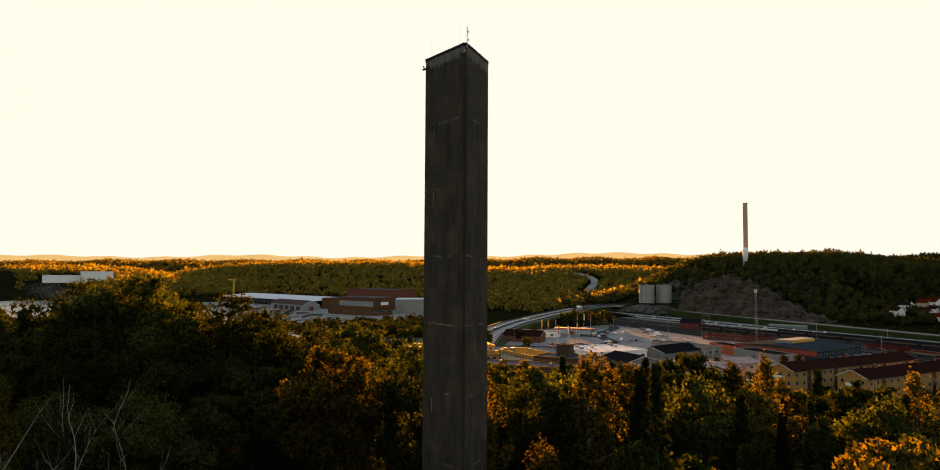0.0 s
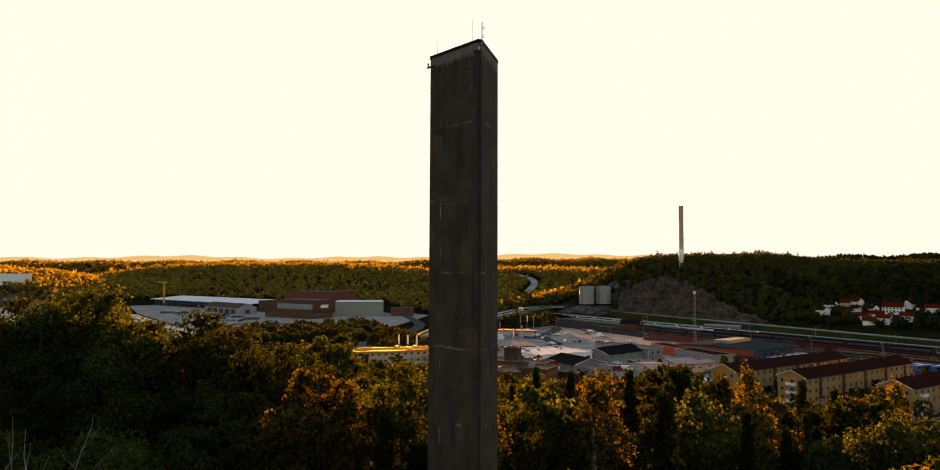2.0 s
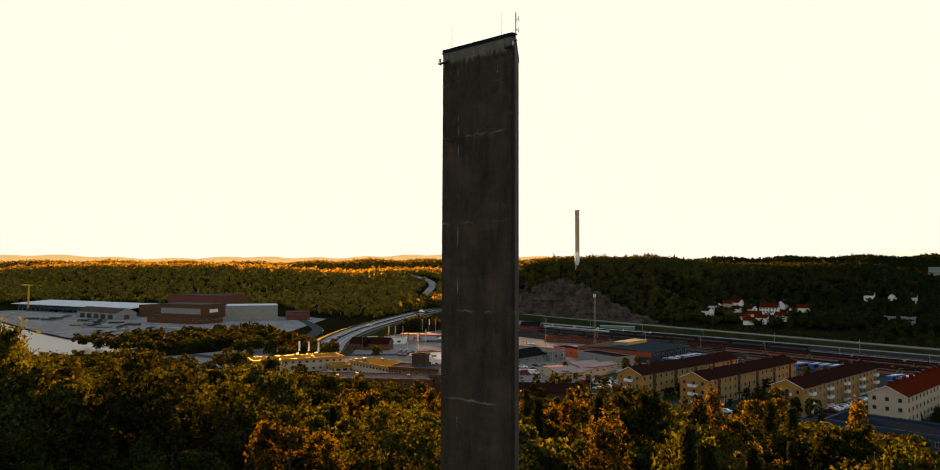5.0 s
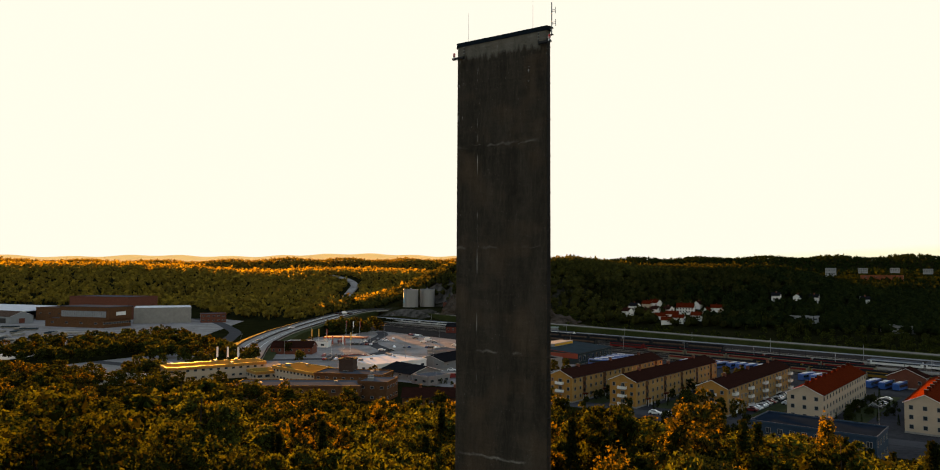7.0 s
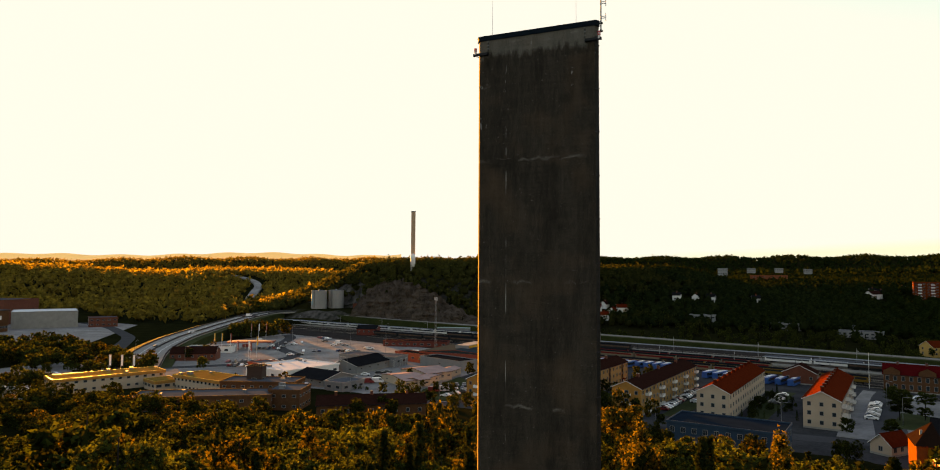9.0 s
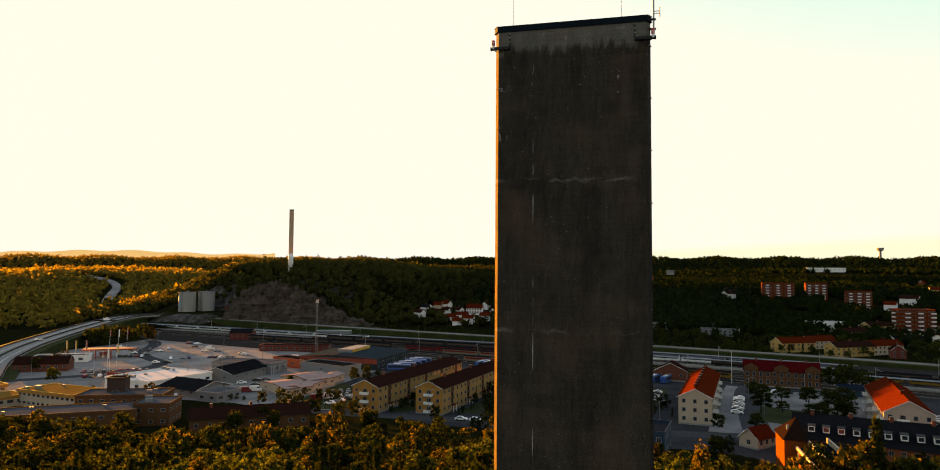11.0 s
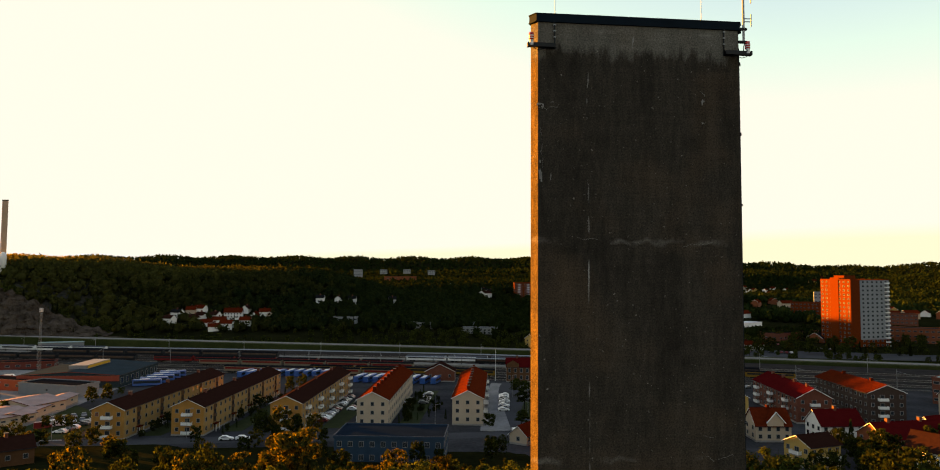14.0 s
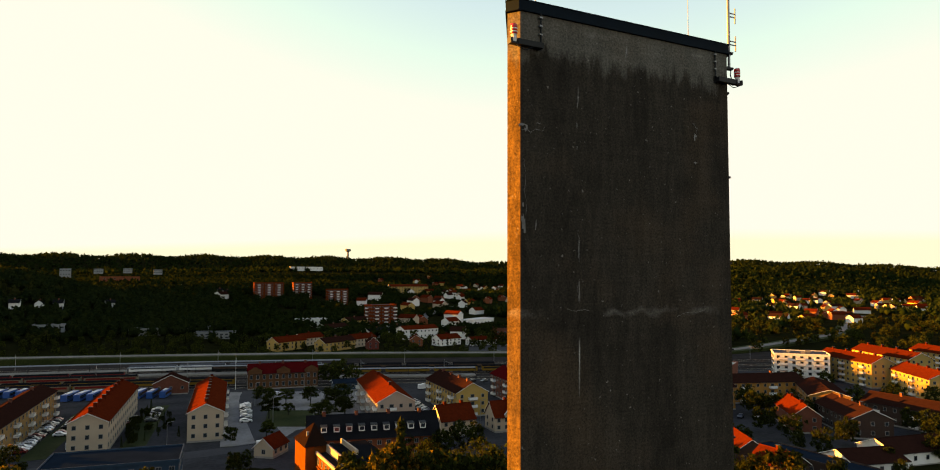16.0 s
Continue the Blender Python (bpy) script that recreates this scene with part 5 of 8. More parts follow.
FAR_HOUSES += [(255, 602), (243, 612), (266, 574), (235, 488), (360, 827), (469, 985), (377, 761), (349, 759), (375, 921), (357, 693), (284, 830), (253, 783), (94, 822), (306, 640), (330, 800), (300, 742)]
for hx, hy in FAR_HOUSES:
    wl, rf = rnd_h.choice((("white", "tile"), ("cream", "tile"), ("yellow", "tile"), ("white", "tile_dark"), ("orange", "tile")))
    house("suburban_house", hx, hy, rnd_h.uniform(0, 180), rnd_h.uniform(11, 20), 9, rnd_h.uniform(4.5, 7), 3.2, wl, rf, wl + " house among trees of the far suburb", "house", "houses of the suburb", z=on_ground(hx, hy) - 0.4, detail=False)
for hx, hy, hz, hw, hh in ((-84, 1247, 46, 15, 12), (-37, 1242, 52, 13, 6), (6, 1346, 53, 14, 6), (50, 1247, 51, 13, 6), (-24, 984, 37, 46, 10), (-236, 1228, 49, 13, 6), (-187, 1236, 49, 12, 6)):
    hall("flats_on_the_ridge", hx, hy, 92, hw, 11, hh, "paleblock" if hw != 46 else "orange", "felt_grey", ("pale" if hw != 46 else "long orange") + " block of flats among trees on the ridge", "apartment block", "flats on the ridge", z=hz, floors=2, cols=4, gcols=1, skip=("back", "left"))
hall("long_white_works", 420, 1900, 92, 90, 20, 9, "white", "felt_white", "long low white building on the far ridge", "building", z=60, floors=1, cols=9, gcols=2)
wt = thing("water_tower", pose(1300, 4180, 160), "round water tower on the far ridge", "water tower")
part("stem", Mesh().turned([(7, -50), (6, 26)], 16).make("stem", "concrete"), wt)
part("tank", Mesh().turned([(7, 26), (17, 30), (18, 42), (16, 44)], 24).make("tank", "concrete"), wt)

# ---------------------------------------------------------------- trade estate
hall("white_warehouse", -218, 227, 12, 32, 28, 5, "white", "felt_white", "low white warehouse with a pale roof", "warehouse", cols=6, gcols=5, vents=6)
hall("low_shop", -234, 246, 12, 11, 27, 3.6, "orangepaint", "felt_grey", "low shop with a red roof edge", "shop", cols=2, gcols=5)
house("black_roofed_shop", -184, 240, 104, 21, 17, 3.2, 2.4, "grey", "felt", "grey shop building with a black pitched roof", "shop", floors=1, cols=4, gcols=2, win=(1.5, 0.7), over=1.0)
hall("shop_annex", -164, 214, 10, 13, 10, 3.6, "grey", "felt_grey", "low grey annex of the shop", "shop", cols=3, gcols=2)
house("black_roofed_shop", -191, 255, 0, 30, 15.5, 4.0, 2.6, "grey", "felt", "grey workshop with a large black pitched roof", "shop", floors=1, cols=4, gcols=2, win=(1.5, 0.7), over=0.8)
hall("flat_shop", -206, 284, 0, 14, 34, 5.0, "grey", "felt_grey", "low pale shop with a grey flat roof and gates", "shop", cols=5, gcols=7, gates=1)
hall("red_store", -188, 312, 20, 9, 24, 4.5, "orangepaint", "felt", "low red metal store building", "warehouse", cols=2, gcols=4)
house("pink_roofed_hall", -155, 244, 35, 12, 24, 3.2, 1.0, "cream", "felt_pink", "low hall with a faded pink sheet roof", "warehouse", floors=1, cols=4, gcols=2, win=(1.5, 0.7), trim="tile")
house("pink_roofed_hall", -152, 256, 25, 14, 20, 4.0, 1.4, "cream", "felt_pink", "low hall with a faded pink sheet roof", "warehouse", floors=1, cols=4, gcols=2, win=(1.5, 0.7), trim="tile")
house("pink_roofed_hall", -137.5, 234.6, 0, 41, 7, 3.3, 0.7, "cream", "felt_pink", "long narrow hall with a faded pink roof and red verges", "warehouse", floors=1, cols=4, gcols=2, win=(1.5, 0.7), trim="tile")
hall("grey_hall", -164, 297, 22, 12, 30.5, 4.8, "grey", "felt", "long grey metal-clad hall with a dark roof", "warehouse", cols=1, gcols=1, win=(1.4, 0.8))
bg = house("bus_garage", -172, 311, 2, 44, 44, 5.6, 1.6, "slate", "slate", "dark bus garage with a low roof and a red fascia", "garage", floors=1, cols=8, gcols=1, over=0.3, win=(2.6, 2.8), base=0.2, trim="orangepaint", skip=("back", "left", "front"))
part("fascia", Mesh().box(0, -0.35, 3.2, 44, -0.003, 5.6).make("fascia", "orangepaint"), bg, "broad red fascia board")
part("roof_lantern", Mesh().box(17, 10, 6.9, 25, 34, 8.9).make("roof_lantern", "grey"), bg)
part("sign_board", Mesh().box(25.05, 11, 7.5, 25.3, 33, 8.6).make("sign_board", "yellowpaint"), bg, "plain yellow sign board")
motel = hall("yellow_motel", -262, 161, 22.6, 42, 14, 6.5, "cream", "felt_ochre", "low pale building with a bright yellow roof edge", "motel", floors=2, cols=13, gcols=4, edge="yellowpaint", parapet=0.12, win=(1.4, 1.0), vents=3, skip=("back", "left"))
part("fascia", Mesh().box(-0.3, -0.3, 5.35, 14.3, 42.3, 6.48).make("fascia", "ochre"), motel, "deep yellow roof fascia")
motel = hall("yellow_motel", -221, 188, 10, 14, 31, 6.2, "cream", "felt_ochre", "low pale wing with a bright yellow roof edge", "motel", floors=2, cols=4, gcols=12, edge="yellowpaint", parapet=0.12, win=(1.4, 1.0), vents=3)
part("fascia", Mesh().box(-0.3, -0.3, 5.05, 31.3, 14.3, 6.18).make("fascia", "ochre"), motel, "deep yellow roof fascia")
motel = hall("motel_porch", -233, 184, 20, 10, 11, 4.2, "cream", "felt_ochre", "low pale entrance block with a yellow roof edge", "motel", cols=3, gcols=3, edge="yellowpaint", parapet=0.12)
part("fascia", Mesh().box(-0.3, -0.3, 3.05, 11.3, 10.3, 4.18).make("fascia", "ochre"), motel, "deep yellow roof fascia")
hall("roadside_kiosk", -268, 136, -28, 8, 22, 4, "white", "felt_white", "low white roadside shop", "shop", cols=2, gcols=5)
hall("brick_school", -155, 169, -20, 13, 11, 7.5, "brownbrick", "felt_grey", "brown brick block with a grey roof", "school", floors=2, cols=4, gcols=3, vents=2, win=(1.4, 1.0))
hall("brick_school", -190, 141, -33, 14, 46, 6.5, "brownbrick", "felt_grey", "brown brick wing with a grey flat roof", "school", floors=2, cols=3, gcols=12, vents=3, win=(1.4, 1.0))
hall("brick_school", -188, 180, -20, 13, 29, 6.6, "brownbrick", "felt_grey", "brown brick hall with a grey flat roof", "school", floors=2, cols=3, gcols=8, vents=2, win=(1.4, 1.0))
hall("boiler_house", -183, 189, -20, 5, 6, 11.5, "darkbrick", "felt", "dark brick boiler tower", "building", cols=1, gcols=1)
house("long_weathered_roof", -138, 175, 57, 36, 12, 4.8, 2.2, "brownbrick", "tile_dark", "long low brick building with a brown tile roof", "building", floors=1, cols=9, gcols=2, chimneys=3)
hall("red_shed", -230, 368, -14, 9, 43, 3.6, "redpaint", "felt", "long red wooden goods shed", "shed", cols=2, gcols=9)
house("red_shed", -292, 436, 76, 16, 10, 5, 2.6, "redpaint", "felt", "red wooden railway house", "shed", floors=1, cols=4, gcols=2)
hall("filling_station", -318, 290, 60, 26, 9, 3.6, "white", "felt_grey", "low white filling station shop", "shop", cols=4, gcols=2)
cp = thing("canopy", pose(-308, 312, 0, 0, 0, -60), "red and white filling station canopy", "canopy")
part("roof", Mesh().box(0, 0, 4.6, 9, 28, 5.4).make("roof", "orangepaint"), cp)
for k_ in range(4):
    part("post", Mesh().tube((4.5, 3 + k_ * 7, 0), (4.5, 3 + k_ * 7, 4.6), 0.2).make("post", "white"), cp)
house("inn", -300, 262, 60, 24, 11, 4, 3, "brick", "tile_dark", "low brick roadside inn with a brown roof", "inn", floors=1, cols=7, gcols=3)
house("white_farmhouse", -430, 452, 60, 16, 9, 5.5, 4, "white", "tile_dark", "white house by the motorway", "house", floors=2, cols=4, gcols=2)
for sx, sy in ((-398, 524), (-390, 541)):
    s_ = thing("silo", pose(sx, sy, 13), "large pale ribbed cylindrical silo", "silo", "silos under the hill")
    part("shell", Mesh().turned([(7.4, -6), (7.4, 17.3)], 40).make("shell", "silo"), s_)
    part("lid", Mesh().turned([(7.65, 17.3), (7.65, 17.8), (2, 17), (0.5, 18.8)], 40).make("lid", "grey"), s_)
    for k_ in range(5):
        part("hoop", Mesh().turned([(7.46, 2 + k_ * 3), (7.46, 2.25 + k_ * 3)], 40).make("hoop", "steel"), s_)
    part("ladder", Mesh().box(-0.4, -7.75, -2, -0.3, -7.5, 18).box(0.3, -7.75, -2, 0.4, -7.5, 18).make("ladder", "steel"), s_)
    if sx == -398:
        part("mural", Mesh().prism([(7.52 * math.cos(radians(q)), 7.52 * math.sin(radians(q))) for q in range(205, 262, 6)] + [(7.42 * math.cos(radians(q)), 7.42 * math.sin(radians(q))) for q in range(259, 204, -6)], 4, 14).make("mural", "skyblue"), s_, "pale blue painted panel")
hall("silo_store", -366, 536, 60, 14, 9, 5, "brick", "felt_grey", "small brick store beside the silos", "shed", z=13, cols=2, gcols=2)
ft = thing("far_tower", pose(-335, 597, 54), "second three-sided concrete tower on the wooded hill", "tower")
part("shaft", Mesh().prism([(x * 1.18, y * 1.18) for x, y in tower_plan(0.0)], -4, 58).make("shaft", "concrete_brown"), ft)
part("roof_edge", Mesh().prism([(x * 1.2, y * 1.2) for x, y in tower_plan(0.05)], 57.3, 58.2).make("roof_edge", "dark"), ft)
dm = thing("domed_tank", pose(-330, 588, 54), "white domed tank beside the far tower", "tank")
part("shell", Mesh().turned([(2.5, -4), (2.5, 10), (2.2, 12), (1.3, 13.4), (0.3, 13.8)], 20).make("shell", "white", smooth=True), dm)
# the works by the water
fh = hall("factory_hall", -605, 281, -15, 30, 62, 7, "brownbrick", "felt_grey", "brown brick factory with a tall hall behind a white window band", "factory", floors=1, cols=11, gcols=4, win=(3, 1.6))
uh = part("upper_hall", Mesh().box(11, 4, 7.003, 63.5, 29, 17).make("upper_hall", "brownbrick"), fh)
part("roof", Mesh().box(10.6, 3.6, 17, 64, 29.4, 17.5).make("roof", "felt_grey"), uh)
for k_ in range(20):
    part("pane", cached("band_pane", lambda: Mesh().box(0, -0.2, 0, 2.1, -0.003, 5).make("pane", "paleblock")), uh, at=pose(13 + k_ * 2.4, 4, 8.6))
part("sign", Mesh().box(63.503, 12, 10, 63.7, 22, 13).make("sign", "white"), uh, "blank white sign")
hall("factory_hall", -607, 364, 34, 48, 45, 14, "concrete", "felt_white", "pale metal-clad factory hall", "factory", cols=3, gcols=3, skip=("back", "right", "front"))
hall("factory_hall", -690, 345, -15, 40, 72, 22, "brick", "felt_grey", "tall red brick factory hall", "factory", cols=3, gcols=6, skip=("back", "left", "front"))
hall("factory_hall", -690, 314, -15, 28, 46, 12, "brownbrick", "rusty", "brown factory hall with a rust-stained roof", "factory", cols=6, gcols=4)
hall("factory_office", -548, 392, 34, 22, 18, 8, "brick", "felt_grey", "small red brick factory office", "office", floors=2, cols=5, gcols=6)
th_ = house("timber_hall", -657, 277, -95, 75, 20, 6.3, 4.2, "paleblock", "rusty", "timber hall with a rust-brown roof and a pale gable", "factory", floors=1, cols=4, gcols=2, skip=("back", "left", "front"))
part("gate", Mesh().box(7.5, -0.12, 0, 12.5, -0.004, 4.4).make("gate", "brick"), th_, "brown sliding gate")
# solid black panels paint the shade inside open bays
for k_ in range(5):
    part("opening", cached("shed_shade_panel", lambda: Mesh().box(-0.1, 0, 0, -0.004, 9, 4.6).make("opening", "dark")), th_, "dark panel painted as the shade of an open bay", at=pose(0, 7 + k_ * 13, 0))
sh_ = thing("storage_shed", pose(-915, 276, 0, 0, 0, 10), "long open storage shed with dark blue walls and a pale roof", "shed")
part("roof", Mesh().quad([(-6, -4, 8.2), (218, -4, 8.2), (218, 42, 11.2), (-6, 42, 11.2)]).quad([(-6, -4, 7.6), (-6, 42, 10.6), (218, 42, 10.6), (218, -4, 7.6)]).quad([(-6, -4, 7.6), (218, -4, 7.6), (218, -4, 8.2), (-6, -4, 8.2)])
     .quad([(-6, 42, 10.6), (-6, 42, 11.2), (218, 42, 11.2), (218, 42, 10.6)]).make("roof", "felt_white"), sh_, "pale sheet roof")
part("wall", Mesh().box(0, 0, 3.2, 212, 0.4, 7.8).make("wall", "bluegrey"), sh_, "dark blue boarding")
part("back_wall", Mesh().box(0, 37.6, -1, 212, 38, 10.2).make("back_wall", "bluegrey"), sh_)
for k_ in range(24):
    part("post", cached("shed_post", lambda: Mesh().box(-0.25, 0.4, -1, 0.25, 0.9, 7.8).make("post", "concrete")), sh_, at=pose(1 + k_ * 9.1, 0, 0))
hall("white_college", -1112, 165, 80, 16, 40, 14, "white", "felt_grey", "white slab building across the water", "building", z=26, floors=4, cols=2, gcols=8)
hall("white_college", -1118, 122, 80, 18, 44, 8.5, "white", "felt_grey", "low white building across the water", "building", z=26, floors=2, cols=2, gcols=7)
def stack_meshes():
    m, rr = Mesh(), random.Random(3)
    for lv in range(3):
        for k in range(4):
            m.box(-6 + k * 3.04 + 0.04, -2.4 + rr.uniform(-0.1, 0.1), 0.35 + lv * 0.45, -6 + k * 3.04 + 2.9, 2.4 + rr.uniform(-0.1, 0.1), 0.72 + lv * 0.45)
    b = Mesh()
    for k in (-1.6, 0, 1.6):
        b.box(-6, k - 0.08, 0, 6.1, k + 0.08, 0.35)
    return m.make("board_pack", "timber"), b.make("skid", "bark")


boards_me, bearers_me = stack_meshes()
tarp_me = Mesh().box(-6.1, -2.5, 1.7, 6.1, 2.5, 1.78).box(-6.14, -2.5, 0.9, -6.1, 2.5, 1.78).box(6.1, -2.5, 0.9, 6.14, 2.5, 1.78).box(-6.1, -2.55, 0.9, 6.1, -2.5, 1.78).make("tarpaulin", "slate")
rnd_s = random.Random(17)
for k_ in range(64):
    sx, sy = rnd_s.uniform(-735, -455), rnd_s.uniform(186, 270)
    if sy < 190 - 0.16 * (sx + 500) or sy > 262:
        continue
    ts = thing("timber_stack", pose(sx, sy, 0.06, 0, 0, rnd_s.choice((45, -45))), "stack of pale sawn boards in the timber yard", "timber stack", "timber stacks")
    tagged(part("board_pack", boards_me, ts), kind="stuff"), tagged(part("skid", bearers_me, ts), kind="stuff")
    if k_ % 2:
        part("tarpaulin", tarp_me, ts, "dark tarpaulin over the boards")
cr = thing("tower_crane", pose(-866, 271, 4), "yellow tower crane in the timber yard", "crane")
part("mast", Mesh().box(-0.8, -0.8, 0, 0.8, 0.8, 26).make("mast", "yellowpaint"), cr)
part("jib", Mesh().box(-22, -0.6, 26, 10, 0.6, 27.2).make("jib", "yellowpaint"), cr)
# ---------------------------------------------------------------- woods
L1 = leaf_mat("leaves_green", (0.014, 0.021, 0.005), (0.037, 0.044, 0.010), 0.38)
L2 = leaf_mat("leaves_gold", (0.037, 0.028, 0.005), (0.064, 0.046, 0.008), 0.40)
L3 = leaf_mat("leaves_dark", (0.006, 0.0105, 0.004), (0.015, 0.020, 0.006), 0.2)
# western leaves painted bright gold, in place of backlight and haze
LW = leaf_mat("painted_sun_leaves", (0.076, 0.058, 0.013), (0.135, 0.102, 0.022), 0.5)
# inner leaves painted dark, as the shade between the outer sprays
LC = leaf_mat("painted_shade_leaves", (0.010, 0.012, 0.003), (0.018, 0.020, 0.005), 0.2)
# leaf copies with the light on the hill put into their colour
LH = leaf_mat("lit_hill_leaves", (0.032, 0.034, 0.010), (0.068, 0.066, 0.017), 0.3)
LM = leaf_mat("half_lit_leaves", (0.017, 0.020, 0.006), (0.038, 0.040, 0.011), 0.25)
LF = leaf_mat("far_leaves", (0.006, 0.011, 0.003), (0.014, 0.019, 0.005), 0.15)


def leaf_sprays(c, out, size, rng, lay=0.6):
    """Small pointed leaf sprays at the points c, that lie loosely along a surface facing out."""
    n = len(c)
    nrm = out * lay + rng.normal(size=(n, 3)) * 0.6
    nrm /= np.linalg.norm(nrm, axis=1)[:, None]
    a = rng.normal(size=(n, 3))
    a -= nrm * (a * nrm).sum(1)[:, None]
    a /= np.linalg.norm(a, axis=1)[:, None]
    b = np.cross(nrm, a)
    s = size * rng.uniform(0.55, 1.4, (n, 1))
    v = np.stack([c + a * s * 0.62, c - a * s * 0.42 + b * s * 0.4, c - a * s * 0.42 - b * s * 0.4], 1)
    return v.reshape(-1, 3)


def crown_clumps(kind, R, low, H, rnd):
    """Centres and half sizes of the leaf clumps of a crown."""
    out = []
    if kind == "conifer":
        for k in range(70):
            u = (k + 0.5) / 70
            r, an = R * (1.04 - u) * rnd.uniform(0.3, 1.0), k * 2.4 + rnd.uniform(-0.5, 0.5)
            s = rnd.uniform(0.5, 0.85) * (1.15 - 0.6 * u)
            out.append(((math.cos(an) * r, math.sin(an) * r, H * (low + (0.99 - low) * u) - 0.25 * r), (s, s, s * 0.6)))
    elif kind == "birch":
        for k in range(64):
            u = (k + 0.5) / 64
            r, an = R * math.sin(math.pi * (0.1 + 0.87 * u)) ** 0.8 * rnd.uniform(0.15, 1.0), k * 2.4 + rnd.uniform(-0.5, 0.5)
            s = rnd.uniform(0.42, 0.75)
            out.append(((math.cos(an) * r, math.sin(an) * r, H * (low + (0.98 - low) * u) - 0.2 * r), (s, s, s * rnd.uniform(1.2, 1.9))))
    else:
        lobes = 10 if kind == "broad" else 12
        zc, rz = H * (low + 1) / 2, H * (1 - low) / 2
        for j in range(lobes):          # the crown is built of rounded boughs
            u = -0.75 + 1.65 * (j + 0.5) / lobes
            r, an = R * math.sqrt(max(0.05, 1 - u * u)) * rnd.uniform(0.45, 0.72), j * 2.4 + rnd.uniform(-0.5, 0.5)
            q = Vector((math.cos(an) * r, math.sin(an) * r, zc + rz * u * 0.72))
            lr = R * rnd.uniform(0.30, 0.46)
            for _ in range(7):
                d = Vector((rnd.gauss(0, 1), rnd.gauss(0, 1), rnd.gauss(0.45, 0.8))).normalized() * lr * rnd.uniform(0.6, 1.0)
                s = rnd.uniform(0.62, 1.1) * R / 4.4
                out.append((tuple(q + Vector((d.x, d.y, d.z * 0.8))), (s, s, s * 0.72)))
    return out


def tree_meshes(kind, seed, fine=2):
    rng, rnd = np.random.default_rng(seed), random.Random(seed)
    H = 14.0
    tr = Mesh()
    R, low, limbs = {"broad": (4.3, 0.22, 9), "oak": (5.9, 0.2, 10), "birch": (2.6, 0.16, 12), "conifer": (2.6, 0.08, 14)}[kind]
    leaves, size, inner, inner_size = ((135, 0.2, 24, 0.5), (56, 0.31, 13, 0.68), (20, 0.46, 5, 1.0))[2 - fine]
    if kind in ("birch", "conifer"):
        leaves, size, inner_size = int(leaves * 0.75), size * 0.85, inner_size * 0.7
    if fine < 2:
        limbs = 5
    top = Vector((rnd.uniform(-0.4, 0.4), rnd.uniform(-0.4, 0.4), H * 0.93))
    knots = [Vector((0, 0, -1.5)), Vector((rnd.uniform(-0.2, 0.2), rnd.uniform(-0.2, 0.2), H * 0.3)), Vector((rnd.uniform(-0.4, 0.4), rnd.uniform(-0.4, 0.4), H * 0.6)), top]
    rad = [0.26, 0.2, 0.13, 0.03]
    for i in range(3):
        tr.tube(knots[i], knots[i + 1], rad[i], rad[i + 1], 7)
    for k in range(limbs):
        f = low + (0.9 - low) * (k + 0.5) / limbs
        p = knots[0].lerp(knots[3], f)
        an = k * 2.4 + rnd.uniform(-0.4, 0.4)
        reach = R * (math.sin(math.pi * min(1, (f - low) / (1 - low) * 0.85 + 0.15)) if kind != "conifer" else (1.05 - f)) * rnd.uniform(0.6, 0.85)
        e = p + Vector((math.cos(an) * reach, math.sin(an) * reach, (0.55 if kind != "conifer" else -0.1) * reach))
        m_ = p.lerp(e, 0.5) + Vector((0, 0, 0.2))
        tr.tube(p, m_, 0.09 * (1.2 - f), 0.055 * (1.2 - f), 5), tr.tube(m_, e, 0.055 * (1.2 - f), 0.015, 5)
    shell, core = [], []
    for c0, half in crown_clumps(kind, R, low, H, rnd):
        c0, half = np.array(c0), np.array(half)
        for store, n, sz, r0, r1 in ((shell, leaves, size, 0.72, 1.18), (core, inner, inner_size, 0.5, 0.74)):
            d = rng.normal(size=(n, 3))
            d /= np.linalg.norm(d, axis=1)[:, None]
            store.append(leaf_sprays(c0 + d * half * rng.uniform(r0, r1, (n, 1)), d, sz, rng))
    v, cv = np.concatenate(shell), np.concatenate(core)
    return tr, np.concatenate([v, cv]), np.arange(len(v) + len(cv)).reshape(-1, 3), len(v) // 3


TREES = {}
for kind, leafm, bark, seeds in (("broad", L1, "bark", (1, 2, 3)), ("oak", L1, "bark", (4, 5)), ("birch", L2, "birchbark", (6, 7)), ("conifer", L3, "bark", (9, 10)), ("gold", L2, "bark", (11, 12))):
    for fine in (2, 1, 0):
        TREES[kind, fine] = []
        for sd in seeds:
            tr, v, f, n_leaf = tree_meshes("broad" if kind == "gold" else kind, sd, fine)
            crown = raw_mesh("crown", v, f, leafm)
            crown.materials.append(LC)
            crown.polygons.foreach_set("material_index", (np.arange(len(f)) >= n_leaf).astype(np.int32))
            TREES[kind, fine].append((tr.make("trunk", bark), crown, n_leaf))
TREE_LABEL = {"broad": "leafy green broadleaf tree on the wooded slope", "oak": "large spreading oak with dark green leaves", "birch": "slender birch with golden hanging leaves",
              "conifer": "dark narrow spruce on the slope", "gold": "broadleaf tree with golden autumn leaves"}
rnd_t = random.Random(5)


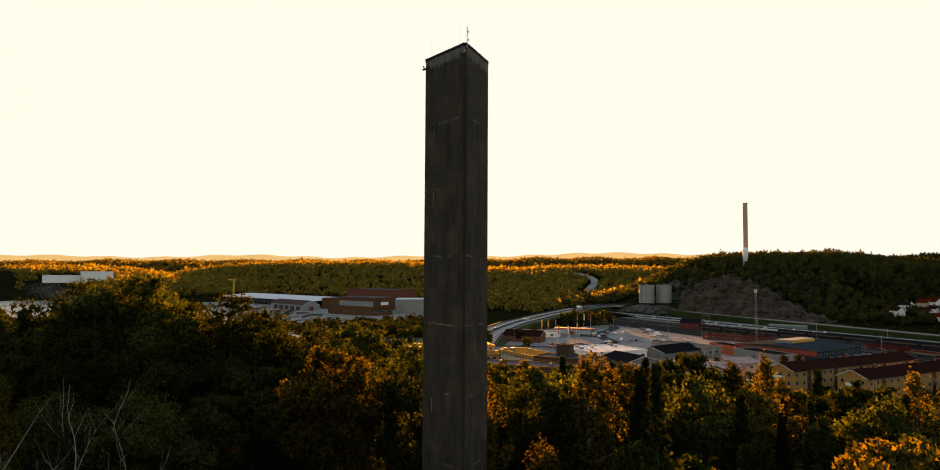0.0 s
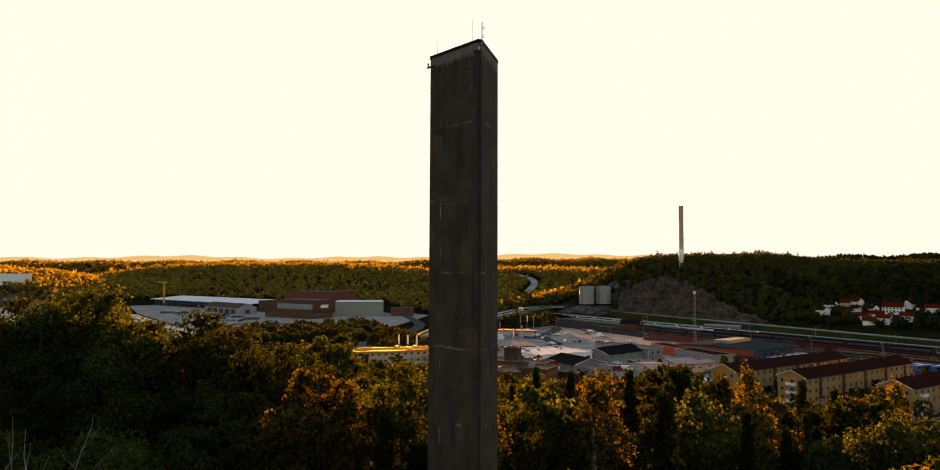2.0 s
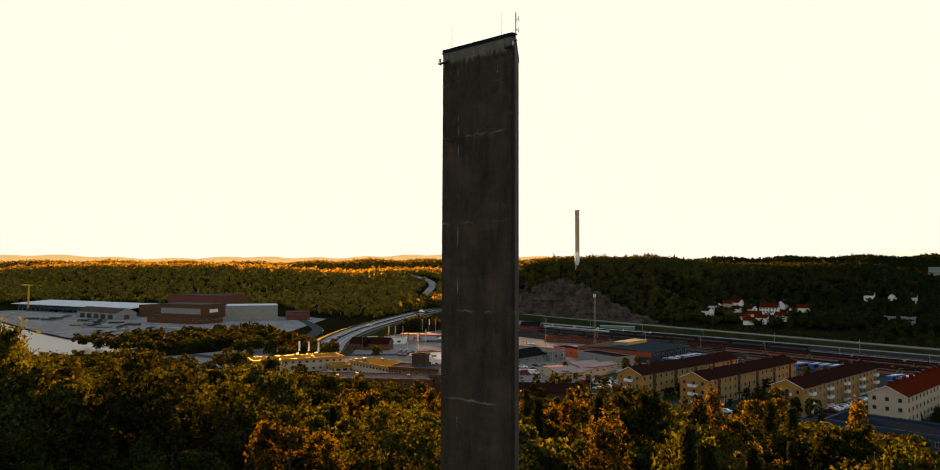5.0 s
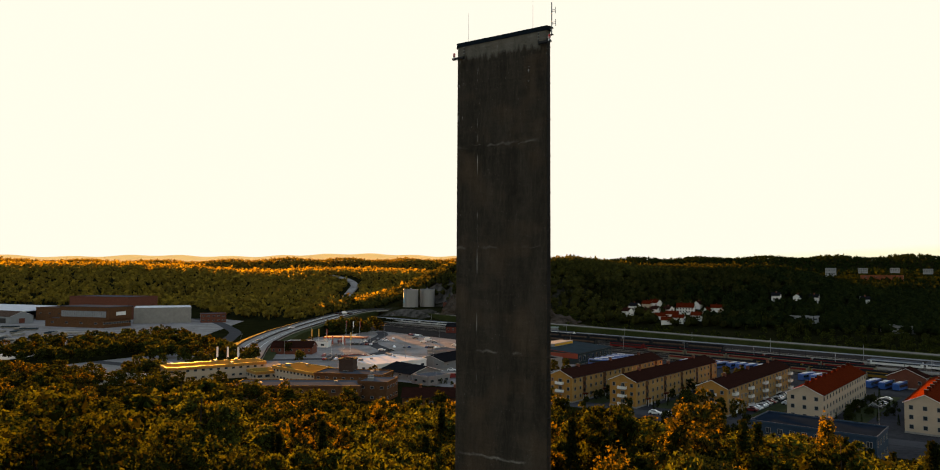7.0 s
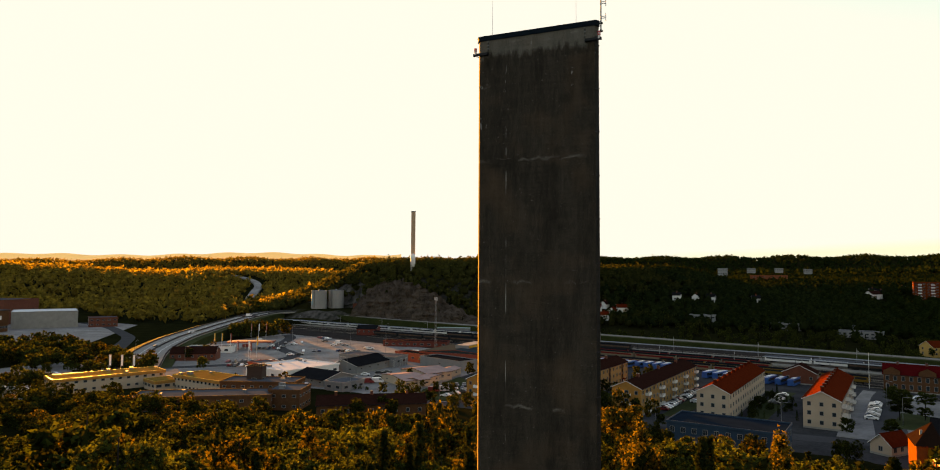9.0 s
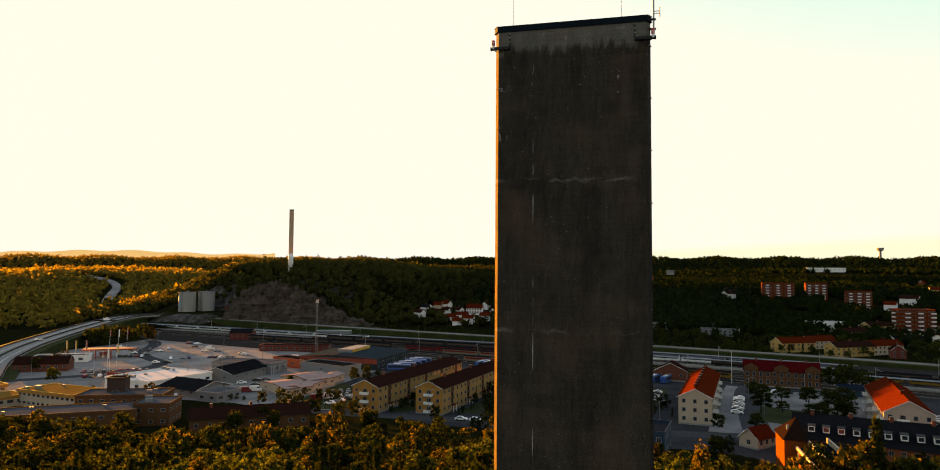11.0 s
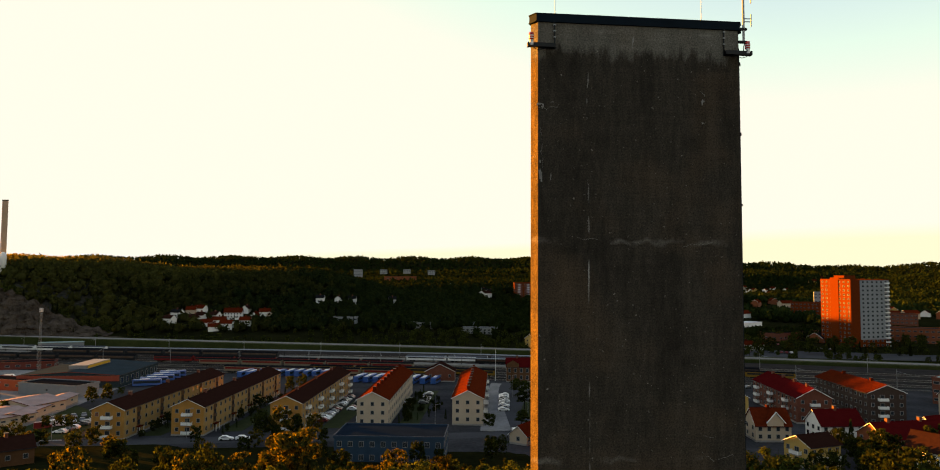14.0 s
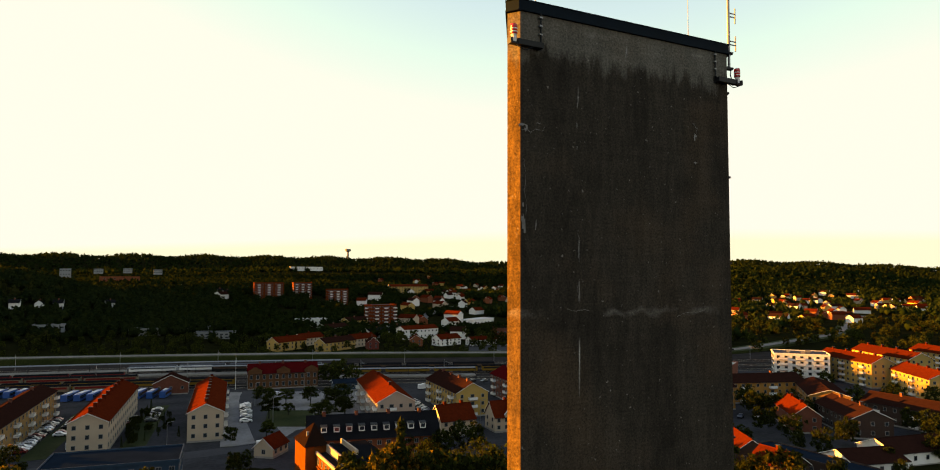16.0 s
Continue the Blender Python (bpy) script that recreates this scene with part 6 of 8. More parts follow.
def tree(kind, x, y, top, z=None, wide=1.0, fine=2, group="trees on the hill"):
    z = on_ground(x, y) if z is None else z
    k = (top - z) / 14.0
    tm, cm, _ = rnd_t.choice(TREES[kind, fine])
    t = thing(kind.replace("gold", "maple").replace("broad", "broadleaf") + "_tree", Matrix.Translation((x, y, z)) @ pose(0, 0, 0, 0, 0, rnd_t.uniform(0, 360)) @ Matrix.Diagonal((k * wide, k * wide, k, 1)), TREE_LABEL[kind], "tree", group)
    part("trunk", tm, t), part("crown", cm, t)
    return t


NEAR = [("oak", -29, -11, 43.8), ("oak", -22, -6, 41.7), ("broad", -47, 19, 38), ("gold", -11, -1.8, 38.8), ("birch", -0.5, 13.4, 37.4), ("birch", -2.6, 35, 35.2), ("gold", 1.5, 31.4, 34.0), ("gold", -49, 21, 36.5),
        ("gold", -46, 36.6, 31.7), ("broad", -10, 58, 30), ("gold", 4, 107, 21.5), ("broad", -38, 2, 40.2), ("broad", -34, 12, 38.5), ("oak", -12, -14, 36)]
NEAR += [("oak", 62, 118, 19), ("broad", 68, 112, 20), ("oak", 74, 106, 18), ("broad", 80, 116, 15), ("broad", 86, 104, 22), ("oak", 92, 96, 22), ("broad", 98, 88, 23), ("oak", 56, 126, 15), ("gold", 104, 80, 22)]
NEAR += [("oak", -33, -14, 42.6), ("oak", -26, -14.5, 41.5), ("oak", -31, -6, 40.7), ("oak", -36, -9, 42.0), ("oak", -24, -10, 40.5), ("broad", -27, -2.5, 40.5), ("oak", -19, -11, 38.5), ("broad", -17, -5, 38), ("oak", -30, -16.5, 40),
         ("oak", -21, -15.5, 38), ("broad", -14, -10, 36), ("oak", -25, 3, 38.5), ("broad", -20, 1, 37.5), ("oak", -40, -4, 39.6), ("oak", -16, -18, 36), ("broad", -10, -17, 35)]
spots = [(x, y) for _, x, y, _ in NEAR]
for n_ in NEAR:
    tree(*n_, fine=2 if math.hypot(n_[1] + 5, n_[2] + 10) < 45 else 0)
EYE_LINE = [(e[0], e[1]) for _, e, _, _ in PATH]
SLOPE = []


def slope_top(x, y):
    """The slope's trees grow lower towards the town."""
    d, k = math.hypot(x + 5, y + 11), min(1, max(0, (-x - 50) / 15))
    return (49.5 - 0.25 * d) * (1 - k) + (50 - 0.215 * d) * k


for i in range(-24, 14):
    for j in range(-5, 31):
        x, y = i * 5.6 + rnd_t.uniform(-2.2, 2.2), j * 5.6 + rnd_t.uniform(-2.2, 2.2)
        z = on_ground(x, y)
        near = min(math.hypot(x - a, y - b) for a, b in EYE_LINE)
        if z < 0.6 or math.hypot(x, y - 1.3) < 5 or near < 6 or min(math.hypot(x - a, y - b) for a, b in spots) < 3.3 or (x > 25 and y < 40) or (x > 22 and y > 150):
            continue
        top = z + rnd_t.uniform(8.5, 12.5)
        if x > 8 and y < 12:
            top = min(top, z + 8)
        if -20 < x < 25 and 4 < y < 52:
            top = z + rnd_t.uniform(10.5, 15.5)
        top = min(top, slope_top(x, y) - rnd_t.choice((0, 0.3, 1.5, 3.5, 5.0)))
        if top - z < 4 or y > 138:
            continue
        kind = rnd_t.choice(("broad", "broad", "broad", "broad", "oak", "oak", "oak", "conifer", "conifer", "conifer") + (("birch", "gold", "conifer", "conifer") if x > -16 or y > 20 else ()))
        spots.append((x, y))
        if near < 62:
            tree(kind, x, y, top, z, rnd_t.uniform(0.74, 1.0), 2 if near < 22 else 1 if near < 60 else 0)
        elif not (x < -70 and y < 40):
            SLOPE.append((kind, x, y, z, top))


def merged_trees(name, label, rows, thin=1, wide=1.05, deep=1.0):
    """Far trees of one kind of leaf as one mesh of leaf sprays."""
    rng = np.random.default_rng(8)
    for kinds, leafm in ((("broad", "oak"), L1), (("gold", "birch"), L2), (("conifer",), L3)):
        vs, fs, slots, n = [], [], [], 0
        for kind, x, y, z, top in rows:
            if kind not in kinds:
                continue
            _, me, nl = rnd_t.choice(TREES[kind, 0])
            co = np.empty(len(me.vertices) * 3, dtype=np.float32)
            me.vertices.foreach_get("co", co)
            co = co.reshape(-1, 3, 3)
            leaf, inner = co[:nl:thin], co[nl::max(1, thin // 2)]
            if thin > 1:            # fewer, larger sprays far off
                leaf = leaf.mean(1, keepdims=True) + (leaf - leaf.mean(1, keepdims=True)) * thin ** 0.36
                inner = inner.mean(1, keepdims=True) + (inner - inner.mean(1, keepdims=True)) * (thin / 2) ** 0.45
            slots.append(np.repeat([0, 1], [len(leaf), len(inner)]))
            co = np.concatenate([leaf, inner]).reshape(-1, 3)
            k, a = (top - z) / 14.0, rng.uniform(0, 6.28)
            w = k * wide * rng.uniform(0.85, 1.15)
            vs.append(np.stack([x + w * (co[:, 0] * math.cos(a) - co[:, 1] * math.sin(a)), y + w * (co[:, 0] * math.sin(a) + co[:, 1] * math.cos(a)), z + k * (14 - (14 - co[:, 2]) * deep)], -1))
            fs.append(np.arange(len(co)).reshape(-1, 3) + n)
            n += len(co)
        if vs:
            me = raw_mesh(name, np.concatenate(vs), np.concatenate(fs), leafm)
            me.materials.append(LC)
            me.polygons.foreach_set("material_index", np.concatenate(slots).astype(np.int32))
            tagged(new(name, me), label, "woods", kind="stuff")


for i in range(-46, -18):
    for j in range(3, 23):
        x, y = i * 7.2 + rnd_t.uniform(-2.6, 2.6), j * 6.8 + rnd_t.uniform(-2.6, 2.6)
        if (x > -134 and y < 150) or y > 150 - max(0, -x - 240) * 0.25:
            continue
        z = on_ground(x, y)
        SLOPE.append((rnd_t.choice(("broad", "oak", "gold", "broad", "oak")), x, y, z, z + rnd_t.uniform(6, 10)))
FAR_SLOPE = [math.hypot(r[1], r[2] + 15) > 128 or r[1] < -100 for r in SLOPE]
merged_trees("slope_woods", "dense mixed trees on the lower slope", [r for r, f in zip(SLOPE, FAR_SLOPE) if not f])
merged_trees("lower_slope_woods", "dense mixed trees at the foot of the slope", [r for r, f in zip(SLOPE, FAR_SLOPE) if f], 4)


def ico():
    bm = bmesh.new()
    bmesh.ops.create_icosphere(bm, subdivisions=1, radius=1)
    v, f = np.array([x.co[:] for x in bm.verts]), np.array([[q.index for q in p.verts] for p in bm.faces])
    bm.free()
    return v, f


ICO1 = ico()
OCTA = (np.array([(1, 0, 0), (0, 1, 0), (-1, 0, 0), (0, -1, 0), (0, 0, 1), (0, 0, -1)], float), np.array([(0, 1, 4), (1, 2, 4), (2, 3, 4), (3, 0, 4), (1, 0, 5), (2, 1, 5), (3, 2, 5), (0, 3, 5)]))
rng_f = np.random.default_rng(3)


def woods(name, label, x0, x1, y0, y1, step, size, fine, keep, leafm=None, thick=9, core=0.9):
    xs, ys = np.meshgrid(np.arange(x0, x1, step), np.arange(y0, y1, step))
    xs, ys = xs.ravel() + rng_f.uniform(-0.45, 0.45, xs.size) * step, ys.ravel() + rng_f.uniform(-0.45, 0.45, ys.size) * step
    zs = ground_z(xs, ys)
    az = np.degrees(np.arctan2(xs, ys))
    k = keep(xs, ys, zs) & (az > -100) & (az < 72)
    xs, ys, zs = xs[k], ys[k], zs[k]
    bv, bf = ICO1 if fine else OCTA
    n, nv, q = len(xs), len(bv), 24 if fine else thick
    s = size * rng_f.uniform(0.7, 1.25, (n, 1, 1))
    tall = np.where(rng_f.random((n, 1, 1)) < 0.2, 1.5, 1.0)
    form = np.concatenate([1 / tall ** 0.5, 1 / tall ** 0.5, 0.95 * tall], 2) * s
    centre = np.stack([xs, ys, zs + size * 0.75], -1)[:, None, :]
    v = bv[None] * (0.8 if fine else core) * (1 + rng_f.uniform(-0.3, 0.25, (n, nv, 1))) * form + centre
    f = (bf[None] + (np.arange(n) * nv)[:, None, None]).reshape(-1, 3)
    # loose sprays round each crown break its outline
    d = rng_f.normal(size=(n, q, 3))
    d[:, :, 2] = np.abs(d[:, :, 2]) * 1.1 - 0.25
    d /= np.linalg.norm(d, axis=2, keepdims=True)
    c = centre + d * form * rng_f.uniform(0.78, 1.08, (n, q, 1))
    w = np.cross(d, rng_f.normal(size=(n, q, 3)))
    w /= np.linalg.norm(w, axis=2, keepdims=True)
    w2, tip = np.cross(d, w), s * (0.30 if fine else 0.46)
    t3 = np.stack([c + (w * math.cos(g) + w2 * math.sin(g) + d * rng_f.normal(0, 0.7, (n, q, 1))) * tip for g in (0.0, 2.2, 4.1)], 2).reshape(-1, 3)
    f = np.concatenate([f, np.arange(len(t3)).reshape(-1, 3) + n * nv])
    v = np.concatenate([v.reshape(-1, 3), t3])
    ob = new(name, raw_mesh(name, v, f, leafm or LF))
    tagged(ob, label, "woods", kind="stuff")
    return n


def steep(x, y):
    e = 4.0
    return np.hypot(ground_z(x + e, y) - ground_z(x - e, y), ground_z(x, y + e) - ground_z(x, y - e)) / (2 * e)


HOUSE_XY = np.array(HILL_HOUSES + [(440, 695), (452, 690), (430, 690), (9, 562), (22, 585), (42, 590), (60, 592), (54, 552), (68, 540), (76, 534), (140, 835), (165, 838), (205, 845), (225, 798), (203, 611), (220, 618), (202, 600), (214, 598), (208, 588), (-10, 976), (0, 974), (12, 975), (-22, 976), (-76, 1240), (-30, 1234), (13, 1338), (56, 1240), (-226, 1220), (-178, 1228)])


def clear_of_houses(x, y, r=6.5):
    k = np.ones(len(x), bool)
    for a, b in HOUSE_XY:
        k &= ((x - a - 3) ** 2 + (y - b + 4) ** 2) > r * r
    return k


def clear_of_suburb(x, y):
    k = np.ones(len(x), bool)
    for a, b in FAR_HOUSES:
        for back in (0.0, 0.02, 0.04):       # and the gardens south of each house
            k &= ((x - a * (1 - back)) ** 2 + (y - b * (1 - back)) ** 2) > 17 ** 2
    return k


def off_hill_road(x, y, r=38):
    k = np.ones(len(x), bool)
    for (ax, ay), (bx, by) in zip(HILL_ROAD[9:], HILL_ROAD[10:]):
        dx, dy = bx - ax, by - ay
        u = (((x - ax) * dx + (y - ay) * dy) / (dx * dx + dy * dy)).clip(0, 1)
        k &= np.hypot(x - ax - u * dx, y - ay - u * dy) > r
    return k


def off_motorway(x, y, r=20):
    k = np.ones(len(x), bool)
    for (ax, ay), (bx, by) in [*zip(MOTORWAY, MOTORWAY[1:]), *zip(VALLEY_ROAD, VALLEY_ROAD[1:])]:
        far = ax < -470
        dx, dy = bx - ax, by - ay
        u = (((x - ax) * dx + (y - ay) * dy) / (dx * dx + dy * dy)).clip(0, 1)
        k &= np.hypot(x - ax - u * dx, y - ay - u * dy) > (12 if far else r)
    return k


def off_cliff(x, y):
    rock = (x > -362) & (x < -226) & (y > 485) & (y < 527 + 6 * np.sin(x * 0.2))
    store = np.hypot(x + 386, y - 522) < 31
    bare = rock
    return ~(bare | store)




def belt(x, y):
    """Ragged line that parts the tower hill's lighter painted leaves from the ridge's darker ones."""
    return x + 38 * np.sin(y * 0.045) + 26 * np.sin(y * 0.13 + x * 0.06) + 18 * np.sin(x * 0.21 - y * 0.17)


def on_hill(x, y, z):
    return (z > 5) & off_cliff(x, y) & off_motorway(x, y) & clear_of_houses(x, y)


# one forest painted in three leaf tones, from lit hill to shaded ridge
woods("hill_woods", "dense green woods on the tower hill, painted lighter", -520, -80, 470, 900, 7.2, 4.3, True, lambda x, y, z: on_hill(x, y, z) & (belt(x, y) < -205), LH)
woods("mixed_woods", "green woods of a middle tone between hill and ridge", -330, 0, 470, 900, 7.2, 4.3, True, lambda x, y, z: on_hill(x, y, z) & (belt(x, y) >= -205) & (belt(x, y) < -110), LM)
woods("ridge_woods", "dense woods on the long ridge, painted darker", -250, 100, 470, 900, 7.2, 4.3, True, lambda x, y, z: on_hill(x, y, z) & (belt(x, y) >= -110), L3)
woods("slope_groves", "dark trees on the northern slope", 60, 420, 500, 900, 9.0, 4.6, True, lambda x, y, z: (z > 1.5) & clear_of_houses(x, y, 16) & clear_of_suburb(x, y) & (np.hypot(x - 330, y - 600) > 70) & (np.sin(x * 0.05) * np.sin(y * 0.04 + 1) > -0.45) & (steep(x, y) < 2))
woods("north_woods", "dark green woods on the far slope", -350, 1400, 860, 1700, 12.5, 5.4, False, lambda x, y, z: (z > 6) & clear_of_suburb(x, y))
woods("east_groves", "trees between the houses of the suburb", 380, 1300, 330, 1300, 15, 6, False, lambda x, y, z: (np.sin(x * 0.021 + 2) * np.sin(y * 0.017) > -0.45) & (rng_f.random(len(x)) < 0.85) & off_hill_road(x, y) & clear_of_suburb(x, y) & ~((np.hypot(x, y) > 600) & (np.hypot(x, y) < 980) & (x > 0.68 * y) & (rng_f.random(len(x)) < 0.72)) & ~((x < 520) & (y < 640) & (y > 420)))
woods("west_woods", "woods on the western hills, painted golden as in sunlit haze", -1900, -430, 60, 1400, 13, 5.4, False, lambda x, y, z: ((z > 4) | (y > 440)) & ((x < -640) | (y > 640) | ((x < -470) & (y > 440))) & off_motorway(x, y, 24) & ((x > -700) | (y > 470) | (z > 4)) & (np.hypot(x + 1120, y - 110) > 60), LW, 11, 0.6)
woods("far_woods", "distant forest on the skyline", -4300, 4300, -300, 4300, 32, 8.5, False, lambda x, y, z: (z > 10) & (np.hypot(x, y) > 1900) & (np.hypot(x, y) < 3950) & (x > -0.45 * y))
woods("far_western_woods", "distant forest on the western skyline, painted sunlit gold", -4300, 0, -300, 4300, 32, 8.5, False, lambda x, y, z: (z > 10) & (np.hypot(x, y) > 1700) & (np.hypot(x, y) < 3950) & (x <= -0.45 * y), LW, 12, 0.6)
woods("eastern_ridge_woods", "dark green woods on the eastern ridge", 1200, 2500, 200, 1900, 17, 7, False, lambda x, y, z: (z > 6) & (x > 0.7 * y))


def far_ridge():
    """A plain ridge on the western horizon, behind everything; its glow paints sunlit haze."""
    m = glow_mat("painted_golden_haze", (1.0, 0.60, 0.22), 0.034)
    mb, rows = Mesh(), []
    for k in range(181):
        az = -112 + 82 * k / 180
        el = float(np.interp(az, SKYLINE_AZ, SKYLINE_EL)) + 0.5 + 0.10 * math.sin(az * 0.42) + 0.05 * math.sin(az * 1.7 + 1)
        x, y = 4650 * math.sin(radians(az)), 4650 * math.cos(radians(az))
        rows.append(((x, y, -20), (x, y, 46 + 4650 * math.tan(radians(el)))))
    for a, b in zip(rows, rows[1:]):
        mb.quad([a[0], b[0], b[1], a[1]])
    structure("backdrop", mb.make("backdrop", m, weld=True), "far ridge on the horizon, glowing in place of golden haze")


far_ridge()


# ---------------------------------------------------------------- the bare rock under the far tower
CLIFF_U, CLIFF_TOP = (0, 0.05, 0.12, 0.25, 0.38, 0.5, 0.6, 0.7, 0.8, 0.9, 1), (18, 30, 37, 42, 41, 36, 30, 22, 15, 10, 7)


def cliff():
    nu, nv = 240, 64
    u, v = np.meshgrid(np.linspace(0, 1, nu), np.linspace(0, 1, nv))
    x = -356 + 140 * u
    y0 = 507 - 5 * u + 3 * np.sin(u * 7)
    top = np.interp(u, CLIFF_U, CLIFF_TOP) + 1.2 * np.sin(u * 43) + 0.8 * np.sin(u * 97)
    z = 4 + (top - 4) * v
    back = 24 * v ** 1.15
    pts = np.stack([x, y0 + back, z], -1).reshape(-1, 3)
    out = np.empty(len(pts))
    for i, p in enumerate(pts):
        q = Vector(p)
        big = noise.noise(q * 0.05) * 3 + noise.noise(Vector((p[0] * 0.14, p[1] * 0.05, p[2] * 0.03))) * 4
        crag = abs(noise.noise(Vector((p[0] * 0.2 + p[2] * 0.09, p[1] * 0.1, p[2] * 0.11))))
        ledge = abs(noise.noise(Vector((p[0] * 0.05, 3.0, p[2] * 0.3))))
        out[i] = big + crag * 4.5 + ledge * 2.5 + abs(noise.noise(Vector((p[0] * 0.5, p[1] * 0.3, p[2] * 0.2)))) * 2.6 + noise.noise(q * 0.9) * 0.9
    pts[:, 1] -= out
    pts[:, 0] += np.roll(out, 7) * 0.3
    k = np.arange(nu * nv).reshape(nv, nu)
    f = np.stack([k[:-1, :-1], k[:-1, 1:], k[1:, 1:], k[1:, :-1]], -1).reshape(-1, 4)
    structure("rock_face", raw_mesh("rock_face", pts, f, "rock"), "bare grey fissured rock face under the wooded hill", "rock face")


M["rock"].node_tree.nodes["Bump"].inputs["Distance"].default_value = 0.7
cliff()
# low rock cutting along the hill road
cut = []
for a_ in range(0, 60):
    u_ = a_ / 59
    xx = -400 + 200 * u_
    yy = float(np.interp(xx, (-400, -330, -230, -120, -70), (540, 512, 505, 487, 476)))
    cut.append((xx, yy))
cv, cf = [], []
for i_, (xx, yy) in enumerate(cut):
    h_ = float(np.interp(i_, (0, 10, 30, 45, 59), (4, 6, 5, 5, 2)))
    for j_ in range(5):
        q_ = Vector((xx, yy, j_ * 2.0))
        d_ = noise.noise(q_ * 0.25) * 2.2 + noise.noise(q_ * 0.8) * 1.0
        cv.append((xx, yy + j_ * 0.9 + d_, 3 + h_ * j_ / 4 + noise.noise(q_ * 0.4)))
for i_ in range(len(cut) - 1):
    for j_ in range(4):
        k_ = i_ * 5 + j_
        cf.append((k_, k_ + 5, k_ + 6, k_ + 1))
structure("rock_cutting", raw_mesh("rock_cutting", np.array(cv), np.array(cf), "rock"), "low blasted rock cutting beside the hill road", "rock cutting")

# ---------------------------------------------------------------- railway
RAIL_X = (-430, -320, -234, -83, 45, 108, 215, 330, 430)
RAIL_Y = (522, 500, 481, 450, 420, 397, 356, 310, 268)


def rail_point(x, off):
    """A point of the yard: off metres south of its northern edge."""
    y = float(np.interp(x, RAIL_X, RAIL_Y))
    return x - off * 0.22, y - off


def track(off, x0, x1, n=60):
    pts = [rail_point(x0 + (x1 - x0) * i / n, off) for i in range(n + 1)]
    for _ in range(4):
        pts = [pts[0]] + [((pts[i - 1][0] + 2 * pts[i][0] + pts[i + 1][0]) / 4, (pts[i - 1][1] + 2 * pts[i][1] + pts[i + 1][1]) / 4) for i in range(1, n)] + [pts[-1]]
    return pts


M["rail"] = mat("worn_rail_steel", (0.38, 0.33, 0.28), 0.35, 0.2, 2.0, 0.0, metal=0.9)
M["sleeper"] = mat("sleepers", (0.05, 0.042, 0.038), 0.9, 0.3, 3.0, 0.2)
for off, x0, x1 in ((14, -430, 430), (20, -430, 430), (34, -420, 400), (40, -400, 400), (52, -380, 360), (58, -340, 330), (68, -260, 250), (74, -230, 220), (84, -180, 160), (92, -160, 120)):
    pts, mb = track(off, x0, x1), Mesh()
    for (ax_, ay_), (bx_, by_) in zip(pts, pts[1:]):
        d = Vector((bx_ - ax_, by_ - ay_, 0)).normalized()
        s = Vector((-d.y, d.x, 0))
        a, b = Vector((ax_, ay_, 0)), Vector((bx_, by_, 0))
        for sg in (-0.75, 0.75):
            o = s * sg
            w = s * 0.06
            mb.quad([a + o - w + Vector((0, 0, 0.22)), b + o - w + Vector((0, 0, 0.22)), b + o + w + Vector((0, 0, 0.22)), a + o + w + Vector((0, 0, 0.22))], 0)
            mb.quad([a + o - w, b + o - w, b + o - w + Vector((0, 0, 0.22)), a + o - w + Vector((0, 0, 0.22))], 0)
        mb.quad([a - s * 1.3 + Vector((0, 0, 0.08)), b - s * 1.3 + Vector((0, 0, 0.08)), b + s * 1.3 + Vector((0, 0, 0.08)), a + s * 1.3 + Vector((0, 0, 0.08))], 1)
    structure("railway_track", mb.make("railway_track", "rail", "sleeper", weld=True), "worn railway track on brown ballast")


def along(off, x):
    ax_, ay_ = rail_point(x - 3, off)
    bx_, by_ = rail_point(x + 3, off)
    c = rail_point(x, off)
    return c, math.degrees(math.atan2(bx_ - ax_, by_ - ay_))


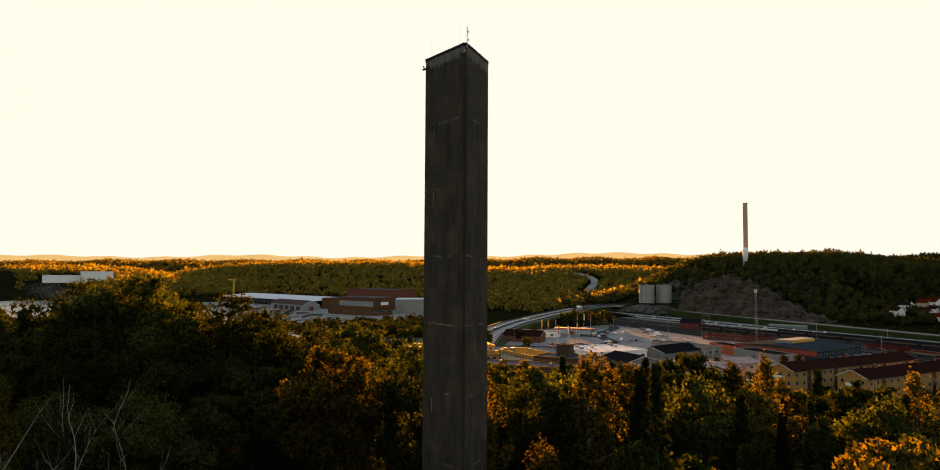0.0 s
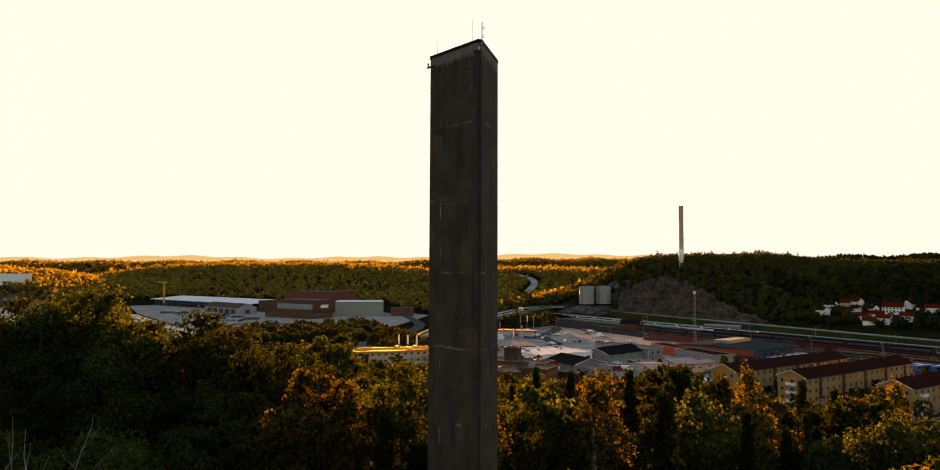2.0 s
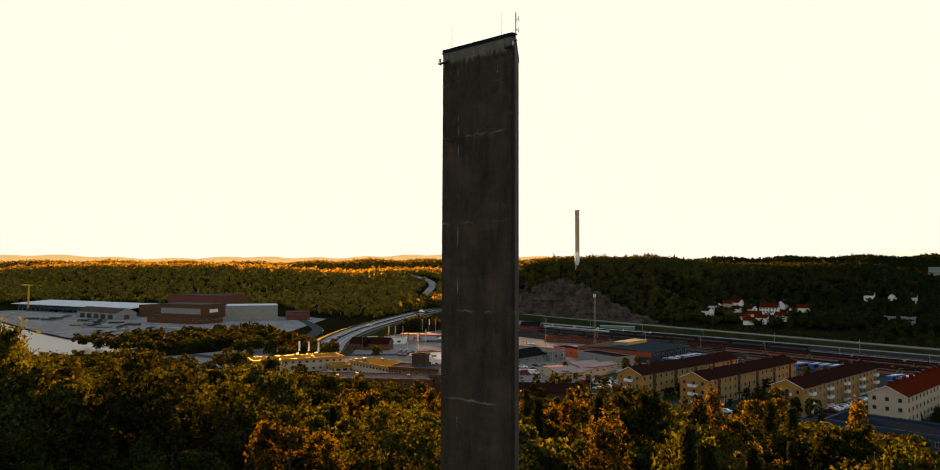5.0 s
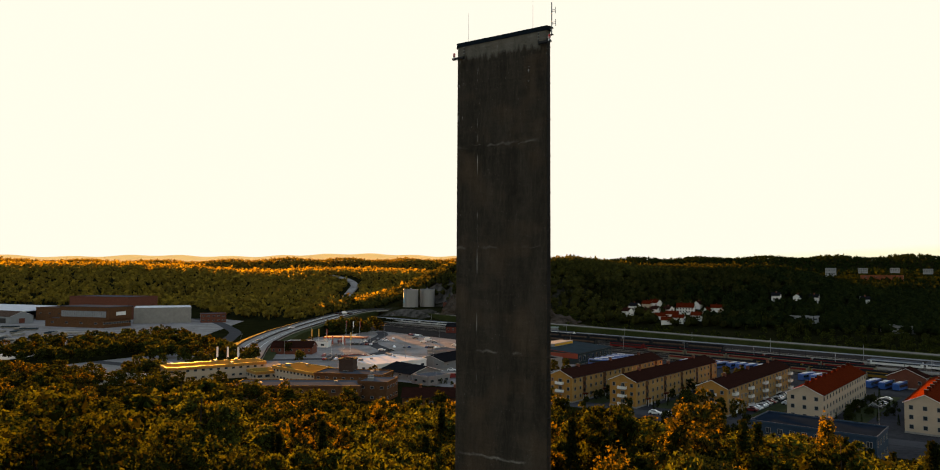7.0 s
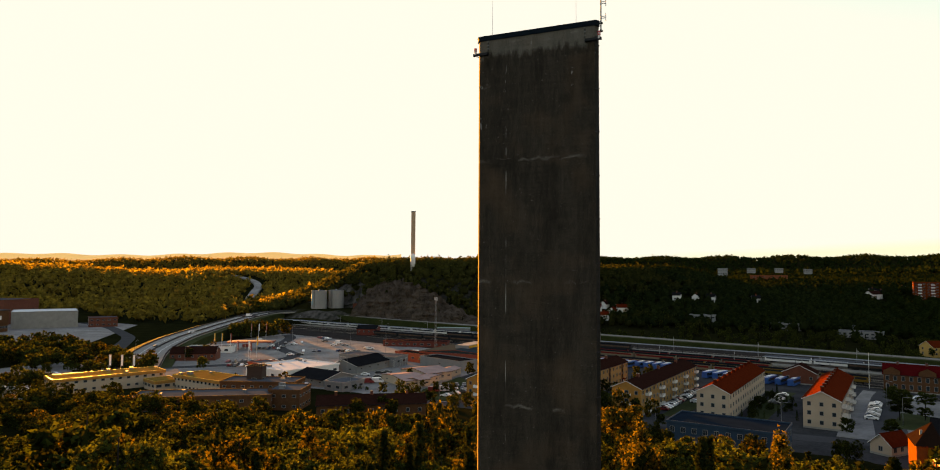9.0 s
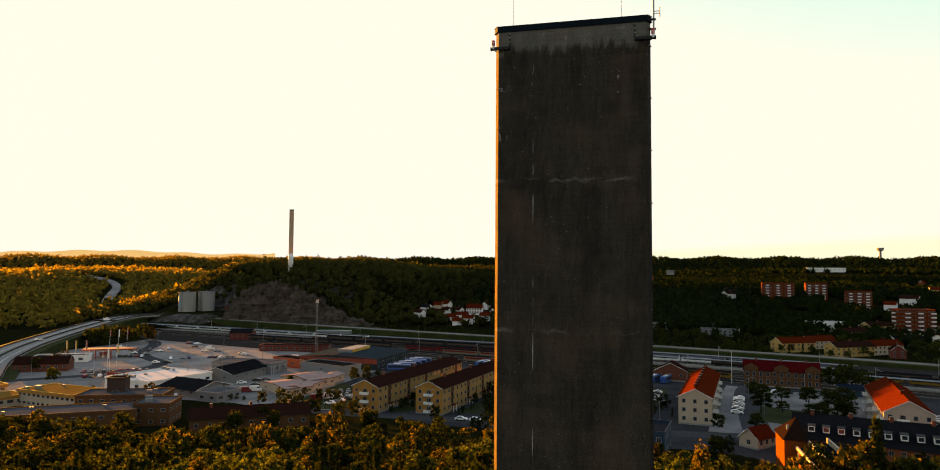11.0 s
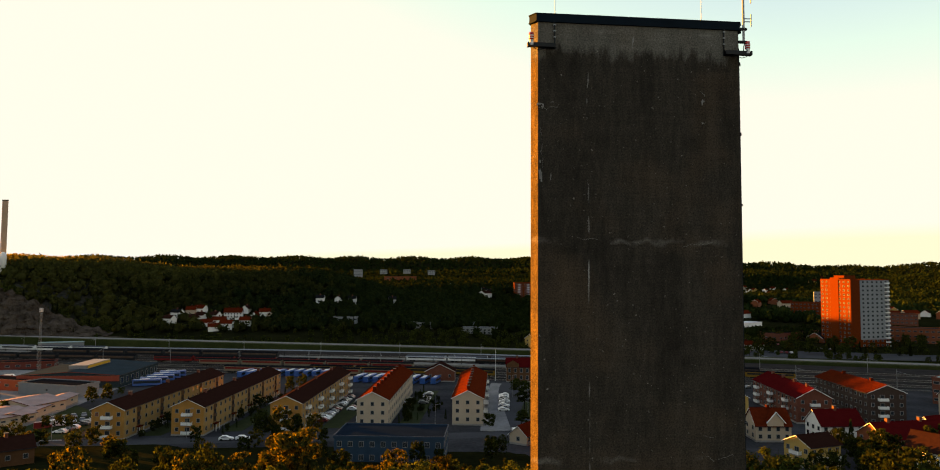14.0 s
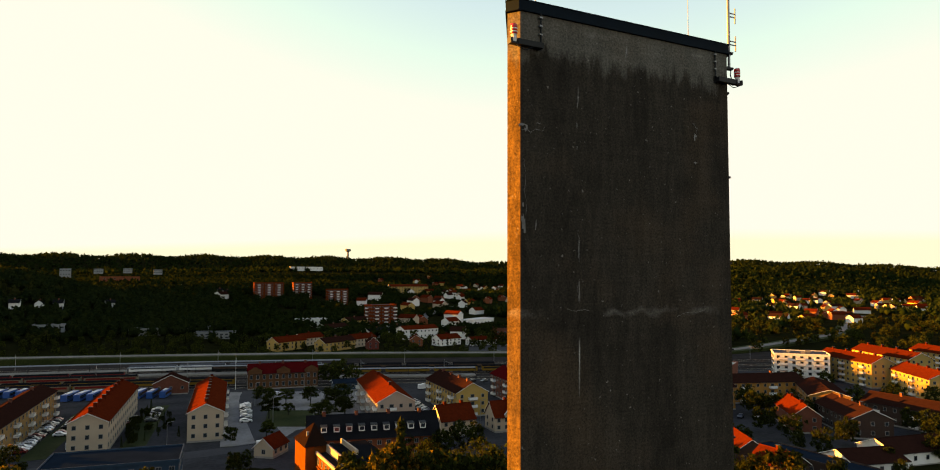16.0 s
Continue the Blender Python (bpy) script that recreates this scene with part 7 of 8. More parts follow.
def coach(kind, off, x):
    """A railway coach on its track."""
    (cx, cy), turn = along(off, x)
    body, band, lab = {"red": ("redcoach", "dark", "dark red railway coach"), "cream": ("creamcoach", "redcoach", "cream and red railway coach"), "yellow": ("yellowcoach", "dark", "yellow and black railway wagon"), "white": ("white", "glass", "white railway coach with a dark window band"), "dark": ("dark", "rusty", "dark goods wagon")}[kind]
    t = thing("railway_coach", pose(cx, cy, 0.2, 0, 0, -turn), lab + " standing in the yard", "train", "trains in the yard")

    def shell():
        m = Mesh()
        prof = [(-1.45, 0.9), (1.45, 0.9), (1.5, 2.2), (1.45, 3.2), (1.1, 3.75), (0.4, 3.95), (-0.4, 3.95), (-1.1, 3.75), (-1.45, 3.2), (-1.5, 2.2)]
        L_ = 11.6
        i0 = len(m.v)
        for yy, sc in ((-L_, 0.93), (-L_ + 0.5, 1), (L_ - 0.5, 1), (L_, 0.93)):
            m.v += [(px * sc, yy, 0.9 + (pz - 0.9) * sc) for px, pz in prof]
        k = len(prof)
        for r in range(3):
            for j in range(k):
                m.f.append((i0 + r * k + j, i0 + r * k + (j + 1) % k, i0 + (r + 1) * k + (j + 1) % k, i0 + (r + 1) * k + j))
                m.m.append(1 if 3 <= j <= 7 else 0)
        m.f += [tuple(i0 + j for j in reversed(range(k))), tuple(i0 + 3 * k + j for j in range(k))]
        m.m += [0, 0]
        return m.make("body", body, "felt" if kind != "white" else "felt_grey")
    part("body", cached(("coach", kind), shell), t)
    part("window_band", cached(("coachband", kind), lambda: Mesh().box(-1.53, -10.8, 2.0, -1.46, 10.8, 2.9).box(1.46, -10.8, 2.0, 1.53, 10.8, 2.9).make("window_band", band)), t)
    bogie = cached("bogie", lambda: Mesh().box(-1.1, -1.6, 0.3, 1.1, 1.6, 0.9).tube((-0.85, -1, 0.42), (0.85, -1, 0.42), 0.42, n=12).tube((-0.85, 1, 0.42), (0.85, 1, 0.42), 0.42, n=12).make("bogie", "dark"))
    for yy in (-8, 8):
        part("bogie", bogie, t, at=pose(0, yy, 0))


for kind, off, xs in (("white", 20, range(-390, -180, 24)), ("dark", 34, range(-200, -60, 24)), ("white", 34, range(20, 110, 24)), ("red", 58, range(-120, 10, 24)), ("cream", 68, range(-88, 30, 24)),
                      ("cream", 92, range(-62, 20, 24)), ("yellow", 84, range(-20, 60, 24)), ("dark", 40, range(60, 200, 24)), ("yellow", 52, range(120, 200, 24)), ("dark", 58, range(-250, -150, 24))):
    for x in xs:
        coach(kind, off, x)


def ribbon(pts, half, z0, z1):
    """A long flat body that follows points, all in one piece."""
    m, n = Mesh(), len(pts)
    for i, (px, py) in enumerate(pts):
        d = Vector((*pts[min(i + 1, n - 1)], 0)) - Vector((*pts[max(i - 1, 0)], 0))
        s = Vector((-d.y, d.x, 0)).normalized() * half
        m.v += [(px + s.x, py + s.y, z1), (px - s.x, py - s.y, z1), (px - s.x, py - s.y, z0), (px + s.x, py + s.y, z0)]
    m.f = [(4 * i + k, 4 * i + 4 + k, 4 * i + 4 + (k + 1) % 4, 4 * i + (k + 1) % 4) for i in range(n - 1) for k in range(4)] + [(0, 1, 2, 3), (4 * n - 1, 4 * n - 2, 4 * n - 3, 4 * n - 4)]
    m.m = [0] * len(m.f)
    return m


def canopy(off, x0, x1, roof="paleblock"):
    """A long platform with its roof on posts."""
    n = max(4, int((x1 - x0) / 14))
    pts = track(off, x0, x1, n)
    t = thing("platform_canopy", pose(0, 0, 0), "long railway platform under a narrow pale roof", "platform")
    part("roof", ribbon(pts, 1.7, 4.15, 4.4).make("roof", roof), t), part("platform", ribbon(pts, 3.25, 0, 0.7).make("platform", "concrete"), t)
    post = cached("canopy_post", lambda: Mesh().tube((0, 0, 0.6), (0, 0, 4.2), 0.14, n=6).make("post", "dark"))
    for px, py in pts:
        part("post", post, t, at=Matrix.Translation((px, py, 0)))


canopy(26, -415, -235)
canopy(27, -180, 115)
canopy(45, 10, 105)
canopy(63, 110, 175)
bp = thing("platform_hall", pose(-228, 472, 0, 0, 0, 14), "low grey platform hall beside the tracks", "building")
part("hall", Mesh().box(-13, -2.5, 0, 13, 2.5, 4.6).make("hall", "grey"), bp)
part("roof", Mesh().box(-13.4, -2.9, 4.6, 13.4, 2.9, 4.9).make("roof", "felt_green"), bp)


def gantry(x):
    (cx, cy), turn = along(14, x)
    t = thing("catenary_mast", pose(cx, cy + 4, 0), "slim steel catenary mast with a bracket arm", "mast", "catenary masts of the yard")
    part("post", cached("cat_post", lambda: Mesh().tube((0, 0, -3), (0, 0, 8.5), 0.16, 0.1, 6).make("post", "steel")), t)
    part("arm", cached("cat_arm", lambda: Mesh().tube((0, 0, 7.6), (0.6, -7, 7.2), 0.06, n=5).tube((0, 0, 6.6), (0.4, -5, 7.2), 0.05, n=5).make("arm", "steel")), t)


for k in range(16):
    gantry(-400 + k * 50)
for k in range(13):
    (cx, cy), turn = along(62, -200 + k * 40)
    t = thing("catenary_mast", pose(cx, cy, 0), "slim steel catenary mast with a bracket arm", "mast", "catenary masts of the yard")
    part("post", _cache["cat_post"], t), part("arm", _cache["cat_arm"], t)


def lattice_mast(x, y, h, w=1.1):
    t = thing("lattice_mast", pose(x, y, 0), "tall steel lattice radio mast beside the railway", "mast")
    n = int(h / 2.2)
    legs = [(-w / 2, -w / 2), (w / 2, -w / 2), (w / 2, w / 2), (-w / 2, w / 2)]
    for lx, ly in legs:
        part("leg", Mesh().tube((lx, ly, 0), (lx * 0.6, ly * 0.6, h), 0.05, n=4).make("leg", "steel"), t)
    b = Mesh()
    for k in range(n):
        z0, z1 = h * k / n, h * (k + 1) / n
        f0, f1 = 1 - 0.4 * k / n, 1 - 0.4 * (k + 1) / n
        for i in range(4):
            p, q = legs[i], legs[(i + 1) % 4]
            b.tube((p[0] * f0, p[1] * f0, z0), (q[0] * f1, q[1] * f1, z1), 0.02, n=4)
    part("bracing", b.make("bracing", "steel"), t)
    for k in range(3):
        a = k * 2.1
        part("antenna_panel", Mesh().box(math.cos(a) * 0.7 - 0.12, math.sin(a) * 0.7 - 0.12, h - 2, math.cos(a) * 0.7 + 0.12, math.sin(a) * 0.7 + 0.12, h).make("antenna_panel", "white"), t)


lattice_mast(-179, 344, 34)


def light_pole(x, y, h, z=0.0, group="street lamps"):
    t = thing("street_lamp", pose(x, y, z), "slim grey street lamp on a tall pole", "street lamp", group)
    part("pole", cached(("lpole", h), lambda: Mesh().tube((0, 0, -1), (0, 0, h), 0.11, 0.06, 6).tube((0, 0, h), (1.4, 0, h + 0.25), 0.05, n=5).make("pole", "steel")), t)
    part("head", cached(("lhead", h), lambda: Mesh().box(1.1, -0.16, h + 0.15, 1.9, 0.16, h + 0.32).make("head", "grey")), t)


for lx, ly, lh in ((-195, 250, 16), (-160, 224, 16), (-205, 330, 18), (-240, 345, 12), (-150, 212, 9), (-110, 212, 9), (-70, 212, 9), (-30, 212, 9), (8, 213, 9), (44, 240, 9), (44, 275, 9), (70, 300, 8), (-260, 300, 12), (-290, 350, 12), (95, 215, 8), (110, 208, 8), (-320, 252, 10), (-345, 320, 10), (-270, 240, 10)):
    light_pole(lx, ly, lh)


def flag_pole(x, y, colour, z=0.0):
    t = thing("flag", pose(x, y, z), "tall white pole with a " + {"orangepaint": "red", "yellowpaint": "yellow", "white": "white", "blue": "blue"}[colour] + " banner", "flag", "banners by the shops")
    part("pole", cached("fpole", lambda: Mesh().tube((0, 0, 0), (0, 0, 12), 0.09, 0.05, 6).make("pole", "white")), t)

    def cloth():
        m = Mesh()
        for k in range(3):
            y0, y1 = 0.35 * k, 0.35 * (k + 1)
            m.quad([(0.12 * math.sin(k), y0, 7.2 - 0.1 * k), (0.12 * math.sin(k + 1), y1, 7.2 - 0.1 * (k + 1)), (0.12 * math.sin(k + 1.4), y1, 11.8 - 0.05 * k), (0.12 * math.sin(k + 0.4), y0, 11.8)])
        return m.make("cloth", colour)
    part("cloth", cached(("cloth", colour), cloth), t)


for fx, fy, fc in ((-262, 190, "white"), (-257, 192, "white"), (-252, 194, "white"), (-296, 292, "yellowpaint"), (-291, 294, "orangepaint"), (-300, 290, "yellowpaint"), (-330, 355, "orangepaint"), (-326, 358, "white"), (-322, 361, "orangepaint"), (-256, 262, "orangepaint"), (-251, 265, "white"), (-247, 262, "orangepaint"), (-263, 285, "yellowpaint")):
    flag_pole(fx, fy, fc)
pf = thing("station_flagpole", pose(43, 318, 0), "white flagpole beside the station", "flagpole")
part("pole", Mesh().tube((0, 0, 0), (0, 0, 15), 0.12, 0.06, 8).make("pole", "white"), pf)
part("knob", Mesh().turned([(0.0, 15), (0.16, 15.1), (0.0, 15.3)], 8).make("knob", "yellowpaint"), pf)

# ---------------------------------------------------------------- vehicles
CAR_COLOURS = {"white": (0.75, 0.75, 0.74), "silver": (0.42, 0.43, 0.44), "grey": (0.16, 0.165, 0.17), "black": (0.02, 0.02, 0.022), "red": (0.36, 0.02, 0.02), "blue": (0.03, 0.07, 0.22)}
for k_, v_ in CAR_COLOURS.items():
    M["car_" + k_] = mat("car_paint_" + k_, v_, 0.3, 0.05, 3.0, 0.0, metal=0.2, spec=0.6)


def loft(prof, half, m=0, mb=None):
    """A side outline stretched across, narrower above the belt."""
    mb = mb or Mesh()
    i, k = len(mb.v), len(prof)
    for sg in (-1, 1):
        mb.v += [(sg * half * w, y, z) for y, z, w in prof]
    mb.f += [tuple(i + j for j in range(k)), tuple(i + k + j for j in reversed(range(k)))]
    mb.f += [(i + j, i + k + j, i + k + (j + 1) % k, i + (j + 1) % k) for j in range(k)]
    mb.m += [m] * (k + 2)
    return mb


def car_parts(colour, van=False):
    def build():
        if van:
            b = loft([(-2.5, 0.35, 1), (-2.5, 2.1, 0.92), (-2.3, 2.3, 0.88), (1.2, 2.3, 0.88), (1.9, 1.35, 0.94), (2.6, 1.05, 0.95), (2.65, 0.35, 1)], 0.97)
            g = loft([(0.6, 1.45, 0.955), (0.6, 2.0, 0.93), (1.25, 2.0, 0.93), (1.8, 1.42, 0.955)], 0.985)
        else:
            b = loft([(-2.15, 0.32, 1), (-2.2, 0.75, 1), (-2.1, 0.95, 0.97), (-1.2, 1.0, 0.97), (0.9, 0.98, 0.97), (2.0, 0.8, 0.95), (2.2, 0.6, 0.97), (2.15, 0.3, 1)], 0.88)
            b = loft([(-1.75, 0.98, 0.94), (-1.3, 1.42, 0.78), (0.1, 1.45, 0.78), (0.95, 0.97, 0.93)], 0.88, 0, b)
            g = loft([(-1.5, 1.03, 0.945), (-1.2, 1.36, 0.81), (0.05, 1.38, 0.81), (0.75, 1.02, 0.945)], 0.9)
        return b.make("body", "car_" + colour), g.make("window_glass", "glass")
    return cached(("car", colour, van), build)


def wheel_mesh():
    return cached("wheel", lambda: (Mesh().tube((-0.1, 0, 0), (0.1, 0, 0), 0.32, n=12).make("wheel", "rubber")))


def car(x, y, turn, colour, van=False, z=0.05):
    b, g = car_parts(colour, van)
    key = (colour, van)
    if key in CARS:
        return copy_thing(CARS[key], pose(x, y, z, 0, 0, -turn))
    t = thing("van" if van else "car", pose(x, y, z, 0, 0, -turn), colour + (" delivery van" if van else " car") + " parked on the asphalt", "van" if van else "car", "parked vehicles")
    part("body", b, t), part("window_glass", g, t)
    for wx in (-0.82, 0.82):
        for wy in (-1.35, 1.35):
            part("wheel", wheel_mesh(), t, at=Matrix.Translation((wx, wy, 0.32)))
    CARS[key] = t
    return t


CARS = {}
rnd_c = random.Random(21)
COLS = ("white", "white", "silver", "grey", "grey", "black", "black", "red", "blue")


def car_row(x, y, dx, dy, n, turn, gap=0.12):
    for k in range(n):
        if rnd_c.random() > gap:
            car(x + dx * k + rnd_c.uniform(-0.2, 0.2), y + dy * k + rnd_c.uniform(-0.3, 0.3), turn + rnd_c.choice((0, 180)) + rnd_c.uniform(-3, 3), rnd_c.choice(COLS))


car_row(-30.5, 232, 0.42, 2.8, 17, 98)
car_row(-22, 246, 0.42, 2.8, 12, 98, 0.3)
car_row(36, 246, 0.42, 2.8, 12, 98, 0.05)
car_row(-2, 252, 0.4, 2.8, 8, 98, 0.3)
car_row(6, 262, 0.4, 2.8, 8, 98, 0.3)
car_row(93, 224, 0.4, 2.8, 12, 96, 0.1)
car_row(100, 232, 0.4, 2.8, 9, 96, 0.1)
car_row(57, 296, 5.5, -1, 4, 40, 0.3)
car_row(-112, 222, 0.5, 2.8, 9, 98, 0.1)
car_row(-124, 243, 2.7, 1.6, 7, 150, 0.1)
car_row(-118, 236, 2.7, 1.6, 6, 150, 0.1)
car_row(-196, 214, 2.7, 0.8, 8, 160, 0.3)
car_row(-262, 262, 2.8, 1.5, 10, 150, 0.15)
car_row(-250, 250, 2.8, 1.5, 8, 150, 0.25)
car_row(-256, 318, 2.6, 2.0, 6, 140, 0.4)
car_row(-300, 350, 2.6, 2.4, 6, 140, 0.5)
car_row(-305, 395, 2.7, -0.8, 7, 10, 0.4)
car_row(-226, 388, 2.7, -0.8, 7, 10, 0.2)
car_row(-290, 318, 2.9, 1.1, 5, 150, 0.2)
car_row(-238, 330, 3.0, 0.4, 5, 10, 0.2)
car_row(-212, 268, 2.7, -0.9, 4, 20, 0.1)
car_row(150, 290, 5, -2.4, 8, 70, 0.3)
car_row(164, 270, 5, -2.4, 6, 70, 0.3)
car_row(200, 172, 6, -2, 4, 60, 0.3)
car_row(232, 428, 3.0, -1.2, 9, 20, 0.2)
car_row(262, 470, 3.0, -1.2, 9, 20, 0.3)
car_row(282, 440, 3.0, -1.2, 7, 20, 0.3)
for cx, cy, ct, cc, cv_ in ((-161, 238, 60, "silver", 0), (-157, 236, 60, "red", 1), (-154, 239, 55, "white", 1), (-170, 254, 60, "white", 0), (-168, 263, 60, "black", 0), (-165, 266, 60, "grey", 0), (-162, 252, 60, "grey", 0), (-160, 259, 60, "black", 0), (-190, 340, 80, "white", 1), (-57, 208, 88, "white", 0), (-52, 208, 88, "white", 0), (35, 207, 85, "white", 1), (-92, 222, 90, "red", 0), (-6, 250, 20, "white", 1), (-118, 232, 60, "white", 1), (-121, 229, 60, "red", 1), (120, 282, 70, "white", 1), (-330, 275, 32, "grey", 0), (-360, 330, 25, "white", 0),
                           (-295, 335, 70, "white", 0), (-302, 343, 75, "grey", 0), (-284, 333, 20, "silver", 0), (-287, 348, 70, "white", 0), (-252, 301, 65, "white", 0), (-247, 304, 72, "black", 0), (-281, 374, 30, "grey", 0), (-260, 355, 60, "white", 0), (-264, 366, 15, "white", 1), (-253, 358, 62, "silver", 0),
                           (-231, 350, 60, "white", 0), (-227, 348, 62, "white", 0), (-307, 349, 75, "black", 0), (-291, 353, 20, "red", 0), (-304, 322, 20, "red", 1), (-321, 354, 15, "white", 1),
                             (-226, 372, 60, "white", 1), (-220, 378, 60, "white", 1), (-214, 384, 60, "white", 1), (-16, 230, 95, "white", 1), (-300, 192, 80, "white", 0), (-420, 452, 24, "white", 1)):
    car(cx, cy, ct, cc, bool(cv_), 0.1 if cx > -325 else {-330: 3.4, -360: 6.4, -420: 9.1}[cx])


def bus(x, y, turn, colour="blue"):
    if colour in BUSES:
        return copy_thing(BUSES[colour], pose(x, y, 0.05, 0, 0, -turn))
    t = thing("bus", pose(x, y, 0.05, 0, 0, -turn), colour + " town bus parked in a row", "bus", "parked buses")
    part("body", loft([(-6, 0.35, 1), (-6, 2.7, 0.97), (-5.8, 3.05, 0.92), (5.7, 3.05, 0.92), (6, 2.6, 0.96), (6.05, 0.35, 1)], 1.27).make("body", {"blue": "blue", "yellow": "yellowpaint", "white": "white"}[colour]), t)
    part("window_band", loft([(-5.5, 1.35, 1), (-5.5, 2.45, 0.985), (5.6, 2.45, 0.985), (5.8, 1.35, 1)], 1.285).make("window_band", "glass"), t)
    part("roof_unit", Mesh().box(-0.7, -3, 3.05, 0.7, 1, 3.3).make("roof_unit", "white"), t)
    for wx in (-1.1, 1.1):
        for wy in (-3.6, 3.4):
            part("wheel", cached("buswheel", lambda: Mesh().tube((-0.15, 0, 0), (0.15, 0, 0), 0.5, n=12).make("wheel", "rubber")), t, at=Matrix.Translation((wx, wy, 0.5)))
    BUSES[colour] = t
    return t


BUSES = {}
for k in range(5):
    bus(-118 + k * 0.6, 315 + k * 7, 80)
for k in range(5):
    bus(-80 + k * 4.2, 342 - k * 0.6, 20), bus(-57 + k * 4.4, 343 - k * 0.5, 20)
for k in range(4):
    bus(-22 + k * 4.6, 322 - k * 0.8, 20)
for k in range(3):
    bus(4 + k * 5, 316 - k, 18)
bus(-148, 372, 78, "yellow"), bus(-152, 367, 78, "blue"), bus(-160, 362, 78, "white"), bus(-6, 316, 10, "white")

# ---------------------------------------------------------------- bridge piers and trees of the town
pier = Mesh().tube((0, 0, -2), (0, 0, 8.4), 0.7, n=10).make("bridge_pier", "concrete")
for px, py, pz in ((-350, 310, 5), (-385, 380, 7), (-405, 420, 8), (-430, 470, 8.6), (-452, 520, 8.6), (-475, 570, 8.6)):
    for sd in (-4, 4):
        o = structure("bridge_pier", pier, "round concrete pier of the motorway bridge", "bridge pier")
        o.matrix_basis = Matrix.Translation((px + sd, py - sd * 0.4, pz - 9.0))
STREET = []
rs = random.Random(31)
for (x, y, h) in ((60, 262, 9), (52, 252, 8), (56, 246, 9), (66, 258, 10), (72, 272, 8), (47, 262, 7), (62, 286, 7), (84, 310, 11), (90, 314, 12), (78, 316, 10), (95, 308, 11), (26, 214, 7), (28, 217, 7), (-122, 268, 9), (-118, 271, 9), (-119, 288, 4), (-118, 225.5, 6), (-115, 227, 6), (-111, 226, 6),
                  (-134.5, 225, 5), (-134.5, 211.5, 6.5), (-153, 219.5, 2.5), (-146, 218, 2.5), (-150, 218.8, 2.2), (-115.6, 210, 4), (-128.5, 233, 4.5), (-46, 206, 10), (-40, 204, 11), (-36, 208, 8), (-30, 205, 9), (-10, 245, 6), (-66, 232, 6), (-62, 245, 6), (-58, 258, 6), (-88, 232, 6), (-84, 248, 6), (-50, 290, 8), (-46, 296, 8), (125, 162, 10), (130, 168, 11), (120, 172, 9),
                  (146, 168, 11), (154, 172, 10), (160, 166, 12), (170, 176, 10), (176, 168, 11), (118, 156, 9), (92, 178, 9), (84, 172, 10), (76, 168, 11), (68, 160, 10), (60, 158, 11), (52, 152, 10), (100, 150, 10), (110, 142, 11), (184, 150, 10), (186, 182, 9), (212, 172, 9), (232, 174, 9), (246, 172, 10), (194, 128, 9), (176, 122, 10),
                  (-205, 206, 6), (-200, 216, 6), (-182, 210, 7), (-176, 214, 6), (-145, 252, 6), (-258, 240, 7), (-250, 232, 7), (-330, 380, 13), (-338, 376, 14), (-334, 390, 14), (-326, 388, 12), (-344, 388, 12), (-310, 300, 7), (-296, 280, 7), (-286, 258, 8)):
    STREET.append((rs.choice(("broad", "broad", "gold", "oak")), x, y, 0.0, h * rs.uniform(0.9, 1.1)))
for x, y, h in ((-348, 368, 13), (-353, 373, 14), (-343, 373, 13), (-350, 362, 11), (-357, 367, 12), (-340, 365, 9), (-346, 378, 12)):
    STREET.append(("oak", x, y, 0.0, h))
for k in range(26):
    u, s = rs.random(), rs.uniform(-6, 30)
    x, y = -452 - 105 * u + s * 0.68, 500 + 98 * u - s * 0.73 + 6
    if off_motorway(np.array([x]), np.array([y]), 13)[0]:
        STREET.append((rs.choice(("broad", "oak", "conifer")), x, y, on_ground(x, y), on_ground(x, y) + rs.uniform(9, 13)))
for k in range(420):          # wooded strip between the water and the motorway
    x, y = rs.uniform(-440, -258), rs.uniform(140, 285)
    if y < -0.34 * (x + 430) + 282 and y > -0.75 * (x + 258) + 140 - 999 * (x < -345) and not (abs(y - 178) < 9 and x > -345) and y > 150:
        STREET.append((rs.choice(("broad", "oak", "broad", "gold")), x, y, 0.0, rs.uniform(6, 10)))
for k in range(190):
    x = rs.uniform(-330, 330)
    y = float(np.interp(x, RAIL_X, RAIL_Y)) + rs.uniform(26, 58)
    STREET.append((rs.choice(("broad", "oak", "broad")), x, y, on_ground(x, y), on_ground(x, y) + rs.uniform(3.5, 7)))
for k in range(110):
    x, y = rs.uniform(120, 400), rs.uniform(400, 520)
    if y > float(np.interp(x, RAIL_X, RAIL_Y)) + 60:
        STREET.append((rs.choice(("broad", "oak", "broad", "gold")), x, y, 0.0, rs.uniform(6, 11)))
for x, y, h in ((209, 177, 11), (206, 170, 10), (212, 166, 10), (233, 160, 9), (240, 152, 9), (256, 150, 11), (220, 158, 9), (192, 152, 9), (186, 140, 9), (198, 128, 10), (176, 160, 10), (184, 168, 9), (168, 150, 9), (224, 118, 10), (230, 128, 9), (250, 176, 8),
                (262, 168, 9), (276, 160, 10), (196, 186, 8), (176, 130, 7), (152, 142, 8), (164, 140, 8), (180, 106, 8), (170, 96, 8), (200, 104, 9), (150, 100, 9), (140, 104, 10), (136, 114, 9), (216, 104, 9), (284, 150, 9), (290, 200, 9), (276, 206, 9), (262, 206, 8)):
    STREET.append((rs.choice(("broad", "oak", "oak", "gold")), x, y, 0.0, h * rs.uniform(0.9, 1.1)))
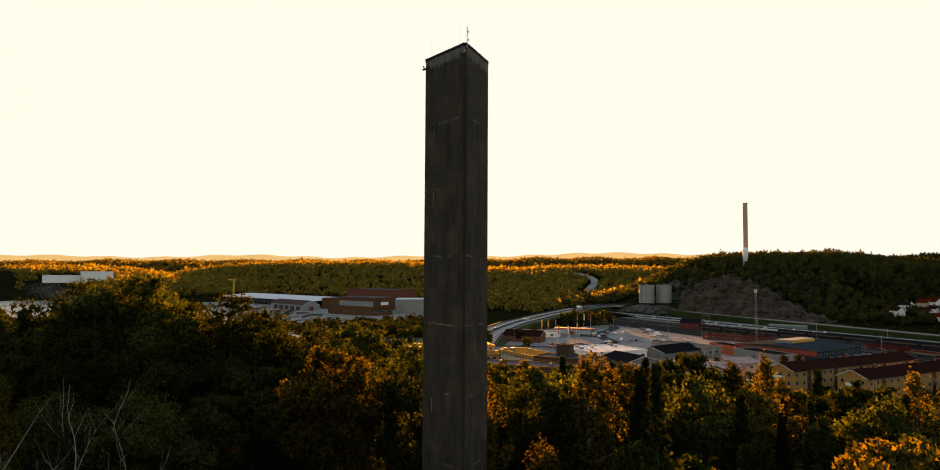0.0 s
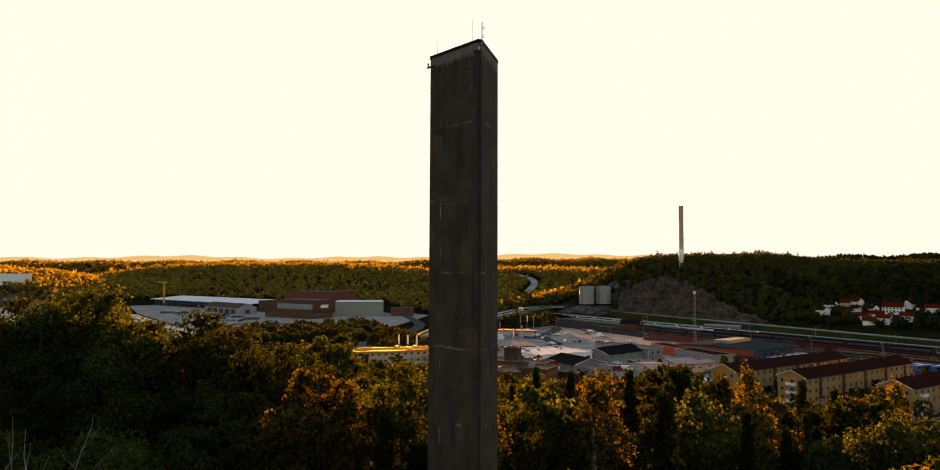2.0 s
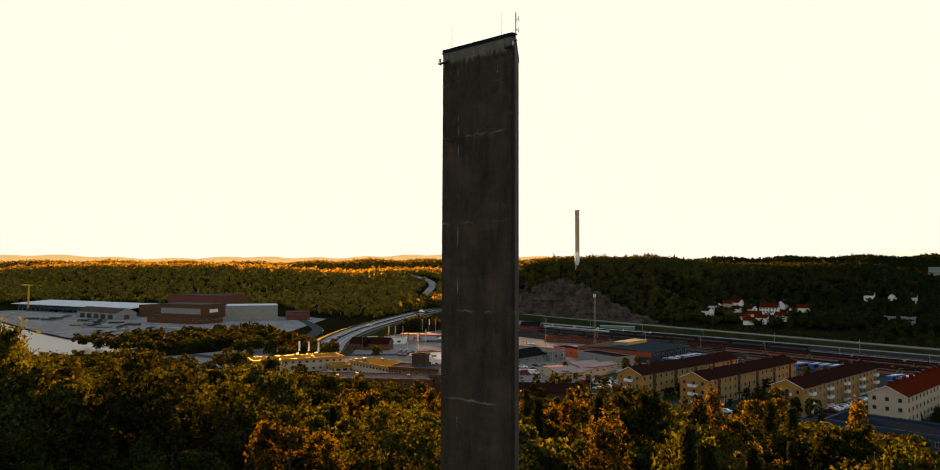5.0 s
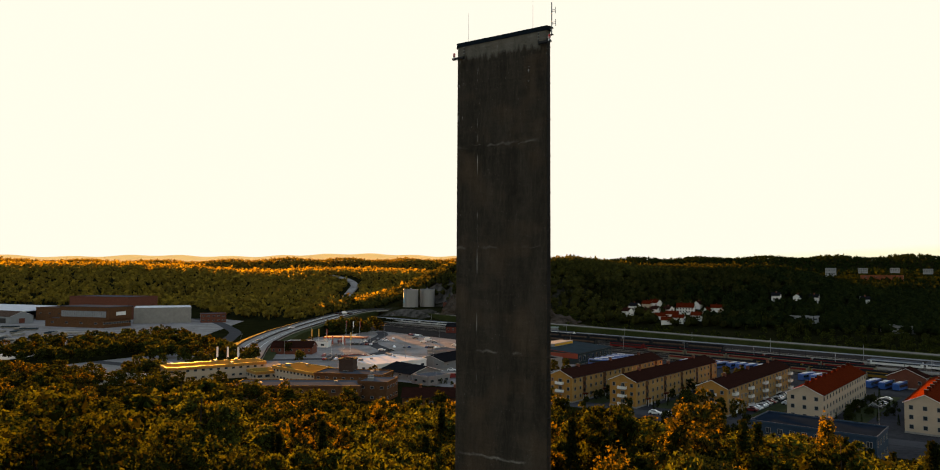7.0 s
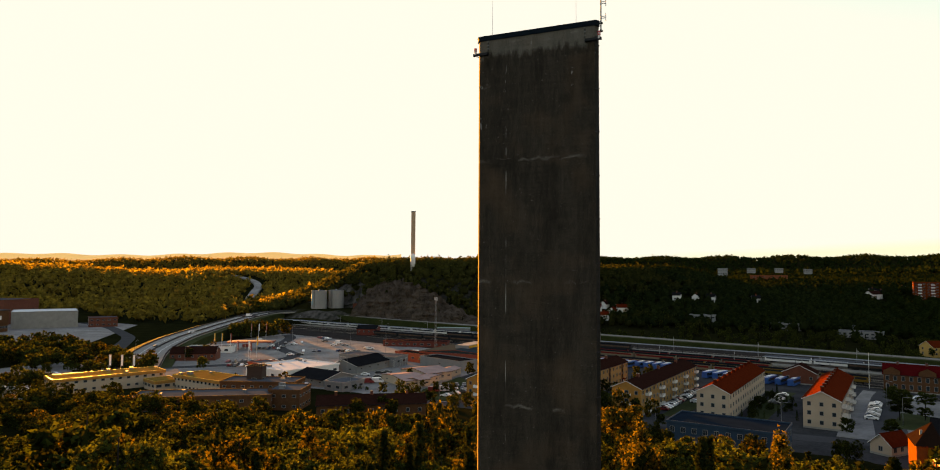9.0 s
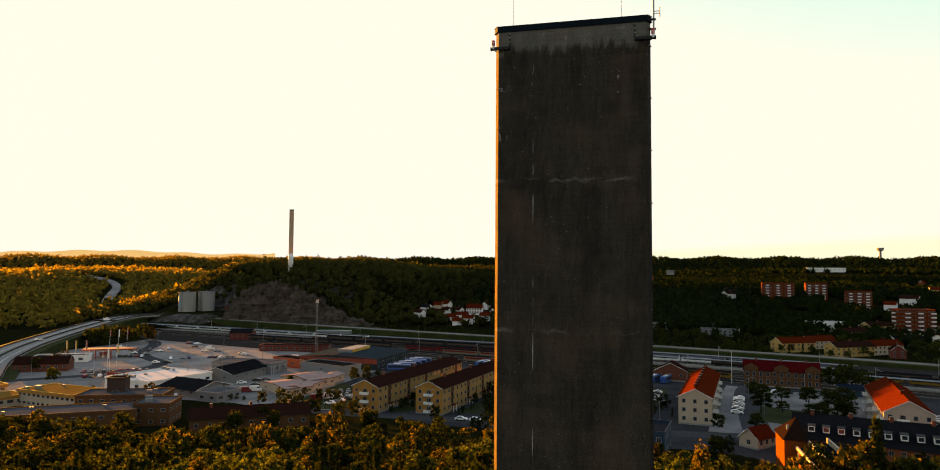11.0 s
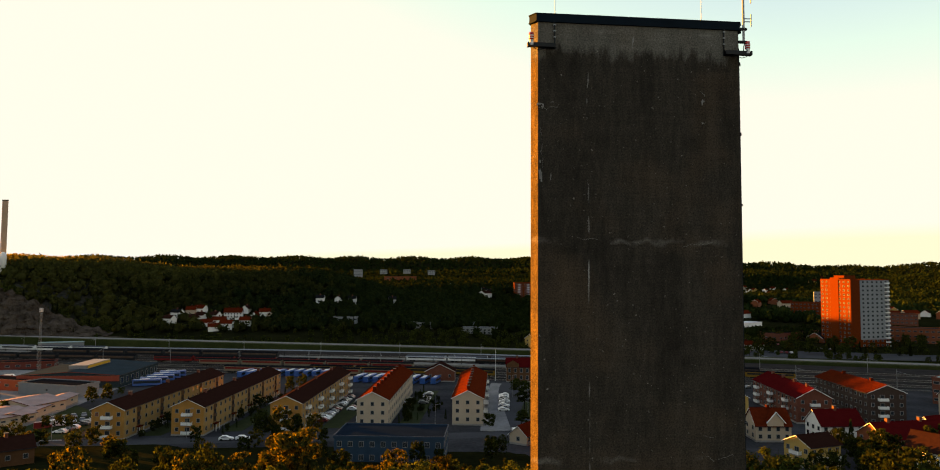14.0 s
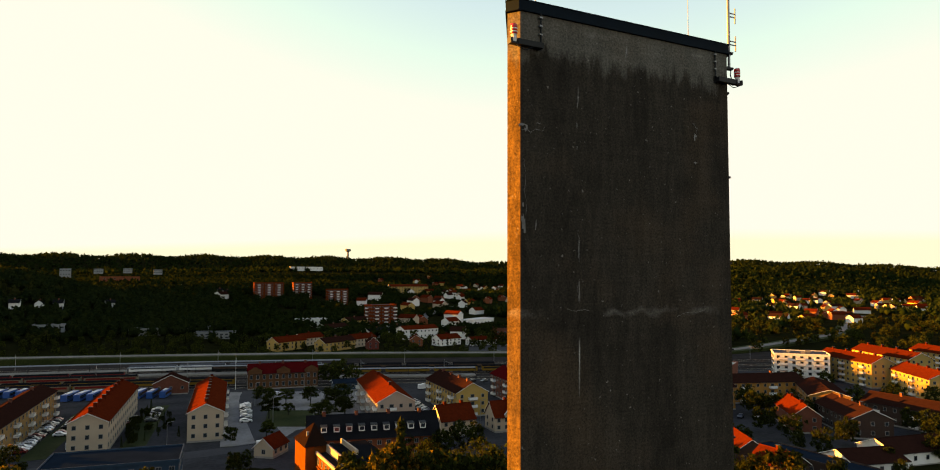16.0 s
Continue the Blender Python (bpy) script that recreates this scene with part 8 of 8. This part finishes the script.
for k in range(46):
    x, y = rs.uniform(62, 132), rs.uniform(126, 186)
    if not (84 < x < 120 and 132 < y < 196) and y < 178 + 0.1 * (x - 62):
        STREET.append((rs.choice(("broad", "oak", "broad", "conifer")), x, y, max(0.0, on_ground(x, y)), max(0.0, on_ground(x, y)) + rs.uniform(6, 9)))
for k in range(60):
    x, y = rs.uniform(380, 760), rs.uniform(240, 420)
    if y > 0.5 * x + 85 or y < 0.5 * x + 60:
        STREET.append((rs.choice(("broad", "oak", "broad", "gold")), x, y, 0.0, rs.uniform(7, 11)))
for kind_, x, y, top in (("gold", -81, 122, 17), ("broad", -74, 126, 16), ("gold", -68, 129, 18.6), ("broad", -60, 133, 15.5), ("broad", -51, 136, 17.4), ("oak", -45, 139, 16), ("gold", -38, 138, 15), ("gold", -30, 141, 18.6), ("gold", -25, 142, 19.6),
                      ("broad", -17, 143, 14), ("gold", -5, 143, 14), ("oak", -90, 118, 17), ("gold", -98, 114, 16.5), ("broad", -56, 126, 16), ("gold", -46, 130, 16.5)):
    STREET.append((kind_, x, y, on_ground(x, y), top))
for kind_, x, y, top in (("gold", 29, 112, 19.5), ("broad", 33, 111, 22), ("gold", 37, 109, 24.6), ("conifer", 39.5, 108, 26.8), ("gold", 43, 107, 22.4), ("broad", 46, 105, 22), ("broad", 49, 104, 22.9), ("oak", 52.5, 102, 22.8), ("gold", 56, 100, 22.2),
                      ("broad", 60, 96, 22), ("oak", 24, 114, 17), ("broad", 41, 113, 19), ("oak", 48, 111, 18.5), ("broad", 55, 108, 18.5)):
    STREET.append((kind_, x, y, on_ground(x, y), top))
for x, y, h in ((40, 250, 8), (50, 284, 6), (55, 268, 6.5), (65, 270, 6.5), (62, 240, 8), (69, 247, 10), (75, 256, 9), (75, 286, 7), (70, 236, 7), (38, 244, 8), (46, 238, 6), (78, 248, 8)):
    STREET.append((rs.choice(("broad", "oak")), x, y, 0.0, h))
for k in range(26):
    STREET.append((rs.choice(("broad", "oak", "conifer")), rs.uniform(-4, 11) + 2, rs.uniform(232, 270), 0.0, rs.uniform(1.8, 3.6)))
for k in range(44):                 # on the brow and the ledges of the rock face
    u, v = 0.04 + 0.92 * k / 43, rs.choice((1.0, 1.0, 0.95, 0.7, 0.5))
    x, y = -356 + 140 * u, 507 - 5 * u + 24 * v ** 1.15
    z = 4 + (float(np.interp(u, CLIFF_U, CLIFF_TOP)) - 4) * v - 1.5
    STREET.append((rs.choice(("broad", "oak", "conifer")), x, y, z, z + (rs.uniform(5, 8) if v > 0.9 else rs.uniform(2.5, 4))))
for k in range(46):
    x, y = rs.uniform(-118, 28), rs.uniform(168, 202)
    if not (-24 < x < 12 and y > 174) and not (y > 196 and x > -24):
        z = max(0.0, on_ground(x, y))
        STREET.append((rs.choice(("broad", "oak", "broad", "gold", "oak")), x, y, z, z + rs.uniform(5.5, 8.5)))
for x, y, h in ((125, 158, 9.5), (121, 165, 9), (128, 150, 9), (105, 150, 9), (114, 152, 8.5), (133, 166, 9), (140, 160, 9)):
    STREET.append((rs.choice(("broad", "oak")), x, y, 0.0, h))
STREET = [r for r in STREET if not (24 < r[1] < 84 and 214 < r[2] < 290)]
for kind_, x, y, top in (("oak", 47.6, 276, 8), ("broad", 44.3, 248.5, 9), ("broad", 55.6, 272, 7), ("broad", 64.5, 268, 8), ("oak", 70.4, 252, 10.5), ("oak", 60.3, 235, 8), ("broad", 68.8, 236, 9), ("broad", 37.7, 219, 6), ("broad", 52, 252, 5)):
    tree(kind_, x, y, top, -0.12 * top, 1.5, 1, "trees before the station")
for bx, by, ln in ((-98.8, 212.5, 76), (-75.8, 215.5, 76), (-18, 223, 66)):     # shrubs along the blocks
    for k in range(15):
        u, v = rs.uniform(13.5, 16.5), (k + rs.uniform(0, 0.9)) * ln / 15
        x, y = bx + u * math.cos(radians(AX)) + v * math.sin(radians(AX)), by - u * math.sin(radians(AX)) + v * math.cos(radians(AX))
        STREET.append((rs.choice(("broad", "oak", "conifer", "broad")), x, y, 0.0, rs.uniform(2.2, 5.5)))
for k in range(60):           # trees between the railway and the car parks
    x = rs.uniform(200, 345)
    y = 428 - 0.24 * (x - 205) + rs.uniform(0, 9) + (rs.uniform(10, 60) if k % 3 == 0 else 0)
    STREET.append((rs.choice(("broad", "oak", "broad", "conifer")), x, y, 0.0, rs.uniform(4, 7.5)))
for k in range(170):          # dark wood on the bank beyond the railway
    x = rs.uniform(-85, 112)
    y = 494 - 0.377 * x + rs.uniform(0, 58)
    STREET.append((rs.choice(("broad", "oak", "broad", "conifer")), x, y, on_ground(x, y), on_ground(x, y) + rs.uniform(4.5, 7.5)))
for k in range(330):          # belts of trees before the suburb
    a_, d_ = rs.uniform(46, 63), rs.uniform(540, 960)
    x, y = d_ * math.sin(radians(a_)), d_ * math.cos(radians(a_))
    road = min(abs(y - float(np.interp(x, (374, 418, 485, 553, 618, 731, 799), (333, 341, 362, 383, 416, 477, 522)))), min(math.hypot(x - a, y - b) for a, b in SUBURB_ROAD))
    if road > 16 and min(math.hypot(x - a, y - b) for a, b in FAR_HOUSES) > 20:
        STREET.append((rs.choice(("broad", "oak", "broad", "gold", "oak")), x, y, on_ground(x, y), on_ground(x, y) + rs.uniform(6, 10)))


def close(r):
    return r[1] > -130 and math.hypot(r[1], r[2]) < 300


merged_trees("town_trees", "leafy trees along the streets and yards", [r for r in STREET if close(r)], 2, 1.02, 1.22)
merged_trees("outer_town_trees", "leafy trees along the outer roads and yards", [r for r in STREET if not close(r)], 7, 1.15, 1.22)


# bare dead birch below the hill crest
def bare_tree(x, y, top):
    z = on_ground(x, y)
    t = thing("bare_birch", pose(x, y, z), "dead birch with bare pale branches", "tree", "bare birches")
    m, rr = Mesh(), random.Random(int(x * 10))

    def grow(p, d, length, r, level):
        if level == 0 or length < 0.4:
            return
        q = p
        for _ in range(3):
            d = (d + Vector((rr.uniform(-0.22, 0.22), rr.uniform(-0.22, 0.22), 0.05))).normalized()
            e = q + d * length / 3
            m.tube(q, e, r, r * 0.8, 5)
            r *= 0.8
            q = e
            if rr.random() < 0.85:
                side = (d + Vector((rr.uniform(-1, 1), rr.uniform(-1, 1), rr.uniform(0.0, 0.5)))).normalized()
                grow(q, side, length * 0.55, r * 0.6, level - 1)
        grow(q, d, length * 0.7, r, level - 1)
    grow(Vector((0, 0, -1)), Vector((0, 0, 1)), (top - z) * 0.5, 0.13, 4)
    part("branches", m.make("branches", "birchbark"), t)


bare_tree(-4, -19, 36.5)
bare_tree(-1, -21.5, 35.5)
bare_tree(3, -24, 37)
for bx_, by_, bt_ in ((-8, -17, 36), (-6, -22.5, 36.5), (0.5, -18, 35.5), (-11, -20, 37), (-14, -17.5, 36)):
    bare_tree(bx_, by_, bt_)
